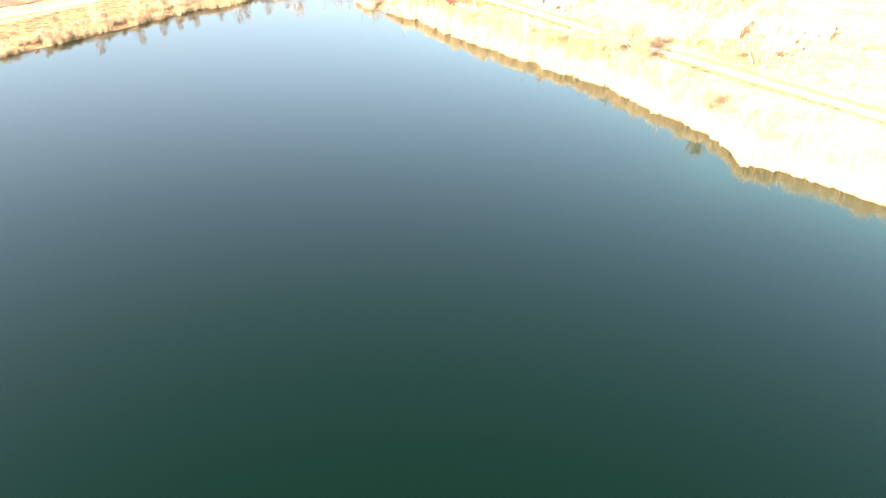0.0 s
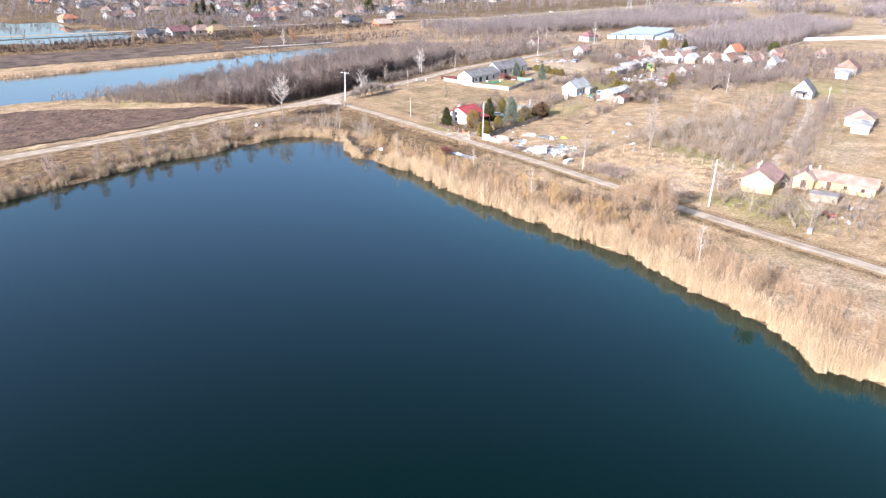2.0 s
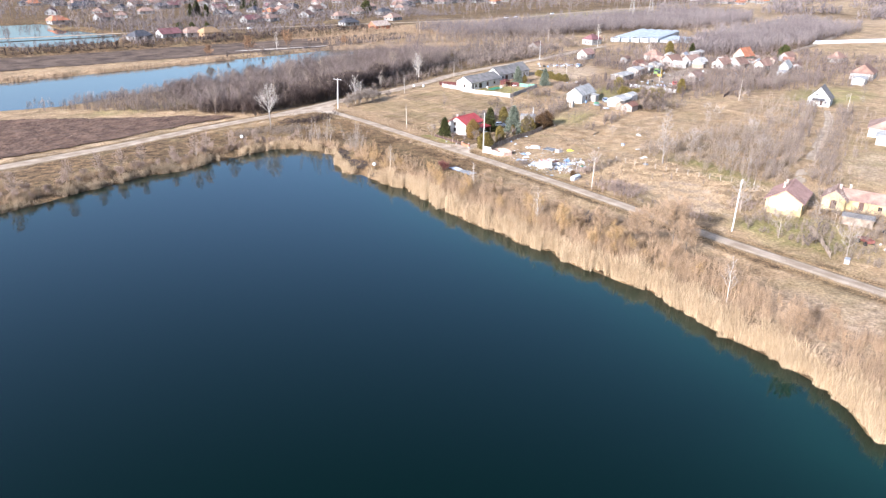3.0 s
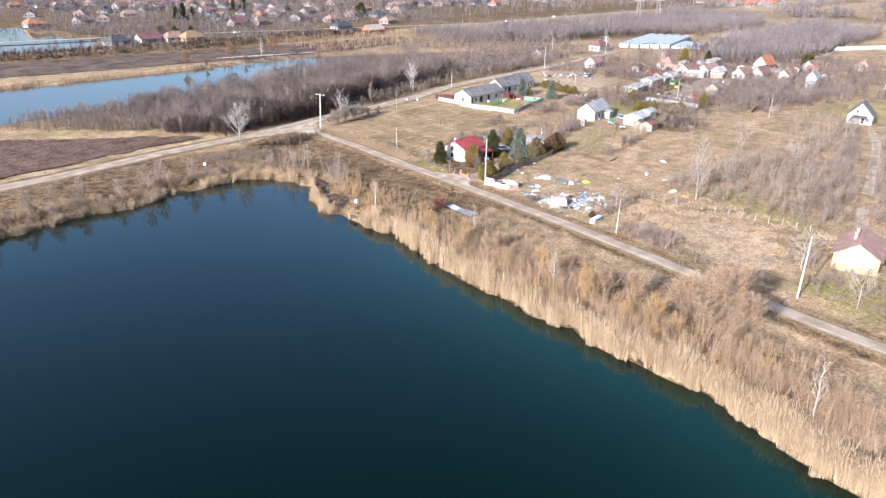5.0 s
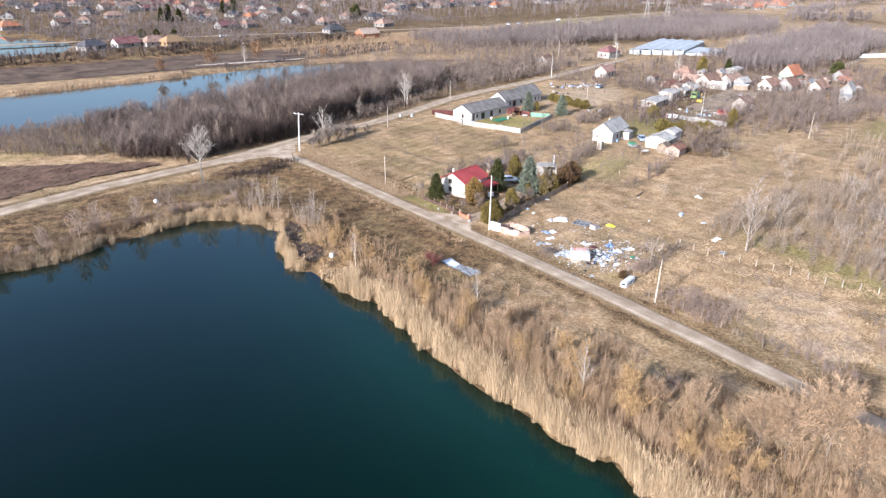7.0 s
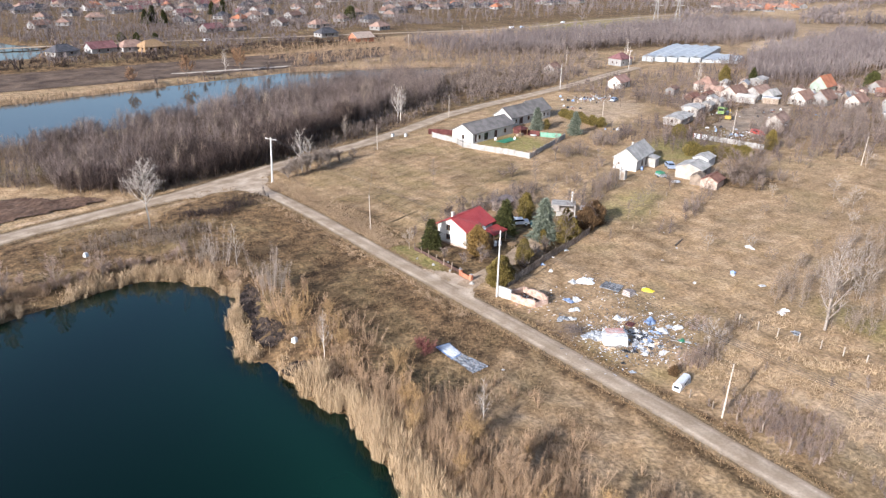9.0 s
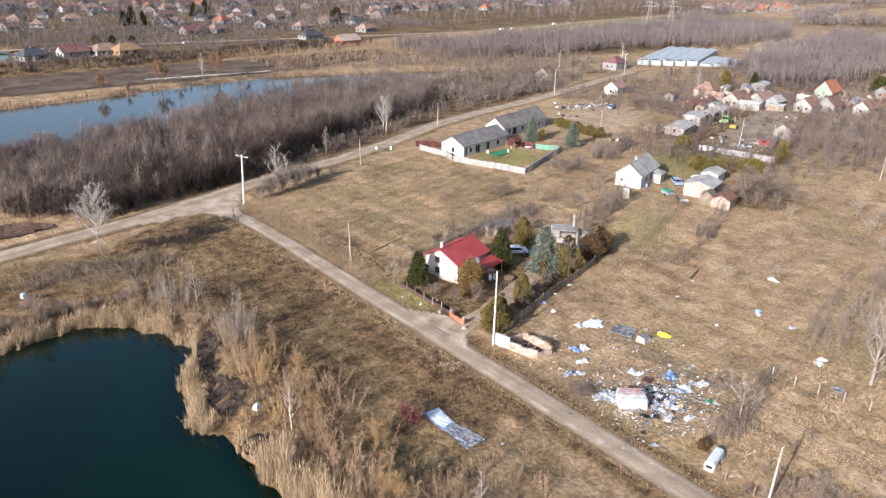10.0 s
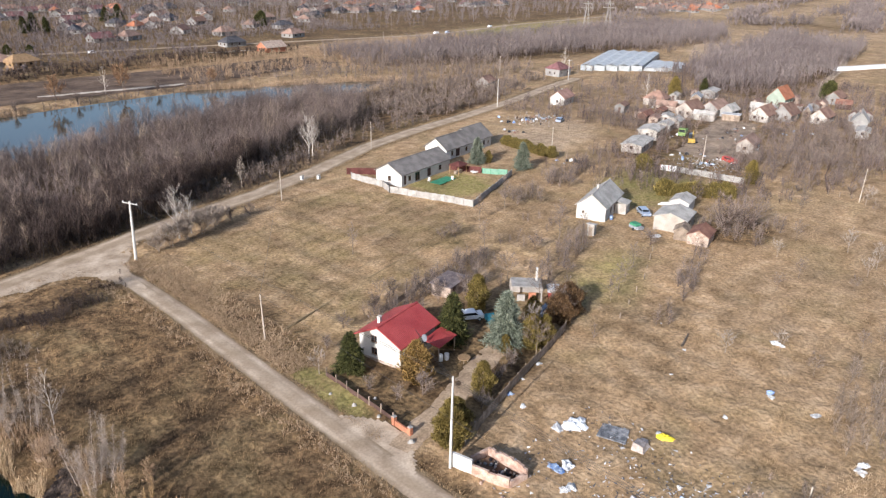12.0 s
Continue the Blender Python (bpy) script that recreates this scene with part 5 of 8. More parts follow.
def sapling_kind(key, bark, twig, tall, n, rad, seed, tw=0.03, twigs=34):
    """A clump of straight slim stems with fine upright twigs."""
    g = np.random.default_rng(seed)
    o = np.concatenate([g.normal(0, rad, (n, 2)), np.full((n, 1), -0.2)], 1)
    e = np.concatenate([o[:, :2] * 1.9 + g.normal(0, 0.085 * tall, (n, 2)), (tall * g.uniform(0.5, 1.05, n))[:, None]], 1)
    mid = (o + e) / 2 + g.normal(0, 0.1, (n, 3)) * [1, 1, 0]
    limbs = (np.concatenate([o, mid]), np.concatenate([mid, e]), np.repeat([0.024, 0.015], n), np.repeat([0.015, 0.005], n))
    k = g.uniform(0.22, 0.98, (n, twigs))[..., None]
    p = np.where(k < 0.5, o[:, None] + (mid - o)[:, None] * k * 2, mid[:, None] + (e - mid)[:, None] * (k * 2 - 1))
    a = g.uniform(0, math.tau, (n, twigs))
    d = np.stack([np.cos(a) * g.uniform(0.4, 1.0, (n, twigs)), np.sin(a) * g.uniform(0.4, 1.0, (n, twigs)), g.uniform(0.1, 1.1, (n, twigs))], -1) * (1.2 - 0.8 * k) * tall * 0.125
    s = Soup().blades(p.reshape(-1, 3), (p + d).reshape(-1, 3), tw, g)
    q = (p + d * 0.4).reshape(-1, 3)
    s.blades(q, q + d.reshape(-1, 3) * 0.4 + g.normal(0, 0.2, q.shape), tw * 0.8, g)
    PLANTS[key] = (Soup().limbs(*limbs).mesh(key + "_trunk", bark), s.mesh(key + "_crown", twig))


sapling_kind("saplings", TWIG_PALE, TWIG_SAPLING, 7.6, 12, 1.25, 81, 0.022, 150)
sapling_kind("withies", TWIG_TAN, TWIG_TAN, 4.8, 20, 1.0, 82, 0.024, 70)
sapling_kind("ochre_withies", TWIG_GOLD, TWIG_GOLD, 4.4, 18, 0.95, 83, 0.024, 70)
bare_kind("clump_b", TWIG_TAN, TWIG_TAN, 0.045, 14, 4.8, 1.5, 36, 6, 5, stems=8, low=0.1, rise=1.8)
bare_kind("gold", TWIG_GOLD, TWIG_GOLD, 0.03, 15, 4.6, 1.9, 34, 8, 9, stems=6, low=0.1, rise=1.3)
bare_kind("fruit", BARK, TWIG, 0.03, 16, 4.2, 2.3, 12, 8, 7, low=0.3, rise=0.7, fine=True)
bare_kind("fruit_pale", BARK_GREY, TWIG_PALE, 0.03, 17, 4.8, 2.4, 13, 8, 6, low=0.22, rise=0.9)
bare_kind("tall", BARK, TWIG, 0.04, 18, 8.5, 2.2, 20, 7, 7, low=0.25, rise=1.2, fine=True)
bare_kind("shrub", TWIG, TWIG, 0.035, 19, 3.0, 2.0, 36, 6, 5, stems=9, low=0.1, rise=1.0)
bare_kind("grey_shrub", TWIG_PALE, TWIG_SAPLING, 0.042, 27, 3.4, 2.3, 60, 8, 6, stems=12, low=0.1, rise=1.1)
bare_kind("red_shrub", TWIG_RED, TWIG_RED, 0.04, 20, 1.7, 1.3, 40, 7, 7, stems=10, low=0.1, rise=1.0)
bare_kind("willow", BARK, TWIG_TAN, 0.027, 21, 6.2, 3.4, 24, 12, 21, low=0.25, rise=1.0, droop=0.1)
bare_kind("far_willow", BARK, TWIG_RUST, 0.1, 25, 6.4, 3.4, 24, 9, 9, low=0.15, rise=1.0, fine=True)
bare_kind("lilac", TWIG_DARK, TWIG, 0.035, 22, 3.6, 2.2, 40, 6, 6, stems=9, low=0.1, rise=1.1)


def conifer(key, tall, wide, mat, seed, droop=0.25, n=420, power=0.85, leaf=0.22):
    """A dense evergreen: whorls of drooping sprays, each of many small pointed fronds."""
    g = np.random.default_rng(seed)
    k = g.random(n) ** 0.75
    z = tall * (0.06 + 0.92 * (1 - k) ** 1.0)
    rad = wide * (1 - z / (tall * 1.02)) ** power * g.uniform(0.55, 1.1, n)
    a = g.uniform(0, math.tau, n)
    rad = rad * (1 + 0.2 * np.sin(3 * a + 1.7 * z + seed) + 0.12 * np.sin(5 * a - 2.3 * z))
    o = np.stack([np.zeros(n), np.zeros(n), z], 1)
    e = np.stack([np.cos(a) * rad, np.sin(a) * rad, z - droop * rad], 1)
    P0, P1 = [], []
    for q in np.linspace(0.45, 1.0, 5):
        c = o + (e - o) * q
        for _ in range(3):
            d = (e - o) / (np.linalg.norm(e - o, axis=1, keepdims=True) + 1e-6) + g.normal(0, 0.6, (n, 3))
            P0.append(c)
            P1.append(c + d * leaf * g.uniform(1.2, 2.6, (n, 1)))
    PLANTS[key] = (Soup().tube((0, 0, -0.1), (0, 0, tall * 0.9), tall * 0.02, 0.02, 6).mesh(key + "_trunk", BARK), Soup().blades(np.concatenate(P0), np.concatenate(P1), leaf * 1.1, g).mesh(key + "_crown", mat))


def column(key, tall, wide, mat, seed, n=2600, leaf=0.3):
    """A thuja or clipped bush: upright sprays over a rounded, uneven body."""
    g = np.random.default_rng(seed)
    z = tall * g.random(n)
    prof = wide * np.clip(np.sin(np.clip(z / tall * 0.93 + 0.07, 0, 1) ** 0.8 * math.pi), 0.05, 1) ** 0.6
    a = g.uniform(0, math.tau, n)
    lump = 1 + 0.22 * np.sin(a * 3 + z * 2.1 + seed) + 0.12 * np.sin(a * 5 - z * 3)
    rad = prof * lump * g.uniform(0.55, 1.0, n)
    c = np.stack([np.cos(a) * rad, np.sin(a) * rad, z], 1)
    d = np.stack([np.cos(a) * 0.5, np.sin(a) * 0.5, np.full(n, 0.9)], 1) + g.normal(0, 0.35, (n, 3))
    PLANTS[key] = (Soup().tube((0, 0, -0.1), (0, 0, tall * 0.8), 0.08, 0.03, 6).mesh(key + "_trunk", BARK), Soup().blades(c, c + d * leaf * g.uniform(0.8, 1.5, (n, 1)), leaf * 0.8, g).mesh(key + "_crown", mat))


conifer("fir", 6.0, 2.25, NEEDLE, 31, 0.1, 900, 0.75, 0.15)
conifer("fir_b", 7.3, 2.4, NEEDLE, 32, 0.1, 900, 0.7, 0.16)
conifer("blue_spruce", 8.4, 2.75, NEEDLE_BLUE, 33, 0.12, 1300, 0.66, 0.15)
column("thuja_a", 5.4, 1.5, THUJA, 34, 5000, 0.19)
column("thuja_b", 4.6, 1.35, THUJA, 35, 5500, 0.17)
column("cypress", 5.4, 2.0, CYPRESS, 36, 6800, 0.2)
column("olive_bush", 4.6, 2.0, THUJA, 39, 7500, 0.18)
column("hedge_bush", 2.6, 1.3, HEDGE, 37, 1600)
column("rust_bush", 4.6, 2.3, surface("rust_cypress", (0.055, 0.034, 0.017), (0.155, 0.092, 0.046), 1, 6, 0.85, 0, island=0.9), 40, 6500, 0.2)
column("dark_bush", 6.0, 2.6, NEEDLE, 38, 2600, 0.45)

# the red-roofed house's garden
for key, x, y, size, words in (
    ("fir", 157.6, 196.6, 0.92, "dark green fir against the white gable wall"), ("cypress", 162.3, 189.3, 1.0, "bushy brown-green cypress before the house"), ("fir_b", 172.4, 193.2, 1.0, "tall dark fir beside the red roof"),
    ("thuja_a", 182.0, 197.4, 1.05, "olive thuja behind the drive"), ("blue_spruce", 176.6, 187.3, 1.0, "broad silver-blue spruce by the boundary"), ("thuja_a", 179.0, 184.6, 0.95, "narrow olive thuja on the boundary"),
    ("thuja_b", 181.2, 184.2, 0.95, "narrow olive thuja on the boundary"), ("thuja_b", 165.8, 181.4, 1.0, "olive thuja beside the drive"), ("olive_bush", 156.4, 177.4, 1.0, "bushy olive cypress behind the pole"), ("olive_bush", 158.6, 179.0, 0.9, "bushy olive cypress behind the pole"),
    ("thuja_b", 175.2, 186.0, 0.6, "small yellow-green thuja by the drive")):
    bare(key, x, y, size, x * 7 % 360, "evergreen_tree", words, "tree", "garden evergreens")
for key, x, y, size, words in (("lilac", 188.5, 187.5, 1.25, "rusty brown bare shrub behind the garden"), ("lilac", 191.5, 188.5, 1.3, "rusty brown bare shrub behind the garden"), ("shrub", 160.5, 186.2, 1.0, "bare grey shrub in the front garden"),
                               ("fruit_pale", 154.3, 198.7, 0.75, "small bare fruit tree at the fence corner"), ("fruit", 178.0, 183.0, 1.2, "bare garden tree on the boundary"), ("fruit", 190.5, 192.5, 1.3, "bare garden tree behind the shed"),
                               ("shrub", 184.0, 202.0, 1.2, "bare grey shrub behind the yard"), ("shrub", 188.0, 203.0, 1.2, "bare grey shrub behind the yard"), ("shrub", 180.0, 204.0, 1.1, "bare grey shrub behind the yard"), ("fruit", 193.0, 201.0, 1.1, "bare plum tree behind the yard"),
                               ("shrub", 156.5, 191.5, 0.7, "bare brown shrub inside the front fence"), ("shrub", 157.5, 187.5, 0.7, "bare brown shrub inside the front fence"), ("lilac", 163.5, 179.6, 0.7, "dark bare shrub along the side fence"), ("lilac", 169.0, 181.6, 0.75, "dark bare shrub along the side fence"), ("lilac", 172.5, 182.6, 0.8, "dark bare shrub along the side fence"), ("rust_bush", 187.6, 186.4, 0.95, "rust-brown bushy cypress shrub on the boundary"), ("rust_bush", 191.0, 187.6, 1.05, "rust-brown bushy cypress shrub on the boundary"), ("fruit", 165.0, 200.5, 0.9, "bare fruit tree behind the house"), ("fruit", 199.0, 185.2, 0.9, "bare fruit tree on the old plot line"), ("fruit", 203.0, 186.4, 1.0, "bare fruit tree on the old plot line"), ("fruit", 207.5, 188.0, 0.9, "bare fruit tree on the old plot line"), ("fruit", 213.0, 190.0, 1.0, "bare fruit tree on the old plot line"), ("fruit_pale", 180.8, 186.0, 1.1, "pale-limbed bare tree before the spruce"), ("thuja_b", 184.6, 189.0, 0.9, "olive thuja by the boundary"), ("lilac", 158.5, 203.0, 0.6, "dark bare bramble beside the meadow"), ("lilac", 163.5, 206.0, 0.7, "dark bare bramble beside the meadow"), ("lilac", 170.0, 207.0, 0.8, "dark bare bramble beside the meadow"), ("lilac", 176.0, 209.5, 0.8, "dark bare bramble beside the meadow"),
                               ("red_shrub", 133.9, 167.4, 1.45, "dark red bare shrub in dry grass")):
    bare(key, x, y, size, x * 13 % 360, "shrub" if "shrub" in words else "tree", words, "shrub" if "shrub" in words else "tree")

# trees that stand alone along the lake and the roads
LONE_TREES_A = [
    ("round_pale", 120.5, 236.2, 1.5, "lone pale-barked bare tree beside the gravel road"),
    ("saplings", 121.5, 214.0, 0.85, "pale bare saplings at the lake's corner"),
    ("saplings", 124.0, 211.0, 1.0, "pale bare saplings at the lake's corner"),
    ("birch_b", 126.8, 210.3, 0.95, "slim pale bare tree above the reeds"),
    ("saplings", 125.7, 195.8, 1.05, "pale bare saplings behind the reed point"),
    ("saplings", 127.4, 197.0, 0.9, "pale bare saplings behind the reed point"),
    ("ochre_withies", 124.7, 185.6, 1.0, "golden-brown bare willow scrub on the point"),
    ("withies", 126.9, 180.6, 0.9, "golden-brown bare willow scrub on the point"),
    ("withies", 125.0, 190.0, 0.9, "golden-brown bare willow scrub on the point"),
    ("birch_b", 123.4, 174.8, 0.9, "slim pale bare tree among dry weeds"),
    ("birch_b", 130.0, 151.0, 0.85, "slim pale bare tree among dry weeds"),
    ("clump_b", 123.5, 166.0, 0.9, "tan bare scrub behind the reeds"),
    ("birch_b", 124.7, 125.6, 1.0, "slim pale birch behind the reeds"),
    ("gold", 124.4, 118.6, 1.35, "golden bare willow scrub behind the reeds"),
    ("gold", 125.0, 136.5, 0.9, "golden bare willow scrub behind the reeds"),
    ("willow", 135.5, 101.6, 1.45, "broad bare willow beside the track"),
    ("willow", 132.4, 104.5, 1.2, "broad bare willow beside the track"),
    ("willow", 138.4, 103.4, 1.15, "broad bare willow beside the track"),
    ("willow", 134.2, 98.0, 1.0, "broad bare willow beside the track"),
    ("willow", 131.5, 107.0, 1.0, "broad bare willow beside the track"),
    ("willow", 129.5, 113.5, 0.9, "broad bare willow on the bank"),
    ("gold", 128.6, 122.0, 1.2, "golden bare willow scrub behind the reeds"),
]
LONE_TREES_B = [
    ("gold", 129.5, 133.0, 1.0, "golden bare willow scrub behind the reeds"),
    ("willow", 127.8, 118.0, 0.75, "low bare willow behind the reeds"),
    ("gold", 127.0, 108.0, 1.3, "golden bare willow scrub behind the reeds"),
    ("gold", 126.0, 128.0, 1.2, "golden bare willow scrub behind the reeds"),
    ("gold", 126.5, 149.0, 1.1, "golden bare willow scrub behind the reeds"),
    ("willow", 125.5, 142.0, 0.7, "low bare willow behind the reeds"),
    ("gold", 125.5, 157.5, 1.0, "golden bare willow scrub behind the reeds"),
    ("shrub", 132.0, 118.5, 1.2, "dark bare shrub on the bank"),
    ("willow", 119.2, 70.7, 0.9, "small yellow bare willow on open grass"),
    ("birch_b", 119.8, 51.0, 1.0, "slim pale birch above the reeds"),
    ("birch_b", 124.0, 83.6, 1.0, "slim pale bare tree above the reeds"),
    ("fruit_pale", 164.3, 105.2, 0.9, "bare fruit tree by the leaning pole"),
    ("fruit_pale", 156.7, 92.8, 1.5, "pale bare tree before the yellow house"),
    ("fruit_pale", 165.1, 105.7, 1.4, "yellowish bare tree by the leaning pole"),
    ("fruit_pale", 174.5, 90.5, 1.3, "bare fruit tree beside the yellow house"),
    ("fruit", 161.5, 88.0, 1.1, "bare fruit tree in the overgrown yard"),
    ("fruit_pale", 157.5, 80.5, 1.3, "bare tree in the overgrown yard"),
    ("fruit", 178.0, 86.0, 1.0, "bare fruit tree in the overgrown yard"),
    ("fruit", 204.0, 122.0, 1.2, "brown bare fruit tree in the thicket"),
    ("fruit_pale", 211.0, 127.0, 1.2, "pale-limbed bare tree in the thicket"),
    ("fruit", 218.0, 131.0, 1.2, "brown bare fruit tree in the thicket"),
    ("fruit_pale", 197.0, 127.0, 1.2, "pale-limbed bare tree in the thicket"),
]
LONE_TREES_C = [
    ("fruit", 206.0, 136.0, 1.2, "brown bare fruit tree in the thicket"),
    ("fruit_pale", 226.0, 138.0, 1.3, "pale-limbed bare tree in the thicket"),
    ("fruit", 236.0, 139.0, 1.2, "brown bare fruit tree in the thicket"),
    ("fruit_pale", 198.0, 140.0, 1.4, "pale-limbed bare tree in the thicket"),
    ("fruit_pale", 170.8, 92.4, 0.95, "bare fruit tree beside the yellow house"),
    ("forked", 162.6, 254.8, 1.1, "leaning pale bare trees at the road's edge"),
    ("forked", 165.4, 255.6, 0.85, "leaning pale bare trees at the road's edge"),
    ("forked", 213.0, 286.3, 1.25, "pale-barked bare tree beyond the road"),
    ("forked", 215.0, 287.6, 1.1, "pale-barked bare tree beyond the road"),
    ("grey_shrub", 156.8, 250.6, 0.9, "low grey bare shrub beside the junction pole"),
    ("grey_shrub", 159.6, 251.6, 1.3, "low grey bare shrub under the pale trees"),
    ("grey_shrub", 163.2, 253.0, 1.35, "low grey bare shrub under the pale trees"),
    ("grey_shrub", 166.6, 253.6, 1.35, "low grey bare shrub under the pale trees"),
    ("grey_shrub", 170.3, 255.4, 1.2, "low grey bare shrub under the pale trees"),
    ("shrub", 174.2, 256.6, 1.0, "low grey bare shrub under the pale trees"),
    ("shrub", 178.6, 257.0, 0.9, "low grey bare shrub under the pale trees"),
    ("ash", 187.2, 275.2, 0.72, "pale bare tree beyond the road"),
    ("ash", 183.8, 138.6, 1.4, "large pale bare tree at the plot's corner"),
    ("fruit", 199.4, 155.4, 0.75, "small bare tree in rough grass"),
    ("fruit_pale", 164.3, 145.0, 1.05, "leaning bare tree on the plot boundary"),
    ("blue_spruce", 241.7, 253.4, 0.85, "blue spruce in the long house's garden"),
    ("blue_spruce", 246.6, 242.4, 0.85, "blue spruce at the garden's end"),
    ("thuja_b", 244.5, 252.0, 0.7, "olive bush beside the spruce"),
    ("lilac", 238.5, 185.5, 2.2, "large purple-grey bare bush behind the garage"),
    ("lilac", 243.5, 183.5, 2.1, "large purple-grey bare bush behind the garage"),
    ("thuja_a", 277.5, 198.0, 1.05, "olive thuja at the end of the wall"),
]
LONE_TREES_D = [
    ("birch_a", 360.0, 275.0, 1.1, "pale bare tree among village roofs"),
    ("fir_b", 380.0, 262.0, 1.0, "dark fir behind the village"),
    ("thuja_a", 368.0, 268.0, 1.5, "tall olive thuja among village roofs"),
    ("dark_bush", 410.0, 226.0, 1.2, "dark evergreen beside the field road"),
    ("birch_a", 392.0, 338.0, 1.3, "pale bare tree beside the villa"),
    ("fir_b", 255.0, 672.0, 1.5, "tall dark conifers in the far village"),
    ("fir_b", 262.0, 676.0, 1.8, "tall dark conifers in the far village"),
    ("dark_bush", 405.0, 628.0, 1.8, "dark conifer in the far village"),
    ("fir_b", 268.0, 670.0, 1.4, "tall dark conifers in the far village"),
    ("far_willow", 190.0, 407.5, 1.35, "orange-brown willow on the pond's far shore"),
    ("far_willow", 215.8, 413.0, 1.5, "orange-brown willow on the pond's far shore"),
    ("birch_a", 209.5, 414.0, 1.2, "pale bare tree on the pond's far shore"),
    ("far_willow", 166.0, 403.0, 1.0, "orange-brown willow on the pond's far shore"),
    ("lilac", 196.0, 403.5, 1.2, "dark bare shrub on the pond's far shore"),
    ("lilac", 227.0, 408.5, 1.2, "dark bare shrub on the pond's far shore"),
    ("lilac", 175.0, 400.0, 1.1, "dark bare shrub on the pond's far shore"),
    ("far_willow", 250.0, 409.5, 0.9, "orange-brown willow on the pond's far shore"),
    ("dark_bush", 208.0, 566.0, 0.8, "dark evergreen bush before the far village"),
    ("dark_bush", 216.0, 563.0, 0.75, "dark evergreen bush before the far village"),
    ("dark_bush", 226.0, 560.0, 0.7, "dark evergreen bush before the far village"),
    ("fir", 333.0, 740.0, 1.9, "tall dark conifers in the far village"),
    ("fir", 341.0, 735.0, 2.2, "tall dark conifers in the far village"),
]
for key, x, y, size, words in LONE_TREES_A + LONE_TREES_B + LONE_TREES_C + LONE_TREES_D:
    n = "shrub" if ("scrub" in words or "shrub" in words or "bush" in words) else "tree"
    bare(key, x, y, size, x * 17 % 360, n, words, n)

# scrub trees on the west bank, mirrored in the lake
rng = random.Random(15)
for x, y, size in ((76.4, 217.0, 0.95), (83.5, 214.6, 0.75), (89.7, 215.4, 1.05), (93.5, 218.2, 1.0), (100.6, 217.8, 0.95), (107.6, 218.4, 0.85), (71.0, 215.5, 0.9), (65.5, 213.9, 0.95), (58.0, 210.5, 1.0), (46.0, 207.0, 1.0)):
    bare("bank_tree", x, y, size, x * 19 % 360, "tree", "low rosy-brown bare tree on the far lake bank", "tree", "far bank trees")
for k in range(44):
    x = 30 + 92 * (k + rng.random()) / 44
    y = float(np.interp(x, [20, 49.6, 63, 76, 86, 95, 112, 116, 122], [193.5, 201.6, 206.2, 209.6, 208.6, 213, 215, 213, 216])) + 3.0 + abs(rng.gauss(0, 3.2))
    bare("rose_shrub", x, y, rng.uniform(0.55, 1.1), rng.uniform(0, 360), "shrub", "bare rosy-brown shrub on the far lake bank", "shrub", "far bank shrubs")
for k in range(64):
    y = 82 + 84 * (k + rng.random()) / 64
    x = 118 + rng.uniform(4.0, 13.0)
    bare(rng.choice(("withies", "withies", "clump_b", "gold", "ochre_withies", "withies")), x, y, rng.uniform(0.6, 0.95), rng.uniform(0, 360), "shrub", "bare tan shrub behind the reeds", "shrub", "near bank shrubs")

for k in range(24):
    y = 163 + 31 * (k + rng.random()) / 24
    x = 120.5 + 1.5 * (y > 178) + rng.uniform(2.5, 9.5)
    bare(rng.choice(("withies", "ochre_withies", "gold", "clump_b")), x, y, rng.uniform(0.5, 0.85), rng.uniform(0, 360), "shrub", "bare rust-brown shrub behind the reed point", "shrub", "reed point shrubs")

# hedges and orchard trees
rng = random.Random(8)
for k in range(13):
    x, y = 254 + 0.8 * k * 0.9, 207.5 - 0.95 * k
    bare("hedge_bush", x + rng.uniform(-0.5, 0.5), y, rng.uniform(0.9, 1.35), k * 40, "hedge_bush", "olive clipped thuja in a hedge row", "hedge", "garden hedge")
for k in range(14):
    bare("hedge_bush", 262.5 - 0.1 * k, 262 - 1.35 * k, rng.uniform(0.75, 1.15), k * 40, "hedge_bush", "olive thuja behind the long garden", "hedge", "long garden hedge")
for k in range(5):
    bare("hedge_bush", 270.5 - 0.6 * k, 223 - 0.6 * k, rng.uniform(1.0, 1.4), k * 40, "hedge_bush", "rusty olive bush before the sheds", "hedge", "shed hedge")
for k in range(95):
    x, y = rng.uniform(188, 330), rng.uniform(118, 186)
    y = 150 + (y - 150) * 0.8 + (x - 240) * 0.25
    if 286 < x < 312 and 142 < y < 166 or 246 < x < 272 and 106 < y < 128:
        continue
    bare(rng.choice(("fruit", "fruit", "fruit_pale")), x, y, rng.uniform(0.55, 1.0), rng.uniform(0, 360), "fruit_tree", "bare old fruit tree in rough dry grass", "tree", "orchard trees")
for k in range(70):
    x, y = rng.choice(((215, 200, 30, 6), (205, 215, 22, 8), (310, 262, 45, 14), (320, 225, 40, 20), (290, 190, 25, 14), (180, 88, 14, 14), (340, 205, 40, 14), (245, 225, 20, 9)))[:2], 0
    cx, cy = x
    px, py = cx + rng.gauss(0, 14), cy + rng.gauss(0, 8)
    if 226 < px < 247 and 188 < py < 216 or px < 154 or line_distance(ROAD_B, px, py) < 5 or 166 < px < 200 and 72 < py < 106:
        continue
    bare(rng.choice(("fruit", "shrub", "lilac", "tall")), px, py, rng.uniform(0.6, 1.0), rng.uniform(0, 360), "tree", "bare garden tree between the yards", "tree", "yard trees")


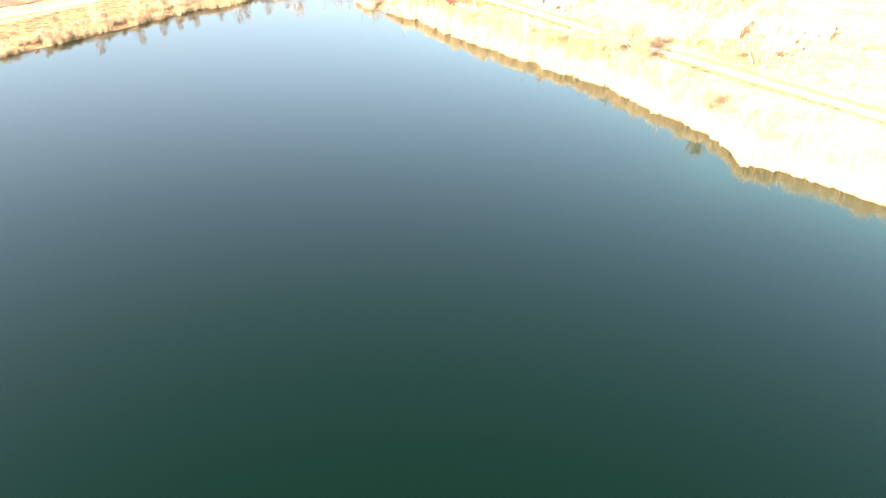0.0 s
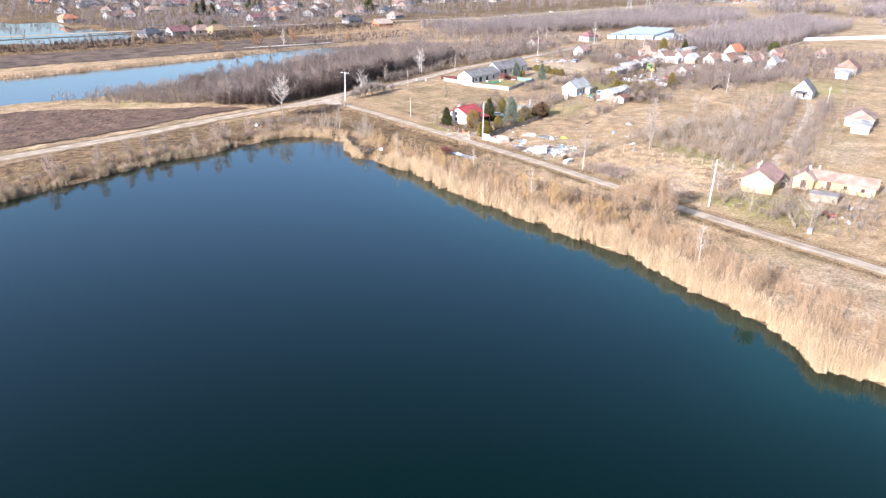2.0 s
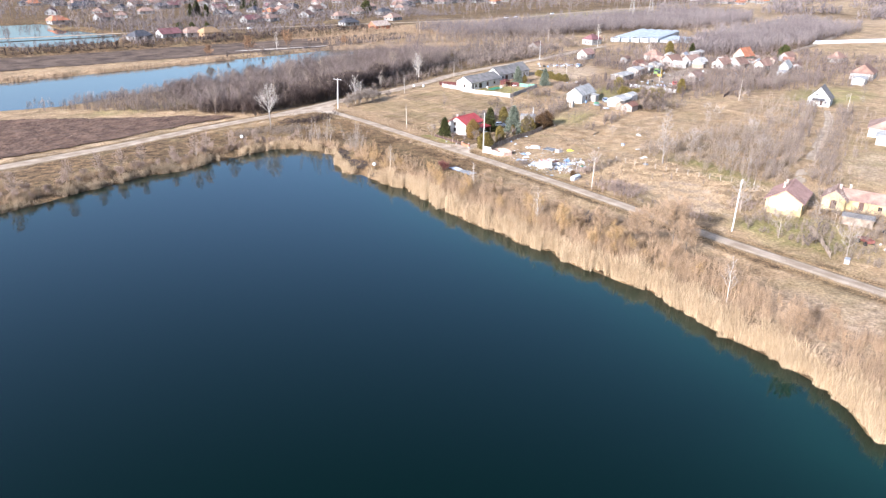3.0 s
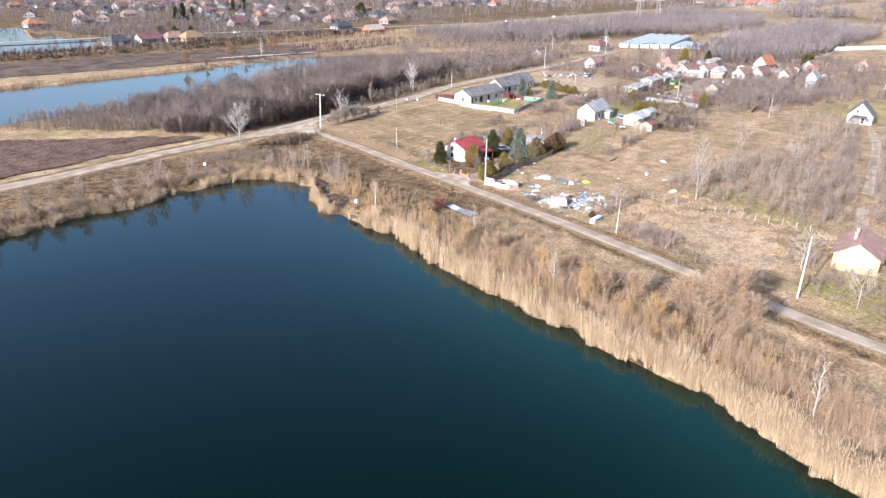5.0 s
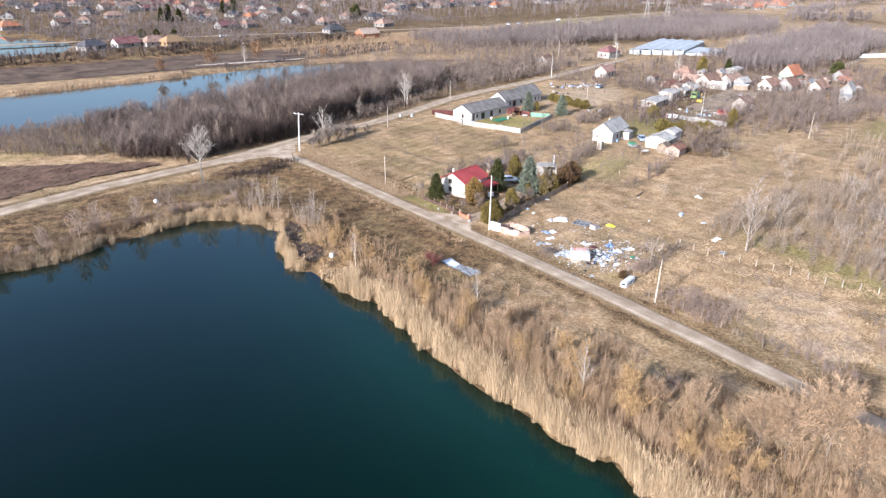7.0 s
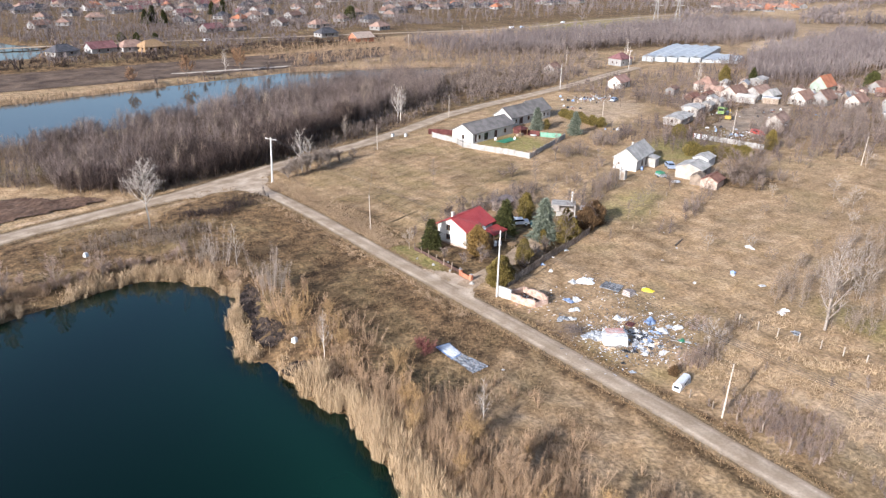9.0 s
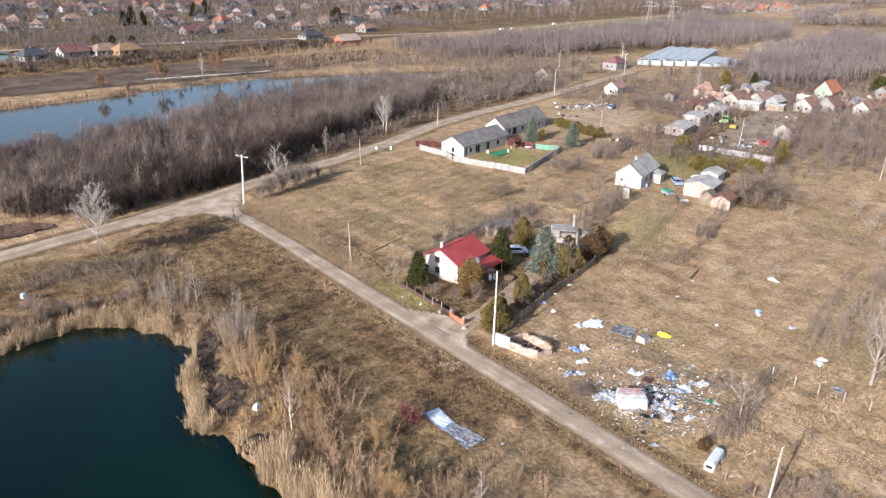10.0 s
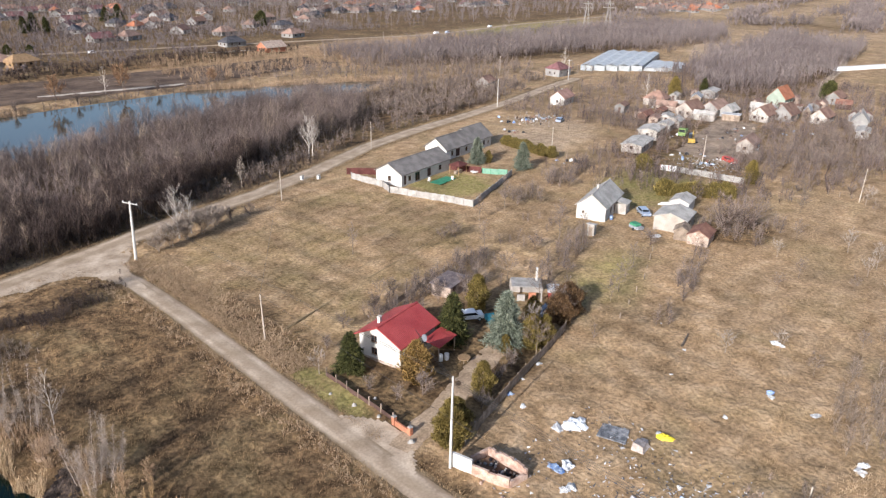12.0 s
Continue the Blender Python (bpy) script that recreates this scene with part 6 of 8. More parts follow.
# ---- growth that nobody could count ----
def wood(name, spots, tall, seed, mats, label, twigs=70, w=0.06, wide=1.0, rise=None):
    """A thicket of slim bare trees: stems as limbs, crowns as many thin twigs."""
    g = np.random.default_rng(seed)
    n = len(spots)
    bushy = wide >= 1.5
    h = tall * g.uniform(*((0.8, 1.1) if wide >= 1.9 else (0.62, 1.12)), n)
    if rise:
        h = h * np.interp(spots[:, 0], rise[:2], (rise[2], 1.0))
    h = h * (1 + 0.16 * ripple(spots[:, 0], spots[:, 1], 15, seed) + 0.1 * ripple(spots[:, 0], spots[:, 1], 5, seed + 1))
    base = np.stack([spots[:, 0], spots[:, 1], np.maximum(height(spots[:, 0], spots[:, 1]), -1.1) - 0.1], 1)
    lean = g.normal(0, 0.07, (n, 2)) * h[:, None]
    tip = base + np.stack([lean[:, 0], lean[:, 1], h * 0.92], 1)
    stems = Soup().limbs(base, tip, 0.011 * h, 0.02)
    k = g.uniform(0.05 if bushy else 0.26, 0.98, (n, twigs))
    o = base[:, None] + (tip - base)[:, None] * k[..., None]
    a = g.uniform(0, math.tau, (n, twigs))
    reach = 0.27 - 0.15 * k if bushy else 0.10 + 0.17 * np.sin(math.pi * np.clip((k - 0.12) / 0.95, 0, 1))
    ln = h[:, None] * reach * g.uniform(0.6, 1.3, (n, twigs)) * wide
    out = g.uniform(0.35, 0.85, (n, twigs))
    d = np.stack([np.cos(a) * out, np.sin(a) * out, g.uniform(*((0.25, 1.15) if bushy else (0.55, 1.35)), (n, twigs))], -1) * ln[..., None]
    crown = Soup().blades(o.reshape(-1, 3), (o + d).reshape(-1, 3), w * 0.85, g)
    # second order: fine twigs that fan out from the branches
    for along, share in ((0.6, 0.75),) if w > 0.079 else ((0.45, 0.9), (0.75, 0.75)):
        m = g.random((n, twigs)) < share
        e = (o + d * along)[m]
        dd = d[m] * 0.4 + g.normal(0, 0.24, (len(e), 3)) * np.linalg.norm(d[m], axis=1, keepdims=True)
        crown.blades(e, e + dd, w * (0.8 if w > 0.079 else 0.6), g)
    ob = stuff(name, stems, mats[0], label, "wood")
    part("crown", crown, mats[1], ob)
    return ob


def scatter(n, seed, xlim, ylim, ok):
    g = np.random.default_rng(seed)
    x, y = g.uniform(*xlim, n), g.uniform(*ylim, n)
    k = ok(x, y, g)
    return np.stack([x[k], y[k]], 1)


def clear_far(x, y):
    """True where no far village house stands."""
    ok = np.ones(np.shape(x), bool)
    for hx, hy, _, turn in FAR_HOUSES:
        ok &= np.hypot(x - hx - 6.5 * math.cos(radians(turn)), y - hy - 6.5 * math.sin(radians(turn))) > 9.5
    return ok


def road_gap(x, y):
    return np.minimum(line_distance(ROAD_A, x, y), line_distance(ROAD_B, x, y))


def belt_ok(x, y, g):
    road_y = np.interp(x, [p[0] for p in ROAD_B], [p[1] for p in ROAD_B])
    edge = np.interp(x, [60, 110, 125, 150], [290, 270, 257, 262])
    return (x > 112) & (y > np.maximum(road_y + np.interp(x, [150, 168, 186, 215, 240], [4.2, 5, 12, 17, 14]), edge)) & (inside_distance(POND, x, y) > 7) & (y < 362) & (x < 220 + (y - 280) * 0.9) & (g.random(len(x)) < 0.7 + 0.4 * ripple(x, y, 18, 3))


wood("alder_edge", scatter(9800, 40, (110, 200), (256, 320), lambda x, y, g: belt_ok(x, y, g) & (line_distance(ROAD_B, x, y) < 20 + 5 * ripple(x, y, 20, 44))), 6.6, 40, (TWIG_DARK, TWIG_SHADED_EDGE), "bare trees along the wood's edge, its shade in their dark colour", 27, 0.075, 1.4, rise=(118, 185, 0.65))
wood("wood_belt", scatter(9800, 41, (110, 262), (256, 362), lambda x, y, g: belt_ok(x, y, g) & ((line_distance(ROAD_B, x, y) > 18) | (x > 198))), 7.4, 41, (BARK, TWIG_BELT), "dense purple-brown bare saplings between road and pond", 27, 0.075, 1.35, rise=(118, 185, 0.62))
wood("pale_trunks", scatter(330, 56, (114, 250), (258, 345), belt_ok), 8.2, 56, (BARK_GREY, TWIG_MID), "pale-stemmed bare saplings standing among darker ones", 60, 0.05, 1.1, rise=(118, 185, 0.7))
# added low growth whose dark colour stands for shade inside the wood
wood("undergrowth", scatter(3200, 53, (112, 250), (256, 350), belt_ok), 3.0, 53, (TWIG_DARK, TWIG_DARK), "dark bare twigs beneath the saplings, added for the wood's inner shade", 16, 0.1, 2.4)
# the shadowed foot of the wood's front is painted as dark twigs
wood("brambles", scatter(1500, 59, (112, 214), (252, 290), lambda x, y, g: (road_gap(x, y) > 3.6) & (road_gap(x, y) < 10) & (y > np.interp(x, [p[0] for p in ROAD_B], [p[1] for p in ROAD_B])) & (x > 124)), 2.0, 59, (TWIG_DARK, TWIG_DARK), "bare brambles at the wood's edge, dark with its painted shade", 34, 0.06, 2.2)
foot = [f for f in FOOTPRINTS if 296 < f[0] < 430 and f[1] < 300]
g = np.random.default_rng(60)
fp = np.array([(f[0] + g.uniform(-9, 5), f[1] + g.uniform(-7, 5)) for f in foot for _ in range(11)])
wood("yard_bushes", fp[clear(fp[:, 0], fp[:, 1], 0.6)], 3.6, 60, (BARK, TWIG), "brown bare bushes round the village houses", 60, 0.06, 1.7)
wood("low_scrub", scatter(1700, 52, (66, 124), (266, 320), lambda x, y, g: (y > 298 - 0.74 * (x - 77) + 2 * ripple(x, y, 9, 88)) & (inside_distance(POND, x, y) > 2) & (g.random(len(x)) < np.interp(x, [70, 92], [0.1, 0.9]))), 3.7, 52, (TWIG_DARK, TWIG), "low dark bare scrub between field and pond", 30, 0.08, 1.7)
wood("scrub", scatter(1300, 42, (122, 330), (256, 372), lambda x, y, g: (road_gap(x, y) > 5) & (inside_distance(POND, x, y) > 1.5) & (inside_distance(PLOUGHED, x, y) > 2) & (y > np.interp(x, [p[0] for p in ROAD_B], [p[1] for p in ROAD_B]))), 3.6, 42, (BARK, TWIG), "brown bare scrub along the road and pond", 40, 0.09, 1.6)
wood("far_scrub", scatter(3800, 43, (225, 560), (305, 500), lambda x, y, g: (inside_distance(POND, x, y) > 3) & (road_gap(x, y) > 7) & (y < 398 + 0.05 * x) & ~((x > 395) & (y < 385) & (x < 500)) & ~((x > 365) & (x < 392) & (y > 322) & (y < 348)) & ((y > 310 + (x - 330) * 0.2) | (x < 330)) & (y < 480) & clear(x, y)), 4.6, 43, (BARK, TWIG), "wide brown bare scrub before the glasshouses", 26, 0.2, 2.2)
wood("ochre_scrub", scatter(3400, 57, (245, 470), (392, 500), lambda x, y, g: (inside_distance(POND, x, y) > 3) & (y > 398 + 0.05 * x) & (y < 482 + 0.03 * (x - 330)) & (g.random(len(x)) < 0.75 + 0.5 * ripple(x, y, 24, 37))), 3.4, 57, (TWIG_OCHRE, TWIG_OCHRE), "ochre-brown bare scrub and tall dry grass beyond the pond", 26, 0.16, 1.8)
wood("shore_brush", scatter(1400, 79, (150, 250), (390, 418), lambda x, y, g: (np.abs(inside_distance(POND, x, y) - 2.2) < 1.9) & (y > 385) & (x > 166)), 2.2, 79, (TWIG_DARK, TWIG), "dark brushwood along the pond's far shore", 22, 0.09, 1.8)
wood("far_hedge", scatter(3600, 58, (60, 345), (455, 505), lambda x, y, g: np.abs(y - 467 - 0.17 * np.maximum(x - 188, 0)) < 5), 2.5, 58, (TWIG_DARK, TWIG_DARK), "dark low hedge along the raised bank", 20, 0.26, 2.4)
wood("village_scrub", scatter(9500, 80, (90, 470), (478, 660), lambda x, y, g: (y > 482 + 0.17 * np.maximum(x - 188, 0)) & (inside_distance(FAR_POND, x, y) > 3) & (clear_far(x, y)) & ((x < 300) | (y > 560)) & (g.random(len(x)) < 0.55 + 0.5 * ripple(x, y, 30, 81))), 3.6, 80, (TWIG_BELT, TWIG_FAR_HAZE), "grey-brown scrub and gardens before the far village", 13, 0.34, 1.7)
WOOD_NORTH = [(322, 446), (330, 412), (362, 388), (396, 376), (437, 375), (480, 368), (492, 352), (572, 350), (668, 388), (672, 452), (564, 462), (500, 462), (400, 458)]
WOOD_EAST = [(384, 282), (394, 262), (436, 246), (488, 248), (531, 254), (625, 290), (652, 342), (519, 316), (428, 293)]
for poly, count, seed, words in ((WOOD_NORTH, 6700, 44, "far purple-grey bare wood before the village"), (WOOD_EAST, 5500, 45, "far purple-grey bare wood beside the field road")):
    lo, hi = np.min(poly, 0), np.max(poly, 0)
    wood("far_wood", scatter(count, seed, (lo[0], hi[0]), (lo[1], hi[1]), lambda x, y, g: (inside_distance(poly, x, y) + 9 * ripple(x, y, 60, 42) + 4 * ripple(x, y, 14, 43) < 0) & clear(x, y, 2) & (road_gap(x, y) > 5)), 7.4, seed, (TWIG_BELT, TWIG_FAR_HAZE), words, 12, 0.21, 1.4)
wood("village_trees", scatter(7200, 46, (60, 1250), (470, 1000), lambda x, y, g: (inside_distance(FAR_POND, x, y) > 4) & (y > np.interp(x, [60, 290, 470, 700, 1250], [495, 565, 540, 545, 620])) & (g.random(len(x)) < np.interp(y, [470, 640, 1000], [0.35, 0.8, 1.0]))), 9.0, 46, (TWIG_BELT, TWIG_FAR_HAZE), "bare trees among the far village roofs", 15, 0.29, 1.45)
wood("far_forest", scatter(2600, 78, (140, 900), (690, 1120), lambda x, y, g: (x * 0.62 + y * 0.78 > 885 + 25 * ripple(x, y, 90, 79)) & (x * 0.62 + y * 0.78 < 985)), 15, 78, (TWIG_PALE, TWIG_FAR_HAZE), "tall grey bare forest behind the far village", 18, 0.42, 1.3)
wood("horizon_trees", scatter(1300, 47, (500, 2600), (150, 1700), lambda x, y, g: (x * 0.62 + y * 0.78 > 760) & ((x < 1000) | (g.random(len(x)) < 0.35 + 0.5 * ripple(x, y, 260, 6)))), 12, 47, (TWIG_FAR_HAZE, TWIG_FAR_HAZE), "thin bare tree lines towards the horizon", 26, 0.5, 2.2)
g = np.random.default_rng(66)
rows = []
for ax, ay, bx, by, n in ((700, 300, 1250, 470, 420), (760, 430, 1300, 560, 380), (900, 260, 1500, 330, 380), (1000, 560, 1500, 640, 300), (1150, 350, 1900, 520, 460), (680, 500, 960, 560, 240), (725, 409, 790, 372, 130), (760, 330, 1000, 352, 220), (900, 400, 1250, 420, 260), (640, 262, 900, 300, 160)):
    k = g.random(n)
    k = k[ripple(k * 400, 0 * k + ax, 60, 63) > -0.35]
    rows.append(np.stack([ax + (bx - ax) * k, ay + (by - ay) * k], 1) + g.normal(0, 7, (len(k), 2)))
wood("field_trees", np.concatenate(rows), 8, 66, (TWIG_BELT, TWIG_FAR_HAZE), "rows of bare trees between far fields", 14, 0.7, 2.2)
k = g.random(80)
wood("fence_brambles", np.stack([160 + 17 * k, 143.4 + 4.2 * k], 1) + g.normal(0, 0.7, (80, 2)), 1.2, 67, (TWIG, TWIG_MID), "low brambles and fallen branches along the plot boundary", 40, 0.035, 2.2)
heaps = ((134, 237.2, 2.4, 1.2, 120), (129.6, 239, 2.0, 1.0, 50), (138.5, 238.6, 2.2, 1.2, 45), (142, 242.5, 2.5, 1.2, 30))
g = np.random.default_rng(77)
wood("bank_brambles", np.concatenate([np.stack([g.normal(x, a, n), g.normal(y, b, n)], 1) for x, y, a, b, n in heaps]), 1.25, 77, (TWIG_DARK, TWIG_DARK), "low dark brambles on the bank below the road", 40, 0.035, 2.2)
heaps = ((116.5, 234, 3.5, 1.8, 110), (121, 229, 3, 2.2, 110), (126, 231, 2.5, 1.8, 90), (110, 231.5, 3.5, 1.6, 70))
wood("grey_brambles", np.concatenate([np.stack([g.normal(x, a, n), g.normal(y, b, n)], 1) for x, y, a, b, n in heaps]), 1.4, 92, (TWIG, TWIG_MID), "grey-brown bramble drifts on the bank above the reeds", 26, 0.035, 2.0)
g = np.random.default_rng(82)
heaps = [(155.2, 132.4, 1.6, 2.6, 70), (158.2, 129.0, 2.0, 2.4, 80), (159.6, 133.2, 1.6, 1.4, 40), (157.9, 113.7, 1.3, 1.0, 30), (154.6, 127.5, 1.0, 2.0, 40), (160.2, 144.9, 1.5, 0.9, 40), (163.0, 145.6, 1.4, 0.7, 30), (170.0, 150.5, 2.0, 0.8, 30), (154.4, 108.5, 1.2, 2.0, 40), (168.6, 106.5, 3.0, 2.2, 60)]
wood("fallow_brambles", np.concatenate([np.stack([g.normal(x, a, n), g.normal(y, b, n)], 1) for x, y, a, b, n in heaps]), 1.15, 82, (TWIG, TWIG_ROSE), "purple-brown bramble heaps on the fallow plot", 46, 0.022, 2.1)
bare("rust_bush", 156.2, 144.6, 0.3, 40, "shrub", "small rust-red shrub beside the wreck", "shrub")
wood("roadside_scrub", scatter(3600, 83, (176, 345), (268, 360), lambda x, y, g: (road_gap(x, y) > 4.5) & clear(x, y, 1.0) & (inside_distance(POND, x, y) > 4) & (y > np.interp(x, [p[0] for p in ROAD_B], [p[1] for p in ROAD_B])) & (y < 285 + (x - 176) * 0.45) & (ripple(x, y, 13, 84) + 0.4 * ripple(x, y, 5, 85) > -0.15)), 3.0, 83, (TWIG_DARK, TWIG), "brown bare bushes along the far side of the road", 26, 0.15, 1.9)
wood("orchard_wood", scatter(700, 86, (200, 294), (98, 170), lambda x, y, g: clear(x, y, 2.5) & (np.abs(y - 114 - 0.37 * (x - 204)) > 3) & (np.abs(y - 118 - 0.37 * (x - 204)) < 20) & (g.random(len(x)) < 0.75 + 0.5 * ripple(x, y, 12, 87)) & (g.random(len(x)) < np.where(y < 114 + 0.37 * (x - 204), 0.4, 0.8))), 4.0, 86, (TWIG_MID, TWIG_MID), "brown bare orchard trees on both sides of the narrow lane", 42, 0.05, 1.3)
wood("lane_trees", scatter(1600, 89, (196, 292), (98, 152), lambda x, y, g: clear(x, y, 2) & (np.abs(np.abs(y - 112.6 - 0.385 * (x - 204)) - 6.0 - 1.5 * ripple(x, y, 9, 90)) < 3.0) & (ripple(x, y, 5, 91) > -0.45)), 4.3, 89, (BARK, TWIG), "brown bare trees and bushes crowding both sides of the lane", 50, 0.04, 1.5)
wood("lane_thicket", scatter(420, 48, (186, 300), (96, 160), lambda x, y, g: (np.abs((y - 112) - (x - 200) * 0.37 - 9) < 6) & (y > 115 + 0.37 * (x - 204))), 3.2, 48, (BARK, TWIG), "grey-brown bare thicket along the narrow lane", 80, 0.045, 1.5)
wood("plot_thicket", scatter(620, 49, (185, 240), (104, 152), lambda x, y, g: (x > 187 - (y - 120) * 0.25) & (x < 236) & (y > 114 + 0.37 * (x - 204)) & (g.random(len(x)) < 0.75 + 0.5 * ripple(x, y, 10, 36))), 3.3, 49, (BARK, TWIG_MID), "grey-brown bare thicket behind the fence posts", 80, 0.035, 1.9)
wood("lane_hedge", scatter(360, 64, (200, 262), (100, 134), lambda x, y, g: np.abs(y - 108.5 - 0.37 * (x - 204)) < 2.2), 2.6, 64, (TWIG_DARK, TWIG_MID), "bare brown hedge along the narrow lane", 70, 0.04, 1.9)
wood("yard_brambles", scatter(520, 65, (155, 192), (72, 102), lambda x, y, g: clear(x, y, 0.6) & (ripple(x, y, 7, 41) > -0.5) & (x > 156)), 1.7, 65, (TWIG_DARK, TWIG_MID), "bare brambles and dry weeds round the yellow house", 60, 0.035, 2.2)
wood("roadside_thicket", scatter(240, 50, (153, 176), (108, 140), lambda x, y, g: ((x < 158) | (g.random(len(x)) < 0.12)) & (inside_distance(FALLOW, x, y) > 0.5)), 1.5, 50, (TWIG, TWIG), "low grey-brown bare growth along the track", 60, 0.04, 1.6)
wood("yard_thicket", scatter(260, 51, (172, 232), (176, 232), lambda x, y, g: (np.abs(y - 205 - (x - 190) * 0.28) < 5) & (x > 164) & (x < 224) | (np.abs(x - 186) < 5) & (np.abs(y - 181 - (x - 186) * 0.3) < 1.5)), 2.6, 51, (TWIG, TWIG), "brown bare thicket along plot edges", 60, 0.04, 1.6)
wood("yard_wood", scatter(560, 68, (290, 356), (172, 208), lambda x, y, g: clear(x, y, 0.8) & (ripple(x, y, 12, 45) > -0.45) & (y > 184 - (x - 290) * 0.1)), 4.2, 68, (BARK, TWIG), "dense brown bare bushes beside the yard", 56, 0.055, 1.8)
wood("back_thicket", scatter(230, 69, (168, 196), (202, 213), lambda x, y, g: np.abs(y - 205.5 - (x - 172) * 0.18) < 2.6), 2.8, 69, (TWIG_DARK, TWIG), "brown brushwood behind the garden", 60, 0.04, 1.8)
wood("village_thicket", scatter(5400, 54, (252, 450), (166, 306), lambda x, y, g: clear(x, y, 0.7) & (road_gap(x, y) > 5) & (ripple(x, y, 16, 31) + 0.5 * ripple(x, y, 6, 32) > -0.25) & ~((x < 300) & (y > 240)) & ~((x > 276) & (x < 345) & (np.abs(y - 219 - (x - 300) * 0.25) < 8)) & (y > 190 - (x - 252) * 0.25) & ~((x < 318) & (y < 172) & (x > 284))), 4.1, 54, (TWIG_DARK, TWIG_BELT), "brown bare garden trees and bushes between village roofs", 26, 0.1, 1.8)
wood("plot_scrub", scatter(1500, 55, (196, 262), (150, 236), lambda x, y, g: clear(x, y, 1.5) & (((np.abs(x - 244) < 8) & (np.abs(y - 186) < 7)) | (np.abs(y - 176 - (x - 200) * 0.32) < 1.6) & (x < 235) | (np.abs(y - 200 - (x - 205) * 0.3) < 2.5) & (x < 222) | (np.abs(y - 228 - (x - 235) * 0.3) < 4) & (x < 262) & (x > 222)) & (g.random(len(x)) < 0.8)), 3.0, 55, (TWIG_DARK, TWIG), "grey-brown bare scrub along old plot lines", 60, 0.05, 2.0)


def shore_spots(n, seed, lo, hi, keep):
    """Random places along the near lake's visible shore, lo to hi metres outside the water's edge."""
    g = np.random.default_rng(seed)
    a, b = np.array(LAKE[:30], float), np.array(LAKE[1:31], float)
    ln = np.linalg.norm(b - a, axis=1)
    i = g.choice(len(a), n, p=ln / ln.sum())
    p = a[i] + (b - a)[i] * g.random((n, 1)) + g.uniform(-hi - 1, hi + 1, (n, 2))
    d = shore(p[:, 0], p[:, 1])
    k = (d > lo) & (d < hi) & keep(p[:, 0], p[:, 1], d, g)
    return p[k], d[k], g


def reed_keep(x, y, d, g):
    east = (x > 100) & (y < 181)
    gaps = ripple(x, y, 11, 12)
    point = (x > 112) & (y > 179) & (y < 193) & (d > 2.6)
    clumps = 0.25 + 0.6 * ripple(x, y, 3.4, 15) + 0.35 * ripple(x, y, 1.6, 16)
    wide = (d < clumps) | (x > 100) & (d > np.where(y > 150, 2.7, 3.2) + 0.8 * gaps)
    bare = (inside_distance(BURNT_A, x, y) < 0.3 + 0.5 * ripple(x, y, 2, 95)) | (inside_distance(BURNT_B, x, y) < 0.3) | (np.hypot((x - 118.5) / 4, (y - 179) / 2.2) < 1 + 0.2 * gaps) | (x > 121.3) & (y > 201.5) & (y < 208)
    return ~point & ~wide & ~bare & (np.where(east, 1.15 - 0.13 * d + 0.3 * gaps, 0.62 - 0.16 * d + 0.6 * gaps) > g.random(len(x)))


p, d, g = shore_spots(735000, 61, -1.3, 6.0, reed_keep)
z = np.maximum(height(p[:, 0], p[:, 1]), -1.6)
tall = np.where(p[:, 0] < 99, 1.6, np.where(p[:, 1] < 181, 2.9, 2.1)) * g.uniform(0.6, 1.1, len(p)) * np.clip(1.05 - 0.07 * np.abs(d - 1.5), 0.5, 1) * (1 + 0.2 * ripple(p[:, 0], p[:, 1], 6, 13) + 0.22 * ripple(p[:, 0], p[:, 1], 2.2, 17))
base = np.stack([p[:, 0], p[:, 1], z - 0.05], 1)
top = base + np.stack([g.normal(0.10, 0.17, len(p)) * tall, g.normal(0.03, 0.17, len(p)) * tall, tall + np.maximum(-1 - z, 0)], 1)
dull = p[:, 0] + 5 * ripple(p[:, 0], p[:, 1], 9, 18) < 99
REED_DULL = surface("dull_reed", (0.17, 0.122, 0.078), (0.34, 0.256, 0.165), 0.25, 3, 0.85, 0, island=0.7, grain=0.1)
for side, mat, words in ((~dull, STRAW, "pale straw-coloured dry reeds standing along the lake shore"), (dull, REED_DULL, "dull brown dry reeds and sedge along the far lake bank")):
    n = int(side.sum())
    s = Soup().blades(base[side], top[side], g.uniform(0.02, 0.045, n), g)
    k = g.random(n) < 0.4
    mid = base[side][k] + (top - base)[side][k] * 0.8
    s.blades(mid, top[side][k] + g.normal(0, 0.15, (int(k.sum()), 3)) + [0, 0, 0.1], 0.06, g)
    stuff("reed_bed", s, mat, words, "reeds")

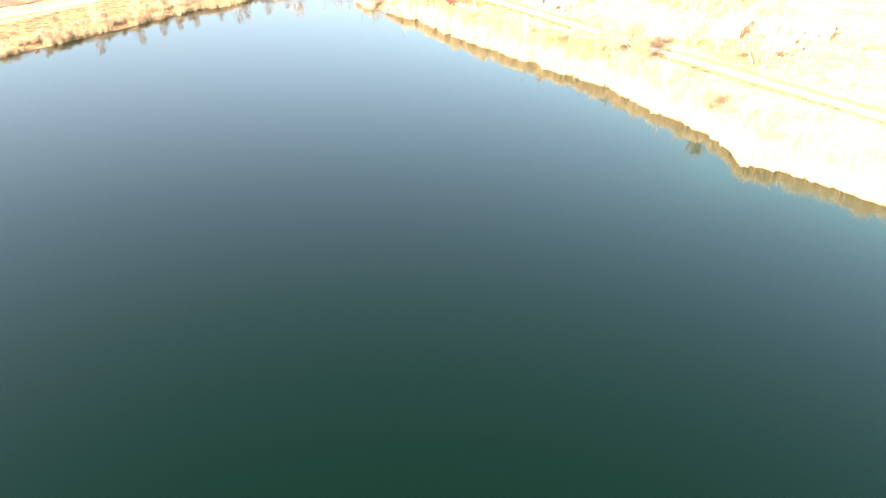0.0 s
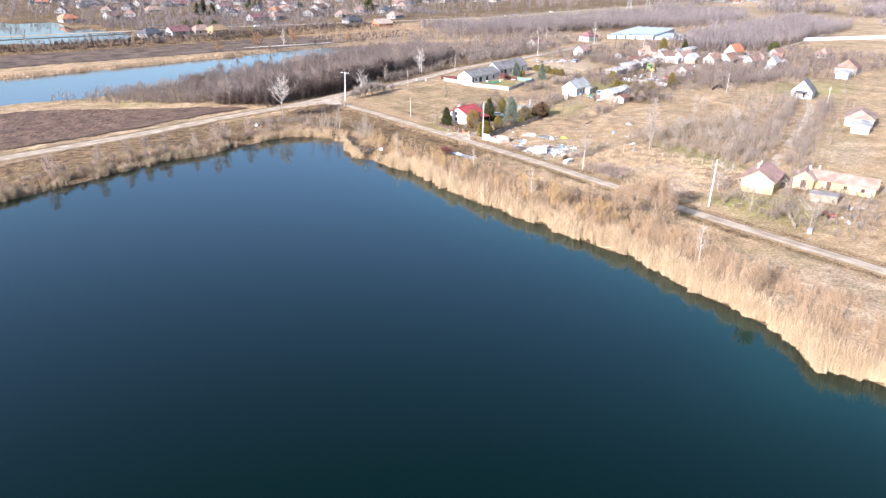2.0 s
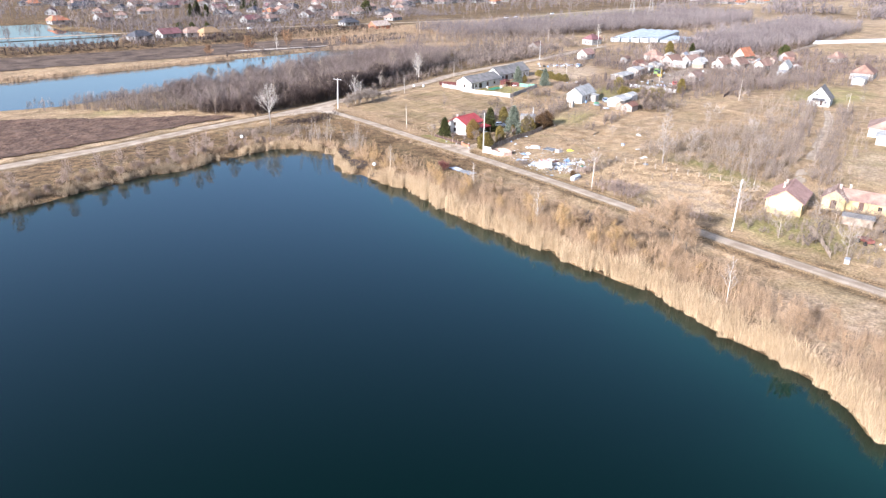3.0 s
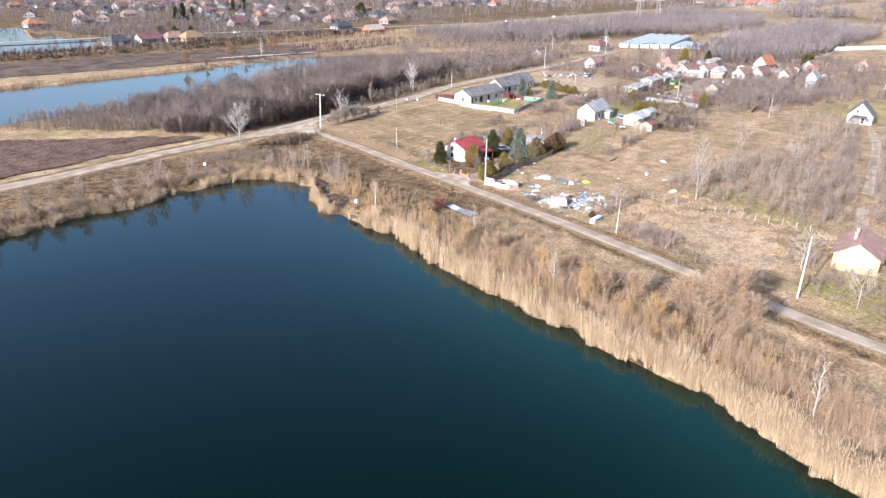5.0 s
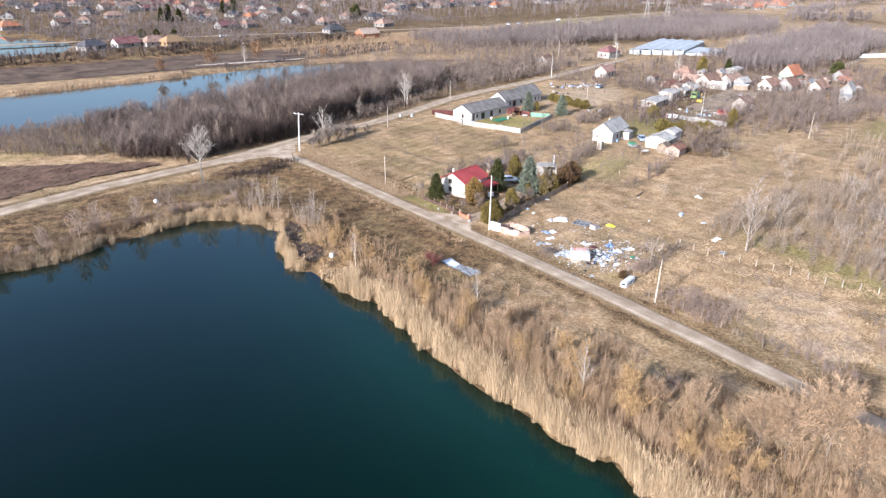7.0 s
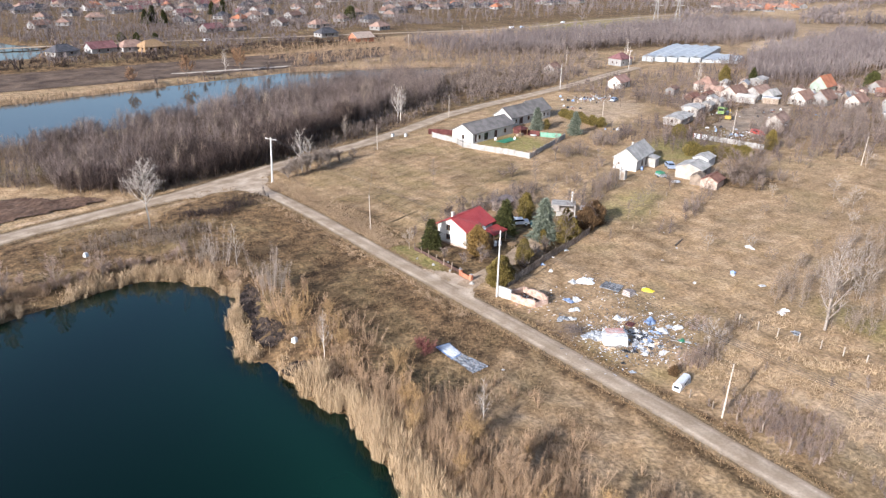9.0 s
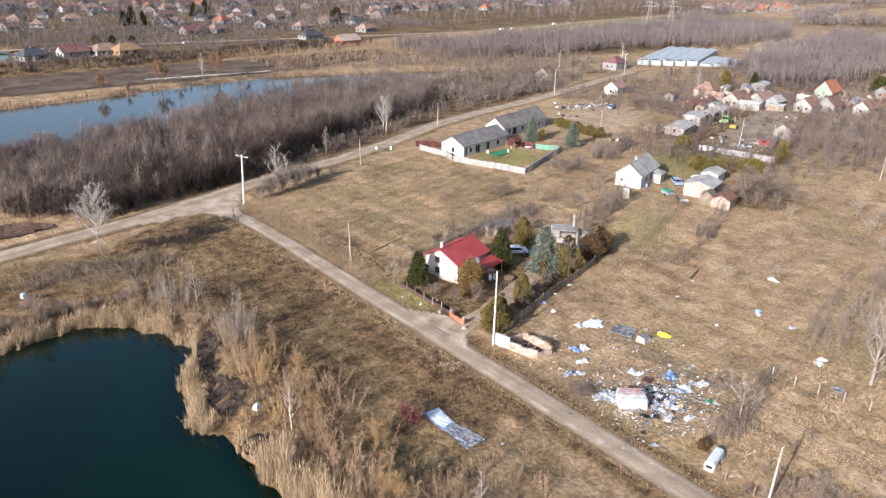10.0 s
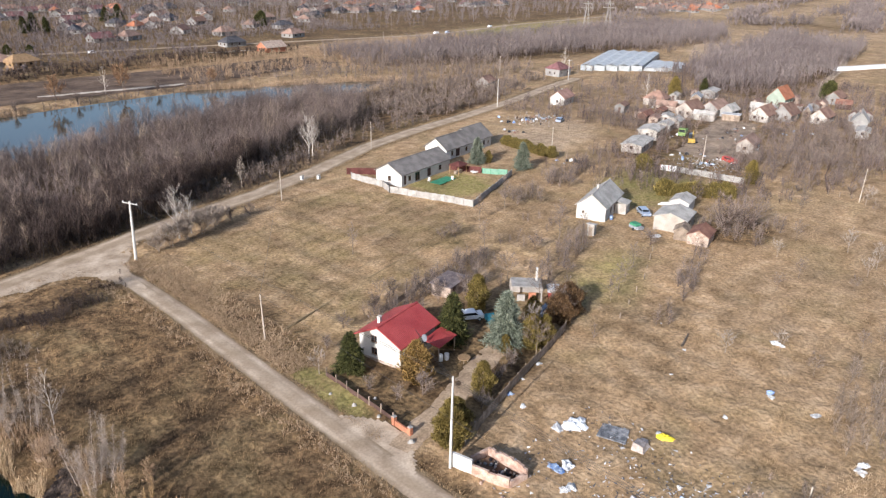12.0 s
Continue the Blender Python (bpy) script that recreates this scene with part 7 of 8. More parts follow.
p, d, g = shore_spots(26000, 62, 3.0, 21, lambda x, y, d, g: (0.55 + 0.45 * (y < 160) + 0.6 * ripple(x, y, 13, 14) - 0.05 * (d - 6) - 0.3 * (y < 88) - np.where(y > 158, 0.14 * np.maximum(d - 6, 0), 0) > g.random(len(x))) & (x < 143) & (line_distance(ROAD_B, x, y) > 7) & (blob(x, y, 120.4, 189, 3.6, 8.5) < 0.2) & (inside_distance(BURNT_A, x, y) > 0.4) & (inside_distance(BURNT_B, x, y) > 0.4) & (np.hypot((x - 120.5) / 4.5, (y - 179.3) / 2.6) > 1))
for name, mask, mat, words in (("bank_scrub", g.random(len(p)) < 0.55, TWIG_TAN, "tan bare scrub and dry weeds on the lake bank"), ("bank_weeds", g.random(len(p)) < 0.25, TWIG_OCHRE, "brown dead weeds on the lake bank")):
    q = p[mask]
    n, tw = len(q), 32
    b0 = np.stack([q[:, 0], q[:, 1], height(q[:, 0], q[:, 1])], 1)
    hh = g.uniform(1.0, 3.4, n) * np.clip(1.15 - 0.03 * d[mask], 0.5, 1) * np.where(q[:, 1] < 165, 1.15, 0.6)
    a = g.uniform(0, math.tau, (n, tw))
    r = np.abs(g.normal(0, 0.5, (n, tw)))
    o = b0[:, None] + np.stack([np.cos(a) * r * 0.5, np.sin(a) * r * 0.5, np.zeros((n, tw))], -1)
    e = b0[:, None] + np.stack([np.cos(a) * r * 1.5, np.sin(a) * r * 1.5, hh[:, None] * g.uniform(0.5, 1.1, (n, tw))], -1)
    s = Soup().blades(o.reshape(-1, 3), e.reshape(-1, 3), 0.03, g)
    m = g.random((n, tw)) < 0.8
    c = (o + (e - o) * 0.55)[m]
    s.blades(c, c + (e - o)[m] * 0.3 + g.normal(0, 0.24, (len(c), 3)), 0.026, g)
    stuff(name, s, mat, words, "scrub")


g = np.random.default_rng(63)
k = g.integers(7, 16, 16000)
a, b = np.array(POND, float), np.roll(np.array(POND, float), -1, 0)
p = a[k] + (b - a)[k] * g.random((16000, 1)) + g.normal(0, 2.2, (16000, 2)) + [0, 1.5]
p = p[(inside_distance(POND, p[:, 0], p[:, 1]) > -0.5) & ((p[:, 0] > 238) | (p[:, 0] < 178) & (p[:, 1] > 350)) & (ripple(p[:, 0], p[:, 1], 15, 38) > -0.35 - 0.6 * g.random(len(p)))]
base = np.stack([p[:, 0], p[:, 1], np.maximum(height(p[:, 0], p[:, 1]), -1.0)], 1)
stuff("pond_reeds", Soup().blades(base, base + np.stack([g.normal(0, 0.3, len(p)), g.normal(0, 0.3, len(p)), g.uniform(0.8, 1.9, len(p))], 1), 0.15, g), TWIG_OCHRE, "pale dry reeds along the pond's far shore", "reeds")


def tufts(name, spots, seed, tall, mat, label, blades=5, w=0.06, lean=0.5):
    g = np.random.default_rng(seed)
    n = len(spots)
    b = np.stack([spots[:, 0], spots[:, 1], height(spots[:, 0], spots[:, 1]) - 0.03], 1)
    h = tall * g.uniform(0.5, 1.3, n)
    b = np.repeat(b, blades, 0) + np.concatenate([g.normal(0, 0.16, (n * blades, 2)), np.zeros((n * blades, 1))], 1)
    h = np.repeat(h, blades)
    e = b + np.stack([g.normal(0.1, lean, n * blades) * h, g.normal(0, lean, n * blades) * h, h], 1)
    return stuff(name, Soup().blades(b, e, w, g), mat, label, "grass")


GARDEN = [(155, 197.5), (155, 178), (172, 181), (188, 185.5), (190, 204), (171, 205.5)]


def grass_ok(x, y, g):
    patchy = ripple(x, y, 8, 21) + 0.6 * ripple(x, y, 3, 22)
    return (shore(x, y) > 2.5) & (road_gap(x, y) > 2.3) & (inside_distance(GARDEN, x, y) > 0) & (inside_distance(MEADOW, x, y) > 0) & (inside_distance(PLOUGHED, x, y) > 0) & (g.random(len(x)) < 0.45 + 0.5 * patchy) & (line_distance([(146.5, 182), (158, 182), (182, 190)], x, y) > 2)


tufts("dry_grass", scatter(170000, 71, (60, 262), (40, 262), lambda x, y, g: grass_ok(x, y, g) & ((x > 147) | (y < 160))), 71, 0.36, DRYGRASS, "tangled dry brown grass tufts", 3, 0.055)
tufts("bank_grass", scatter(40000, 76, (100, 147), (160, 252), lambda x, y, g: (blob(x, y, 136, 241, 14, 7, 15) < 0.35) & (shore(x, y) > 2.5) & (road_gap(x, y) > 2.3) & (g.random(len(x)) < 0.55 + 0.5 * ripple(x, y, 6, 26))), 76, 0.5, BANKGRASS, "low dry grass on dark litter between lake and track", 3, 0.03, 0.28)
g = np.random.default_rng(74)
edges = []
for line, half in ((ROAD_A, 1.95), (ROAD_B, 3.0)):
    q = np.array([p for p in line if -120 < p[0] < 340 and p[1] > 10], float)
    ln = np.linalg.norm(np.diff(q, axis=0), axis=1)
    k = g.choice(len(ln), 9000, p=ln / ln.sum())
    d = (q[k + 1] - q[k]) / ln[k][:, None]
    n = np.stack([-d[:, 1], d[:, 0]], 1) * g.choice([-1, 1], 9000)[:, None]
    edges.append(q[k] + (q[k + 1] - q[k]) * g.random((9000, 1)) + n * (half + np.abs(g.normal(0, 0.55, (9000, 1))) - 0.15))
edges = np.concatenate(edges)
edges = edges[(np.hypot(edges[:, 0] - 147, edges[:, 1] - 253) > 9) & ~((np.abs(edges[:, 0] - 151) < 2) & (np.abs(edges[:, 1] - 180.5) < 2.5))]
tufts("verge_grass", edges, 74, 0.34, DRYGRASS, "dry grass along the edges of the tracks", 3, 0.06)
tufts("verge_tussocks", scatter(11500, 75, (150.0, 157.5), (201, 250), lambda x, y, g: (road_gap(x, y) > 2.1) & (g.random(len(x)) < np.interp(road_gap(x, y), [2.2, 4.6, 7], [1.0, 0.75, 0.2]) * (0.8 + 0.4 * ripple(x, y, 3, 25)))), 75, 0.5, VERGE, "golden-brown tussocks between track and meadow", 5, 0.06)
tufts("bank_tussocks", scatter(5200, 93, (142.0, 149.0), (172, 247), lambda x, y, g: (road_gap(x, y) > 2.1) & (road_gap(x, y) < 4.8) & (ripple(x, y, 4, 94) > -0.3)), 93, 0.42, VERGE, "golden-brown tussocks between track and bank", 4, 0.06)
tufts("meadow_grass", scatter(9000, 72, (154, 216), (200, 264), lambda x, y, g: inside_distance(MEADOW, x, y) < 1), 72, 0.16, DRYGRASS, "short mown winter grass", 4)
tufts("pale_grass", scatter(8500, 73, (154, 186), (106, 146), lambda x, y, g: (ripple(x, y, 7, 23) + 0.5 * ripple(x, y, 3, 24) > -0.1) & (x > 157)), 73, 0.45, STRAW, "flattened pale tussock grass on the fallow plot")


# ---- fences, walls and yard things ----
def fence(name, line, tall, gap, post_mat, label, board=None, board_mat=None, rails=0, post=0.10, category="fence", thin=0.04, jitter=0.0):
    """Posts along a line, with boards or panels between them, or with rails."""
    h = empty(name, line[0][0], line[0][1], 0, 0, label, category)
    r = random.Random(len(line) + int(line[0][0]))
    x0, y0 = line[0]
    for (ax, ay), (bx, by) in zip(line, line[1:]):
        n = max(1, round(math.hypot(bx - ax, by - ay) / gap))
        turn = math.degrees(math.atan2(by - ay, bx - ax))
        for k in range(n + 1):
            x, y = ax + (bx - ax) * k / n, ay + (by - ay) * k / n
            z = float(height(x, y))
            j = 1 + r.uniform(-jitter, jitter)
            lean = r.uniform(-jitter, jitter) * 0.6
            part("post", Soup().hexa([(x - x0 + sx * post / 2 + lean * top, y - y0 + sy * post / 2, z - 0.2 + top * (tall * j + 0.2)) for top in (0, 1) for sx, sy in ((-1, -1), (1, -1), (1, 1), (-1, 1))]), post_mat, h)
            if k < n and board:
                mx, my = ax + (bx - ax) * (k + 0.5) / n, ay + (by - ay) * (k + 0.5) / n
                part("panel", Soup().box(mx - x0, my - y0, float(height(mx, my)) - 0.05, math.hypot(bx - ax, by - ay) / n - post, thin, board * (1 + r.uniform(-jitter, jitter) * 0.4), turn), board_mat, h)
        for q in range(rails):
            z = tall * (0.45 + 0.4 * q)
            part("wire", Soup().tube((ax - x0, ay - y0, z), (bx - x0, by - y0, z), 0.012, 0.012, 4), IRON, h)
    return h


fence("garden_fence", [(154.6, 197.6), (154.4, 184.6)], 1.25, 2.1, WOOD, "low dark board fence on pale wooden posts by the track", 0.7, WOOD_DARK, post=0.13, jitter=0.1)
fence("side_fence", [(157.4, 176.2), (166.0, 178.9), (175.5, 181.5), (186.0, 184.2)], 1.5, 2.2, WOOD, "grey weathered board fence along the dump side", 1.35, WOOD, jitter=0.12)
fence("back_fence", [(170.0, 205.8), (181, 208.5), (189, 209.0)], 1.4, 2.4, WOOD, "grey weathered fence behind the garden", 1.0, WOOD, jitter=0.15)
fence("plot_fence", [(175.8, 147.2), (176.5, 141.8), (180.2, 125.6), (184.4, 113.6)], 1.35, 2.8, POLE_WOOD, "row of weathered pale posts with slack wires", rails=2, post=0.12, jitter=0.08)
fence("plot_fence", [(160.0, 143.6), (166.0, 145.6), (175.8, 147.2)], 0.9, 3.2, WOOD_DARK, "row of short leaning dark posts on the plot boundary", post=0.1, jitter=0.25)
fence("plot_fence", [(153.6, 140.5), (153.9, 131.5), (153.2, 118.5)], 1.2, 3.0, WOOD, "leaning wooden posts along the gravel track", post=0.12, jitter=0.2)
fence("boundary_wall", [(209.8, 264.2), (211.0, 254.0), (209.4, 249.8), (216.2, 230.7)], 1.65, 2.3, CONCRETE, "pale concrete panel wall round the long garden", 1.55, CONCRETE, post=0.2, category="wall", thin=0.09)
fence("boundary_wall", [(216.2, 230.7), (227.5, 235.2), (240.3, 240.6)], 1.5, 2.3, CONCRETE, "shaded concrete panel wall on the garden side", 1.4, CONCRETE, post=0.2, category="wall", thin=0.09)
fence("board_fence", [(232.6, 254.4), (236.2, 246.9)], 1.7, 1.9, WOOD_RED, "dark red-brown board fence between the twin gardens", 1.6, WOOD_RED)
fence("board_fence", [(211.0, 267.6), (216.5, 263.4)], 1.7, 1.9, WOOD_RED, "dark red-brown board fence by the road", 1.6, WOOD_RED)
fence("green_fence", [(236.4, 246.6), (239.6, 241.4)], 1.5, 2.0, FOIL_GREEN, "pale green sheet fence at the garden's end", 1.4, surface("pale_green_sheet", (0.12, 0.23, 0.165), (0.17, 0.29, 0.215), 1, 6, 0.6, 0.1))
fence("yard_wall", [(273.2, 214.8), (275.8, 199.0)], 1.6, 2.4, CONCRETE, "grey concrete panel wall before the cluttered yard", 1.5, CONCRETE, post=0.2, category="wall", thin=0.09)
fence("yard_gate", [(271.6, 218.4), (273.2, 214.8)], 1.6, 2.0, PAINT_RED, "white gate panels with red feet", 1.5, FRAME_WHITE, category="gate")
fence("lane_fence", [(281.9, 182.0), (284.4, 168.0)], 1.1, 2.4, WOOD, "low pale rail fence in rough grass", rails=2, jitter=0.1)
fence("lane_fence", [(281.9, 182.0), (296.0, 187.5), (312.0, 191.5)], 1.2, 2.4, WOOD_DARK, "dark garden fence towards the barn", 1.0, WOOD_DARK, jitter=0.1)
fence("pasture_fence", [(243, 219.5), (262, 226.5)], 1.2, 2.6, WOOD, "thin wooden posts behind the white house", rails=1, jitter=0.15)
fence("pasture_fence", [(195.0, 181.0), (210, 186.0), (222, 191.5)], 1.0, 4.6, WOOD, "short leaning posts along the old plot line", post=0.12, jitter=0.2)

# the brick gate beside the drive
h = empty("garden_gate", 154.2, 184.2, 0, -90, "orange-red brick gate wall at the drive's mouth", "gate")
for u in (0, 2.7):
    p = part("pillar", Soup().box(u, 0, -0.1, 0.42, 0.42, 1.25), BRICK_RED, h)
    part("cap", Soup().box(u, 0, 1.15, 0.52, 0.52, 0.10, 0, 0.6), CONCRETE, p)
part("infill", Soup().box(1.35, 0, -0.1, 2.25, 0.22, 0.8), BRICK_RED, h)


def lump(seed, sx, sy, sz, rough=0.25, rings=7, sides=11):
    """A rounded, creased heap with a flat base: bags, stones, covered things."""
    g = np.random.default_rng(seed)
    ph = g.uniform(0, math.tau, 6)
    v, f = [], []
    for i in range(rings + 1):
        t = i / rings
        z, r = math.sin(t * math.pi / 2), math.cos(t * math.pi / 2)
        for k in range(sides):
            a = math.tau * k / sides
            q = 1 + rough * (0.5 * math.sin(2 * a + ph[0] + 3 * t) + 0.4 * math.sin(3 * a + ph[1]) + 0.4 * g.normal())
            v.append((math.cos(a) * r * sx / 2 * q, math.sin(a) * r * sy / 2 * q, max(0, z * sz * (1 + rough * 0.5 * g.normal()))))
    for i in range(rings):
        for k in range(sides):
            a, b = i * sides + k, i * sides + (k + 1) % sides
            f.append((a, b, b + sides, a + sides))
    return Soup().add(v, f)


# broken walls of a fallen shed beside the tall pole
RUIN = surface("bare_brick_and_plaster", (0.28, 0.175, 0.128), (0.46, 0.345, 0.275), 1.2, 9, 0.95, 0.5)
h = empty("ruined_wall", 154.0, 174.4, 0, 0, "roofless brick shed ruin with broken walls and rubble", "ruin")
g = random.Random(5)
for (ax, ay), (bx, by), tall, mat in (((0.0, 0.4), (0.55, -1.9), 1.75, PLASTER), ((0.55, -1.9), (1.7, -5.9), 1.05, RUIN), ((1.7, -5.9), (4.0, -6.2), 0.95, RUIN), ((4.0, -6.2), (4.0, -1.0), 1.35, RUIN), ((4.0, -1.0), (1.6, -0.7), 0.8, RUIN)):
    n = max(3, int(math.hypot(bx - ax, by - ay) / 0.45))
    turn = math.degrees(math.atan2(by - ay, bx - ax))
    s, step = Soup(), math.hypot(bx - ax, by - ay) / n
    lost = g.uniform(0.9, 1.1)
    for k in range(n):
        q = (k + 0.5) / n
        lost = min(1.12, max(0.55, lost + g.uniform(-0.16, 0.16))) if mat is not PLASTER else 1.0
        s.box(ax + (bx - ax) * q, ay + (by - ay) * q, -0.1, step, 0.3 + 0.001 * (k % 2), tall * lost + 0.1, turn)
    part("wall", s, mat, h)
part("floor", Soup().hexa([(0.9, -1.9, -0.05), (2.0, -5.7, -0.05), (3.8, -5.9, -0.05), (3.8, -1.2, -0.05), (0.9, -1.9, 0.12), (2.0, -5.7, 0.16), (3.8, -5.9, 0.14), (3.8, -1.2, 0.18)]), SOIL, h, "dark rubble floor")
for k in range(46):
    x, y = g.uniform(1.4, 3.7), g.uniform(-5.6, -1.2)
    part("rubble", Soup().box(x, y, 0.05, g.uniform(0.2, 0.6), g.uniform(0.15, 0.4), g.uniform(0.12, 0.4), g.uniform(0, 90), 0.7), g.choice((BRICK, CONCRETE, FOIL_BLACK, FOIL_BLACK, FOIL_GREY, WOOD_DARK)), h)
for k in range(14):
    x, y = g.uniform(-0.4, 5.0), g.uniform(-7.2, -0.2)
    part("rubble", Soup().box(x, y, -0.08, g.uniform(0.2, 0.4), g.uniform(0.15, 0.3), g.uniform(0.15, 0.3), g.uniform(0, 90), 0.8), g.choice((BRICK, RUIN)), h)

# the dump: one heap round a white lean-to, and bags thrown about it
BAGS = [lump(k, 1.0, 0.8, 0.5, 0.55, 5, 9).mesh("bag", FOIL_WHITE) for k in range(4)]


def bag(x, y, size, mat, turn, words, flat=1.0, k=0, z=0.0):
    ob = new("rubbish_bag", BAGS[k % 4])
    ob.material_slots[0].link = "OBJECT"
    ob.material_slots[0].material = mat
    ob.matrix_basis = pose(x, y, float(height(x, y)) - 0.05 + z, 0, 0, turn) @ Matrix.Diagonal((size, size, size * flat, 1))
    return tagged(ob, words, "rubbish", "dumped rubbish")


WORDS = {"bright_white_plastic": "heap of bright white plastic sheet in dry grass", "white_plastic": "crumpled white plastic rubbish in dry grass", "blue_plastic": "crumpled blue plastic rubbish in dry grass", "black_plastic": "split black rubbish bag in dry grass", "grey_plastic": "grey crumpled rubbish in dry grass", "cardboard": "soggy brown cardboard in dry grass"}
g = random.Random(21)
DUMP_A = [
    (168.4, 170.4, 2.4, FOIL_BRIGHT),
    (167.0, 171.3, 1.6, FOIL_WHITE),
    (169.6, 169.8, 2.0, FOIL_BRIGHT),
    (161.5, 167.0, 1.7, FOIL_BLUE),
    (162.6, 166.6, 1.6, FOIL_WHITE),
    (160.1, 164.3, 1.5, FOIL_WHITE),
    (156.3, 163.4, 1.7, FOIL_GREY),
    (157.4, 162.8, 1.4, FOIL_WHITE),
    (159.4, 164.6, 1.2, FOIL_WHITE),
    (162.9, 158.9, 1.7, FOIL_WHITE),
    (163.2, 158.0, 1.2, FOIL_WHITE),
    (161.6, 159.4, 1.0, CARDBOARD),
    (165.4, 154.9, 1.6, FOIL_BLUE),
    (166.3, 155.6, 1.5, FOIL_BLUE),
    (164.8, 152.3, 1.6, FOIL_WHITE),
    (167.3, 151.6, 1.6, FOIL_WHITE),
    (166.6, 152.6, 1.2, FOIL_GREY),
    (164.7, 149.2, 1.1, FOIL_GREEN),
    (165.0, 148.4, 0.9, FOIL_WHITE),
    (159.8, 148.7, 1.4, FOIL_WHITE),
    (168.0, 156.8, 0.7, FOIL_WHITE),
    (170.6, 155.0, 0.7, FOIL_WHITE),
]
DUMP_B = [
    (203.9, 161.8, 1.7, FOIL_WHITE),
    (191.4, 157.5, 1.2, FOIL_BLUE),
    (190.6, 157.0, 0.9, FOIL_WHITE),
    (182.7, 159.1, 0.9, FOIL_WHITE),
    (191.0, 152.0, 1.2, FOIL_WHITE),
    (185.1, 145.2, 1.3, FOIL_WHITE),
    (179.5, 140.6, 1.6, FOIL_GREY),
    (183.7, 144.9, 1.4, FOIL_WHITE),
    (174.4, 162.6, 1.0, FOIL_WHITE),
    (168.3, 179.2, 0.9, FOIL_BLUE),
    (167.5, 176.6, 0.8, FOIL_WHITE),
    (171.8, 180.2, 0.8, FOIL_WHITE),
    (176.4, 181.2, 0.9, FOIL_WHITE),
    (193.6, 170.0, 0.7, FOIL_WHITE),
    (186.5, 168.0, 0.5, FOIL_WHITE),
    (139.8, 158.4, 0.5, FOIL_WHITE),
    (140.6, 157.9, 0.35, FOIL_WHITE),
    (198, 176, 0.5, FOIL_WHITE),
]
spots = DUMP_A + DUMP_B
for k in range(125):
    a, q = g.uniform(0, math.tau), abs(g.gauss(0, 0.5))
    u, w = math.cos(a) * q * 6.2, math.sin(a) * q * 3.0
    spots.append((160.0 + u * 0.94 - w * 0.34, 152.2 + u * 0.34 + w * 0.94, g.uniform(0.3, 1.15), g.choice((FOIL_WHITE, FOIL_WHITE, FOIL_WHITE, FOIL_GREY, FOIL_GREY, FOIL_GREY, FOIL_BLUE, FOIL_BLACK, FOIL_BLACK, FOIL_BLACK, CARDBOARD))))
for k in range(26):
    spots.append((g.uniform(154.5, 172), g.uniform(147.5, 169), g.uniform(0.25, 0.6), g.choice((FOIL_WHITE, FOIL_WHITE, FOIL_GREY, CARDBOARD, FOIL_BLUE))))
for k, (x, y, size, mat) in enumerate(spots):
    bag(x, y, size, mat, g.uniform(0, 360), WORDS.get(mat.name, "crumpled green plastic rubbish in dry grass"), g.uniform(0.35, 0.7), k)

h = empty("rubbish_hut", 156.9, 154.6, 0, -35, "white sheet-covered junk block with a striped mattress on top", "rubbish")
part("block", Soup().hexa([(-1.7, -1.2, -0.1), (1.6, -1.25, -0.1), (1.75, 1.1, -0.1), (-1.6, 1.2, -0.1), (-1.5, -1.0, 1.5), (1.5, -1.1, 1.35), (1.6, 1.0, 1.5), (-1.4, 1.1, 1.65)]), FOIL_WHITE, h)
m = part("mattress", lump(93, 3.5, 1.9, 0.3, 0.05, 5, 14), FOIL_WHITE, h)
m.location = (0, 0.25, 1.42)
s = Soup()
for k in range(4):
    s.box(0, -0.6 + k * 0.38, 0.2 + 0.05 * (k in (1, 2)), 2.5, 0.06, 0.1)
part("stripe", s, surface("faded_red", (0.27, 0.13, 0.11), (0.36, 0.20, 0.175), 1.5, 8, 0.8, 0.1), m, "faded red stripes")
part("sheet", lump(91, 3.4, 2.2, 0.9, 0.3), FOIL_GREY, h).location = (-2.0, 1.4, -0.05)
for k in range(6):
    part("plank", Soup().box(-2.3 + 0.4 * k, -1.6, -0.05, 0.18, 1.8, 0.1 + 0.06 * k, 20 * k), g.choice((WOOD, CARDBOARD, PLASTER_OLD)), h)

s = Soup()
gg = np.random.default_rng(9)
n = 1500
q = np.stack([gg.normal(160.5, 4.2, n), gg.normal(153.5, 3.2, n)], 1)
q = np.concatenate([q, np.stack([gg.uniform(154.5, 174, 500), gg.uniform(147, 172, 500)], 1), np.stack([gg.normal(286, 4, 700), gg.normal(213, 4, 700)], 1), np.stack([gg.normal(298, 5, 900), gg.normal(279, 4, 900)], 1)])
b = np.stack([q[:, 0], q[:, 1], height(q[:, 0], q[:, 1]) + 0.02 + 0.25 * gg.random(len(q)) ** 3], 1)
s.blades(b, b + np.stack([gg.normal(0, 0.22, len(q)), gg.normal(0, 0.22, len(q)), gg.uniform(-0.02, 0.16, len(q))], 1), 0.22, gg)
stuff("litter", s, surface("litter", (0.07, 0.07, 0.075), (0.55, 0.55, 0.55), 0.5, 3, 0.6, 0, island=1.6), "small white and dark litter strewn over grass", "rubbish")

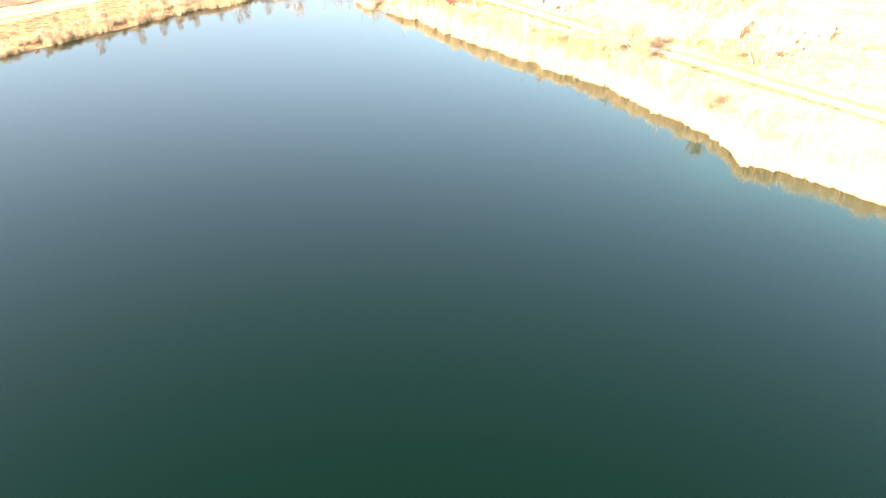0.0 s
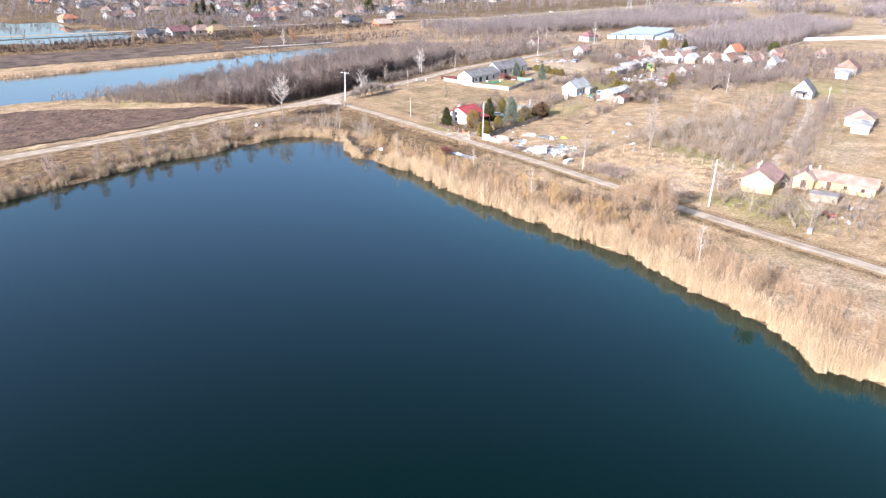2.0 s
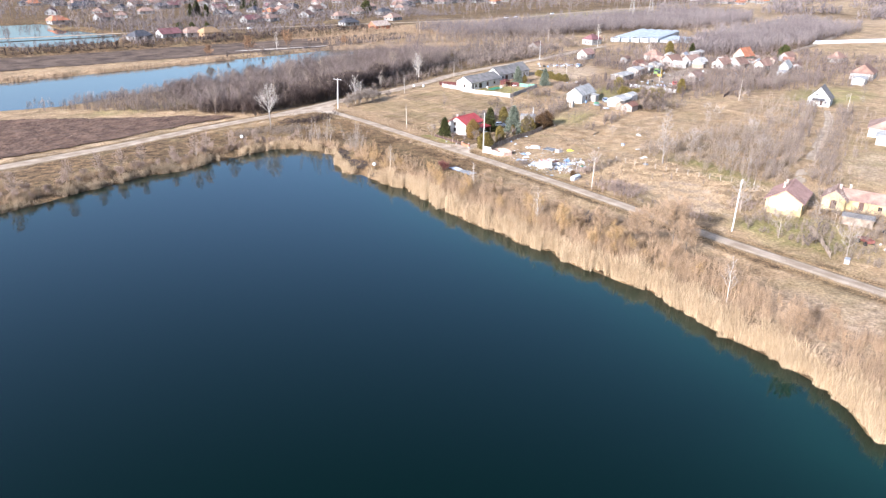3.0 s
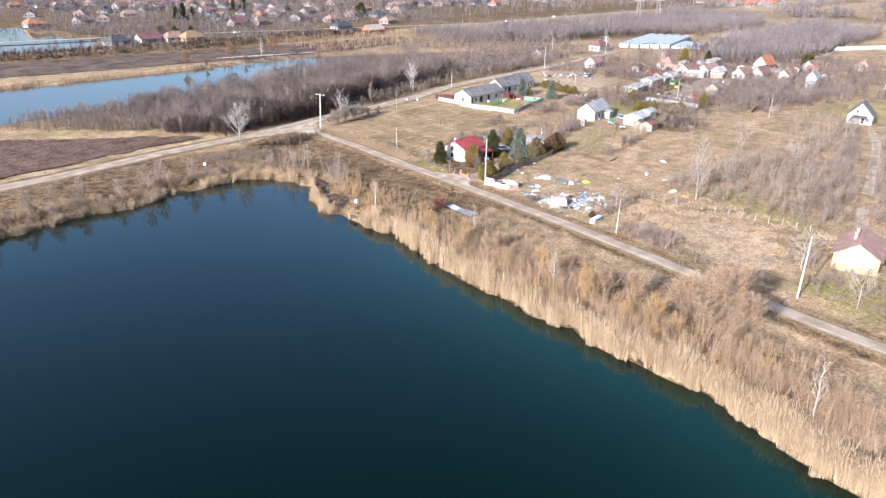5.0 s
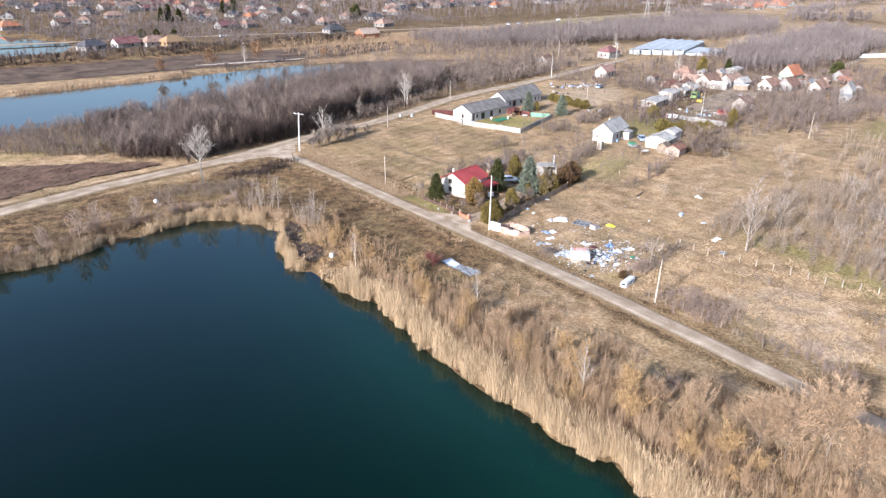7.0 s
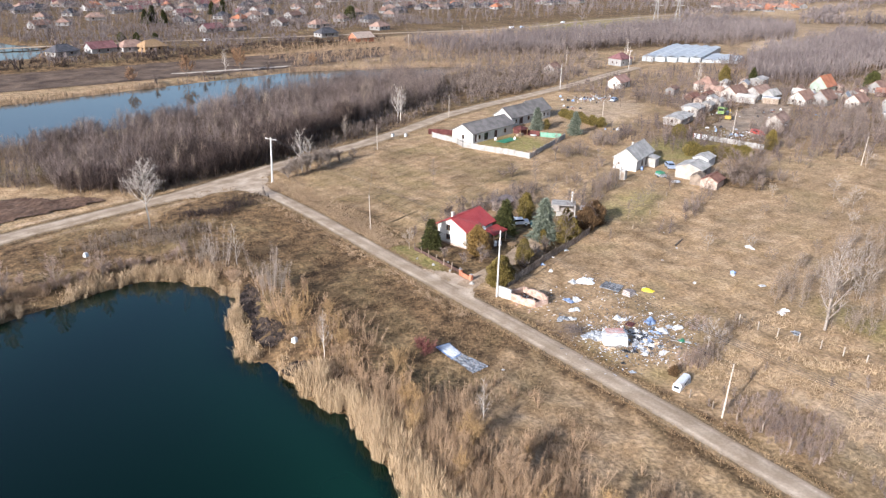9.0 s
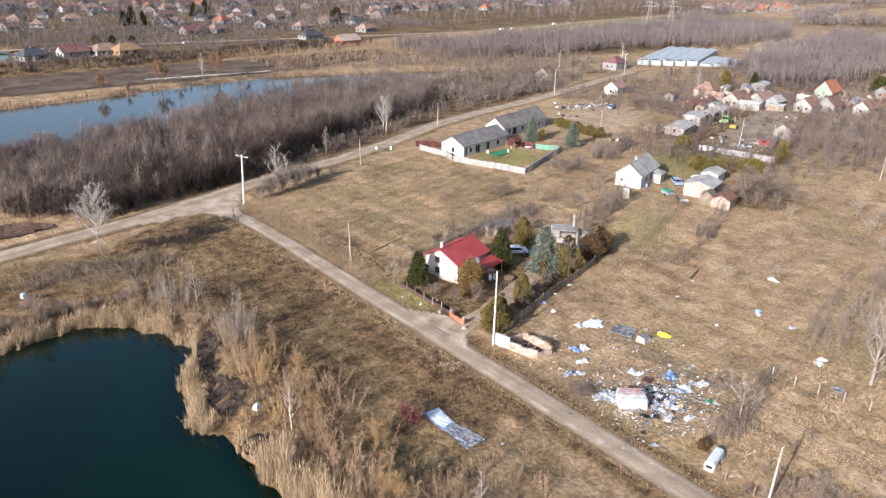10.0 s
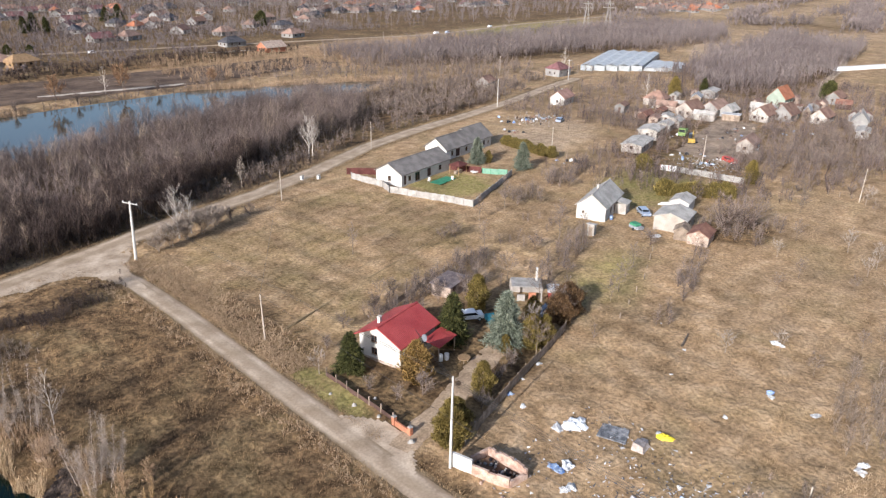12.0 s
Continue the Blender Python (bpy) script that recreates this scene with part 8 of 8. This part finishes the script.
single("carpet", Soup().hexa([(-1.3, -1.6, 0.0), (1.3, -1.5, 0.0), (1.4, 1.5, 0.0), (-1.2, 1.6, 0.0), (-1.3, -1.6, 0.10), (1.3, -1.5, 0.16), (1.4, 1.5, 0.12), (-1.2, 1.6, 0.2)]), surface("dark_grey_carpet", (0.09, 0.092, 0.098), (0.25, 0.25, 0.255), 1.8, 8, 0.9, 0.8, 0.1), "grey crumpled carpet lying on the grass", "carpet", x=170.6, y=166.2, z=0.08, turn=20)
single("armchair", Soup().hexa([(-0.9, -0.7, 0), (0.9, -0.8, 0), (0.8, 0.8, 0), (-0.9, 0.7, 0), (-0.8, -0.5, 0.8), (0.7, -0.5, 0.55), (0.7, 0.6, 0.6), (-0.8, 0.6, 1.0)]).hexa([(0.7, -0.5, 0), (1.6, -0.4, 0), (1.5, 0.4, 0), (0.8, 0.6, 0), (0.75, -0.45, 0.4), (1.5, -0.3, 0.3), (1.45, 0.3, 0.35), (0.8, 0.5, 0.45)]), surface("faded_upholstery", (0.26, 0.215, 0.19), (0.38, 0.33, 0.30), 2, 8, 0.9, 0.3), "faded brown-grey slumped upholstery dumped on grass", "furniture", x=170.7, y=162.9, turn=10)
single("yellow_sheet", lump(72, 1.2, 2.0, 0.4, 0.25), FOIL_YELLOW, "bright yellow plastic dumped on grass", "rubbish", x=174.2, y=161.9, turn=30)
single("board", Soup().box(0, 0, 0, 1.3, 1.1, 0.08), WOOD_RED, "dull mauve board lying on grass", "board", x=162.7, y=156.4, z=0.12, turn=15)
h = empty("wrecked_van", 153.4, 142.3, 0, 13, "stripped white van body lying in brambles", "scrap")
h.scale = (0.78, 0.82, 0.8)
ring = [(-0.62, 0.0), (-0.66, 0.75), (-0.5, 1.12), (0.0, 1.2), (0.5, 1.12), (0.66, 0.75), (0.62, 0.0)]
s = Soup()
v = [(u + (0.25 if u == 0.0 and z > 1 else 0), w * k, z * k * (1 if u else 0.85)) for u, k in ((0.0, 0.9), (0.35, 1.0), (2.6, 1.0), (4.3, 0.94)) for w, z in ring]
s.add(v, [(7 * i + j, 7 * i + 7 + j, 7 * i + 8 + j, 7 * i + j + 1) for i in range(3) for j in range(6)])
s.f += [[0, 1, 2, 3, 4, 5, 6], [27, 26, 25, 24, 23, 22, 21]]
body = part("body", s, FOIL_BRIGHT, h)
part("windscreen", Soup().hexa([(-0.03, -0.42, 0.5), (-0.03, 0.42, 0.5), (0.06, 0.42, 0.5), (0.06, -0.42, 0.5), (0.0, -0.38, 0.85), (0.0, 0.38, 0.85), (0.08, 0.38, 0.85), (0.08, -0.38, 0.85)]), FOIL_BLACK, body, "empty dark window opening")
part("side_opening", Soup().box(2.2, -0.655, 0.45, 1.1, 0.05, 0.35), FOIL_BLACK, body, "empty dark side opening")
part("loose_door", Soup().hexa([(2.9, -0.8, 0), (3.9, -0.9, 0), (3.9, -0.85, 0), (2.9, -0.75, 0), (2.9, -0.66, 0.95), (3.9, -0.76, 0.9), (3.9, -0.7, 0.9), (2.9, -0.6, 0.95)]), FOIL_GREY, h)
part("prop", Soup().tube((0.9, -1.2, 0), (0.4, -0.4, 1.5), 0.05, 0.04), WOOD, h)
# brush heap by the track
gg = np.random.default_rng(12)
n = 420
a, r = gg.uniform(0, math.tau, n), np.abs(gg.normal(0, 1.2, n))
o = np.stack([154.6 + np.cos(a) * r, 160.0 + np.sin(a) * r * 1.3, np.clip(0.9 - 0.4 * r, 0, 1) * gg.random(n)], 1)
stuff("brush_heap", Soup().blades(o, o + np.stack([gg.normal(0, 0.9, n), gg.normal(0, 0.9, n), gg.normal(0.1, 0.15, n)], 1), 0.06, gg), TWIG, "heap of cut brown branches by the track", "brushwood")

# sheets lying on the bank
h = empty("tarpaulin", 137.3, 166.0, 0, 0, "white tarpaulin with blue edges spread on grass", "tarpaulin")
zt = float(height(137.3, 164)) + 0.1


def cloth(name, c, mat, parent, z, wave=0.06, n=9, label=""):
    v = []
    gg = np.random.default_rng(int(z * 1000) + n)
    for i in range(n):
        for j in range(n):
            u, w = i / (n - 1), j / (n - 1)
            q = (np.array(c[0]) * (1 - u) + np.array(c[1]) * u) * (1 - w) + (np.array(c[3]) * (1 - u) + np.array(c[2]) * u) * w
            v.append((q[0], q[1], z + wave * gg.random()))
    f = [(i * n + j, (i + 1) * n + j, (i + 1) * n + j + 1, i * n + j + 1) for i in range(n - 1) for j in range(n - 1)]
    return part(name, Soup().add(v, f), mat, parent, label)


cloth("edge", [(-0.95, 2.0), (1.25, 1.75), (0.85, -1.65), (-1.2, -1.95)], FOIL_BLUE, h, zt, 0.05, 9, "blue edge")
cloth("sheet", [(-0.75, 1.75), (1.05, 1.5), (0.65, -1.4), (-0.95, -1.65)], FOIL_BRIGHT, h, zt + 0.07, 0.07, 10)
h = empty("grey_sheet", 137.3, 162.0, 0, 0, "grey crumpled sheet spread beside the tarpaulin", "tarpaulin")
cloth("sheet", [(-1.1, 2.1), (0.85, 2.3), (1.5, -2.0), (-1.2, -2.1)], FOIL_GREY, h, zt, 0.14, 12)

# white feeder boxes on posts by the shore
for x, y in ((121.7, 179.6), (107.1, 226.5)):
    h = empty("post_box", x, y, float(height(x, y)), 30, "white rounded box on a short post by the shore", "box", "shore boxes")
    part("post", Soup().tube((0, 0, -0.1), (0, 0, 1.0), 0.06, 0.05), WOOD, h)
    part("box", Soup().box(0, 0, 0.95, 0.75, 0.6, 0.55, 0, 0.9).box(0, 0, 1.5, 0.66, 0.5, 0.16, 0, 0.5), FRAME_WHITE, h)


# ---- vehicles ----
def car(name, x, y, turn, paint, words, long=4.2, wide=1.72, tall=1.45, boxy=False):
    h = empty(name, x, y, float(height(x, y)) + 0.02, turn, words, "car")
    prof = [(-0.5, 0.28), (-0.5, 0.62), (-0.46, 0.68), (-0.30, 0.66), (-0.18, 1.0), (0.30, 1.0), (0.44, 0.70), (0.5, 0.62), (0.5, 0.28)]
    if boxy:
        prof = [(-0.5, 0.25), (-0.5, 0.55), (-0.42, 0.62), (-0.36, 1.0), (0.49, 1.0), (0.5, 0.5), (0.5, 0.25)]
    n = len(prof)
    v = []
    for side in (-1, 1):
        for u, z in prof:
            inset = 0.82 if z > 0.9 else 1.0
            v.append((u * long, side * wide / 2 * inset, z * tall))
    f = [(i, (i + 1) % n, n + (i + 1) % n, n + i) for i in range(n)] + [tuple(range(n))[::-1], tuple(range(n, 2 * n))]
    s = Soup()
    s.v.append(np.array(v))
    s.n = len(v)
    s.f = [list(q) for q in f]
    body = part("body", s, paint, h)
    glass = Soup()
    for side in (-1, 1):
        glass.hexa([(long * u, side * (wide / 2 * k + 0.012), z * tall) for z, k, us in ((0.70, 0.985, (-0.27, 0.39)), (0.94, 0.86, (-0.17, 0.28))) for u, d in ((us[0], 0), (us[1], 0), (us[1], 1), (us[0], 1))])
    part("side_window", glass, GLASS, body)
    w = wide * 0.42
    part("windscreen", Soup().hexa([(-0.292 * long, -w, 0.69 * tall), (-0.292 * long, w, 0.69 * tall), (-0.27 * long, w, 0.69 * tall), (-0.27 * long, -w, 0.69 * tall), (-0.195 * long, -w * 0.9, 0.96 * tall), (-0.195 * long, w * 0.9, 0.96 * tall), (-0.175 * long, w * 0.9, 0.96 * tall), (-0.175 * long, -w * 0.9, 0.96 * tall)]), GLASS, body)
    part("rear_window", Soup().hexa([(0.42 * long, -w, 0.74 * tall), (0.44 * long, -w, 0.74 * tall), (0.44 * long, w, 0.74 * tall), (0.42 * long, w, 0.74 * tall), (0.31 * long, -w * 0.9, 0.97 * tall), (0.33 * long, -w * 0.9, 0.97 * tall), (0.33 * long, w * 0.9, 0.97 * tall), (0.31 * long, w * 0.9, 0.97 * tall)]), GLASS, body)
    for u in (-0.32, 0.31):
        for side in (-1, 1):
            t = part("wheel", Soup().tube((u * long, side * (wide / 2 - 0.18), 0.3), (u * long, side * (wide / 2 + 0.02), 0.3), 0.3, 0.3, 12), RUBBER, h)
            part("rim", Soup().tube((u * long, side * (wide / 2 + 0.0), 0.3), (u * long, side * (wide / 2 + 0.03), 0.3), 0.18, 0.17, 10), FRAME_WHITE, t)
    for side in (-1, 1):
        part("headlight", Soup().box(-0.5 * long, side * wide * 0.36, 0.52 * tall, 0.06, 0.3, 0.14), FRAME_WHITE, body)
        part("tail_light", Soup().box(0.5 * long, side * wide * 0.4, 0.52 * tall, 0.05, 0.2, 0.14), PAINT_RED, body)
    return h


car("car", 238.5, 203.2, 50, CAR_SILVER, "silver-blue car parked between house and garage")
car("car", 178.7, 195.8, 150, CAR_WHITE, "white car parked behind the fir", 3.8, 1.6)
car("car", 310.5, 211.0, 20, CAR_WHITE, "white car parked beside the tan cottage")
car("van", 291.5, 209.6, 70, PAINT_RED, "small red van in the cluttered yard", boxy=True)
car("car", 299.5, 270.6, 200, CAR_SILVER, "blue-grey car among scrap by the road")
for x, y, turn, paint in ((470, 506, 5, CAR_WHITE), (482, 507, 8, CAR_SILVER), (540, 519, 12, CAR_WHITE), (250, 540, 10, CAR_WHITE)):
    car("car", x, y, turn, paint, "far parked car beside the village road", boxy=True)

# trailers, barrels and small yard things
h = empty("trailer", 229.4, 199.4, 0, 75, "green-covered trailer beside the white house", "trailer")
part("bed", Soup().box(0, 0, 0.45, 2.6, 1.5, 0.5), FOIL_GREY, h)
part("cover", Soup().box(0.35, 0, 0.97, 1.8, 1.45, 0.45, 0, 0.9), FOIL_GREEN, h)
for side in (-1, 1):
    part("wheel", Soup().tube((0, side * 0.62, 0.3), (0, side * 0.82, 0.3), 0.3, 0.3, 10), RUBBER, h)
part("drawbar", Soup().box(-1.9, 0, 0.42, 1.3, 0.1, 0.1), IRON, h)
h = empty("trailer", 180.2, 193.0, 0, 60, "dark teal trailer behind the blue spruce", "trailer")
part("bed", Soup().box(0, 0, 0.4, 2.4, 1.4, 0.6), surface("teal_paint", (0.02, 0.10, 0.13), (0.03, 0.15, 0.18), 1, 6, 0.5, 0.1), h)
for side in (-1, 1):
    part("wheel", Soup().tube((0, side * 0.58, 0.3), (0, side * 0.78, 0.3), 0.3, 0.3, 10), RUBBER, h)
for x, y, mat, words in ((230.8, 206.0, FOIL_BLUE, "blue plastic barrel by the white house"), (167.6, 190.5, FRAME_WHITE, "white plastic barrel by the porch"), (168.4, 190.2, FRAME_WHITE, "white plastic barrel by the porch"), (285.0, 219.5, FOIL_BLUE, "blue plastic barrel in the yard")):
    h = empty("barrel", x, y, 0, 0, words, "barrel", "barrels")
    part("drum", Soup().tube((0, 0, 0), (0, 0, 0.42), 0.3, 0.33, 12).tube((0, 0, 0.42), (0, 0, 0.88), 0.33, 0.3, 12), mat, h)
    part("lid", Soup().tube((0, 0, 0.88), (0, 0, 0.94), 0.31, 0.28, 12), mat, h)
h = empty("outhouse", 220.8, 203.9, 0, 17, "grey wooden outhouse with a slanted roof", "outhouse")
part("hut", Soup().hexa([(-0.7, -0.7, -0.1), (0.7, -0.7, -0.1), (0.7, 0.7, -0.1), (-0.7, 0.7, -0.1), (-0.7, -0.7, 2.3), (0.7, -0.7, 2.0), (0.7, 0.7, 2.0), (-0.7, 0.7, 2.3)]), PLASTER_OLD, h)
part("roof", Soup().hexa([(-0.9, -0.9, 2.36), (0.9, -0.9, 1.98), (0.9, 0.9, 1.98), (-0.9, 0.9, 2.36), (-0.9, -0.9, 2.44), (0.9, -0.9, 2.06), (0.9, 0.9, 2.06), (-0.9, 0.9, 2.44)]), TIN, h)
part("door", Soup().box(-0.72, 0, 0.0, 0.05, 0.75, 1.85), WOOD, h)
h = empty("rowing_boat", 228.8, 194.8, 0, -30, "upturned white boat on the grass", "boat")
part("hull", lump(51, 2.6, 1.2, 0.55, 0.06, 6, 14), FRAME_WHITE, h)
part("keel", Soup().box(0, 0, 0.5, 1.6, 0.08, 0.10), CONCRETE, h)
h = empty("rowing_boat", 248.0, 203.8, 0, -35, "white boat on the grass by the hedge", "boat")
part("hull", lump(52, 3.0, 1.1, 0.5, 0.06, 6, 14), FRAME_WHITE, h)
part("keel", Soup().box(0, 0, 0.45, 1.8, 0.08, 0.10), CONCRETE, h)

# the garden shed with its tall white flue
h = empty("garden_shed", 190.6, 195.2, 0, -48, "open shed with a flat grey roof and red trim", "shed")
part("roof", Soup().box(0, 0, 2.3, 4.6, 3.3, 0.16), CONCRETE, h)
for u, v in ((-2.3, -1.5), (2.3, -1.5), (2.3, 1.5), (-2.3, 1.5)):
    part("post", Soup().box(u, v, -0.1, 0.25, 0.25, 2.4), PLASTER_PINK, h)
part("back_wall", Soup().box(0, 1.6, -0.1, 5.0, 0.2, 2.4), PLASTER_PINK, h)
part("side_wall", Soup().box(0.9, -1.5, -0.1, 1.1, 0.2, 1.5), BRICK_RED, h)
part("counter", Soup().box(-0.8, -1.5, -0.1, 1.2, 0.3, 1.1), PLASTER_OLD, h)
part("flue", Soup().box(1.6, 0.9, 2.4, 0.35, 0.35, 2.2), PLASTER, h)
h = empty("garden_shed", 194.6, 191.8, 0, -48, "low white-topped hut with a red base", "shed")
part("body", Soup().box(0, 0, -0.1, 3.4, 2.2, 1.2), PAINT_RED, h)
part("roof", Soup().box(0, 0, 1.1, 3.8, 2.7, 0.4, 0, 0.85), FOIL_WHITE, h)
single("covered_stack", lump(61, 2.2, 2.2, 1.9, 0.18), surface("grey_blue_cover", (0.22, 0.27, 0.34), (0.32, 0.37, 0.44), 1, 7, 0.6, 0.4), "grey-blue sheet over a stack in the garden", "cover", x=187.9, y=188.9)
h = empty("low_shed", 183.2, 204.6, 0, 14, "low brick shed with a flat mauve-grey felt roof", "shed")
part("body", Soup().box(0, 0, -0.1, 5.0, 3.4, 2.1), BRICK, h)
part("roof", Soup().box(0, 0, 2.0, 5.6, 4.0, 0.14), surface("roof_felt", (0.10, 0.08, 0.078), (0.19, 0.155, 0.148), 0.9, 6, 0.95, 0.3), h)
part("door", Soup().box(-1.4, -1.72, -0.05, 0.9, 0.06, 1.85), WOOD_DARK, h)
h = empty("garden_table", 169.6, 188.2, 0, 40, "round yellow wooden table on the drive", "table")
part("top", Soup().tube((0, 0, 0.66), (0, 0, 0.74), 0.85, 0.85, 16), WOOD_NEW, h)
for a in range(4):
    part("leg", Soup().tube((0.5 * math.cos(a * 1.57), 0.5 * math.sin(a * 1.57), 0), (0.4 * math.cos(a * 1.57), 0.4 * math.sin(a * 1.57), 0.66), 0.05, 0.05), WOOD, h)
for x, y, size in ((153.4, 180.4, 0.9), (153.2, 190.2, 0.6), (152.6, 194.0, 0.5), (155.8, 189.5, 0.5), (153.8, 186.4, 0.55)):
    single("boulder", lump(int(x * 7), size, size * 0.8, size * 0.6, 0.2), CONCRETE, "pale boulder at the edge of the track", "stone", "roadside stones", x, y, float(height(x, y)) - 0.05)

# the long house's garden
h = empty("gazebo", 232.0, 250.6, 0, 10, "open timber gazebo with a brown roof", "gazebo")
for u, v in ((-1.7, -1.3), (1.7, -1.3), (1.7, 1.3), (-1.7, 1.3)):
    part("post", Soup().box(u, v, -0.1, 0.16, 0.16, 2.3), WOOD_NEW, h)
part("roof", Soup().box(0, 0, 2.2, 4.2, 3.4, 0.8, 0, 0.15), WOOD_RED, h)
part("bench", Soup().box(0, 0, 0, 2.6, 0.8, 0.7), WOOD, h)
single("terrace_mat", Soup().box(0, 0, 0, 6.5, 3.0, 0.07), FOIL_GREEN, "bright green mat on the terrace", "mat", x=224.6, y=248.3, z=0.14, turn=10)
h = empty("paddling_ring", 235.2, 248.2, 0, 0, "white round trampoline rim on the lawn", "ring")
part("rim", Soup().tube((0, 0, 0.25), (0, 0, 0.4), 0.95, 0.95, 18), FRAME_WHITE, h)
part("foot", Soup().tube((0, 0, -0.05), (0, 0, 0.25), 0.5, 0.5, 10), IRON, h)
for x, y in ((221.6, 250.0), (226.5, 247.2)):
    h = empty("garden_chair", x, y, 0.1, 30, "white plastic garden chair on the terrace", "chair", "terrace chairs")
    part("seat", Soup().box(0, 0, 0.38, 0.5, 0.5, 0.06), FRAME_WHITE, h)
    part("backrest", Soup().box(0.24, 0, 0.44, 0.06, 0.5, 0.5), FRAME_WHITE, h)
    for u, v in ((-0.2, -0.2), (0.2, -0.2), (0.2, 0.2), (-0.2, 0.2)):
        part("leg", Soup().box(u, v, 0, 0.06, 0.06, 0.38), FRAME_WHITE, h)
for x, y in ((200.7, 271.3), (204.2, 269.6)):
    h = empty("roadside_cabinet", x, y, float(height(x, y)), 20, "small white marker box by the road", "box", "roadside boxes")
    part("box", Soup().box(0, 0, -0.1, 0.8, 0.5, 1.0), FRAME_WHITE, h)
    part("cap", Soup().box(0, 0, 0.9, 0.9, 0.6, 0.1), CONCRETE, h)

# machines and heaps in the cluttered yard
h = empty("digger", 303.5, 226.8, 0, 30, "yellow digger standing on bare soil", "digger")
part("track", Soup().box(0, -0.8, 0, 2.6, 0.5, 0.7), RUBBER, h)
part("track", Soup().box(0, 0.8, 0, 2.6, 0.5, 0.7), RUBBER, h)
part("body", Soup().box(-0.3, 0, 0.7, 2.2, 1.9, 1.0), YELLOW_PAINT, h)
part("cab", Soup().box(0.2, 0.4, 1.7, 1.2, 1.0, 1.3), GLASS, h)
part("boom", Soup().tube((0.6, -0.4, 1.5), (2.4, -0.4, 3.4), 0.16, 0.14).tube((2.4, -0.4, 3.4), (3.3, -0.4, 1.2), 0.13, 0.12), YELLOW_PAINT, h)
h = empty("tractor_truck", 311.0, 233.5, 0, 20, "green truck parked by the workshop", "truck")
part("cab", Soup().box(-1.6, 0, 0.6, 1.7, 2.1, 2.1, 0, 0.92), GREEN_PAINT, h)
part("windscreen", Soup().box(-2.42, 0, 1.6, 0.06, 1.7, 0.8), GLASS, h)
part("bed", Soup().box(1.1, 0, 0.8, 3.6, 2.2, 1.1), GREEN_PAINT, h)
for u in (-1.6, 0.4, 2.0):
    for side in (-1, 1):
        part("wheel", Soup().tube((u, side * 0.85, 0.5), (u, side * 1.1, 0.5), 0.5, 0.5, 10), RUBBER, h)
g = random.Random(33)
for k in range(230):
    c = g.choice(((350, 232, 12), (362, 216, 12), (345, 248, 10), (368, 206, 10), (293, 280, 7), (289, 279, 5), (294, 281, 4), (332, 226, 12), (310, 232, 9), (286.5, 213.5, 3.5), (293.5, 214.0, 4), (298, 279, 6), (303, 276, 4), (277, 271, 3), (290, 222, 5), (318, 222, 6), (178, 86, 6), (168, 80, 5), (340, 214, 8), (232.5, 190, 2.5), (262, 238, 3)))
    x, y = g.gauss(c[0], c[2] / 2), g.gauss(c[1], c[2] / 2)
    if 170 < x < 200 and 82 < y < 104 or not clear(np.array([x]), np.array([y]), 1.0)[0]:
        continue
    mat = g.choice((FOIL_WHITE, FOIL_WHITE, FOIL_GREY, FOIL_GREY, WOOD, TIN_RUST, FOIL_BLUE, WOOD, WOOD_DARK, FOIL_BLACK, FOIL_BLACK, FOIL_BLACK))
    # each rounded lump stands in for a heap of mixed scrap
    single("crumpled_sheet", lump(300 + k, g.uniform(0.4, 1.5), g.uniform(0.4, 1.1), g.uniform(0.25, 0.8), 0.3, 4, 8), mat, "lump of mixed scrap lying in a cluttered yard", "scrap", "yard scrap", x, y, -0.05, g.uniform(0, 360))
h = empty("hand_cart", 166.7, 81.2, 0, 60, "rusty red farm cart in the overgrown yard", "cart")
part("bed", Soup().box(0, 0, 0.6, 2.8, 1.5, 0.5), RUST, h)
for u in (-0.9, 0.9):
    for side in (-1, 1):
        part("wheel", Soup().tube((u, side * 0.75, 0.45), (u, side * 0.87, 0.45), 0.45, 0.45, 12), IRON, h)
fence("yard_fence", [(154.5, 82.0), (160.5, 86.5), (166.0, 91.5)], 1.4, 2.0, WOOD, "broken grey board fence of the yellow house's yard", 1.1, WOOD, jitter=0.3)
single("water_trough", Soup().box(0, 0, 0, 1.4, 0.8, 0.9, 0, 1.1), TIN, "grey tin trough at the overgrown fence", "trough", x=154.6, y=79.2, z=-0.05, turn=20)
single("manhole", Soup().tube((0, 0, 0), (0, 0, 0.1), 0.75, 0.7, 14), FOIL_BLACK, "dark round lid in pale grass", "lid", x=127.6, y=66.5, z=float(height(127.6, 66.5)))
single("felled_trunk", Soup().tube((0, 0, 0.2), (3.6, 1.0, 0.25), 0.2, 0.12, 7), BARK, "felled grey trunk lying in the plot", "log", x=194.0, y=170.6)
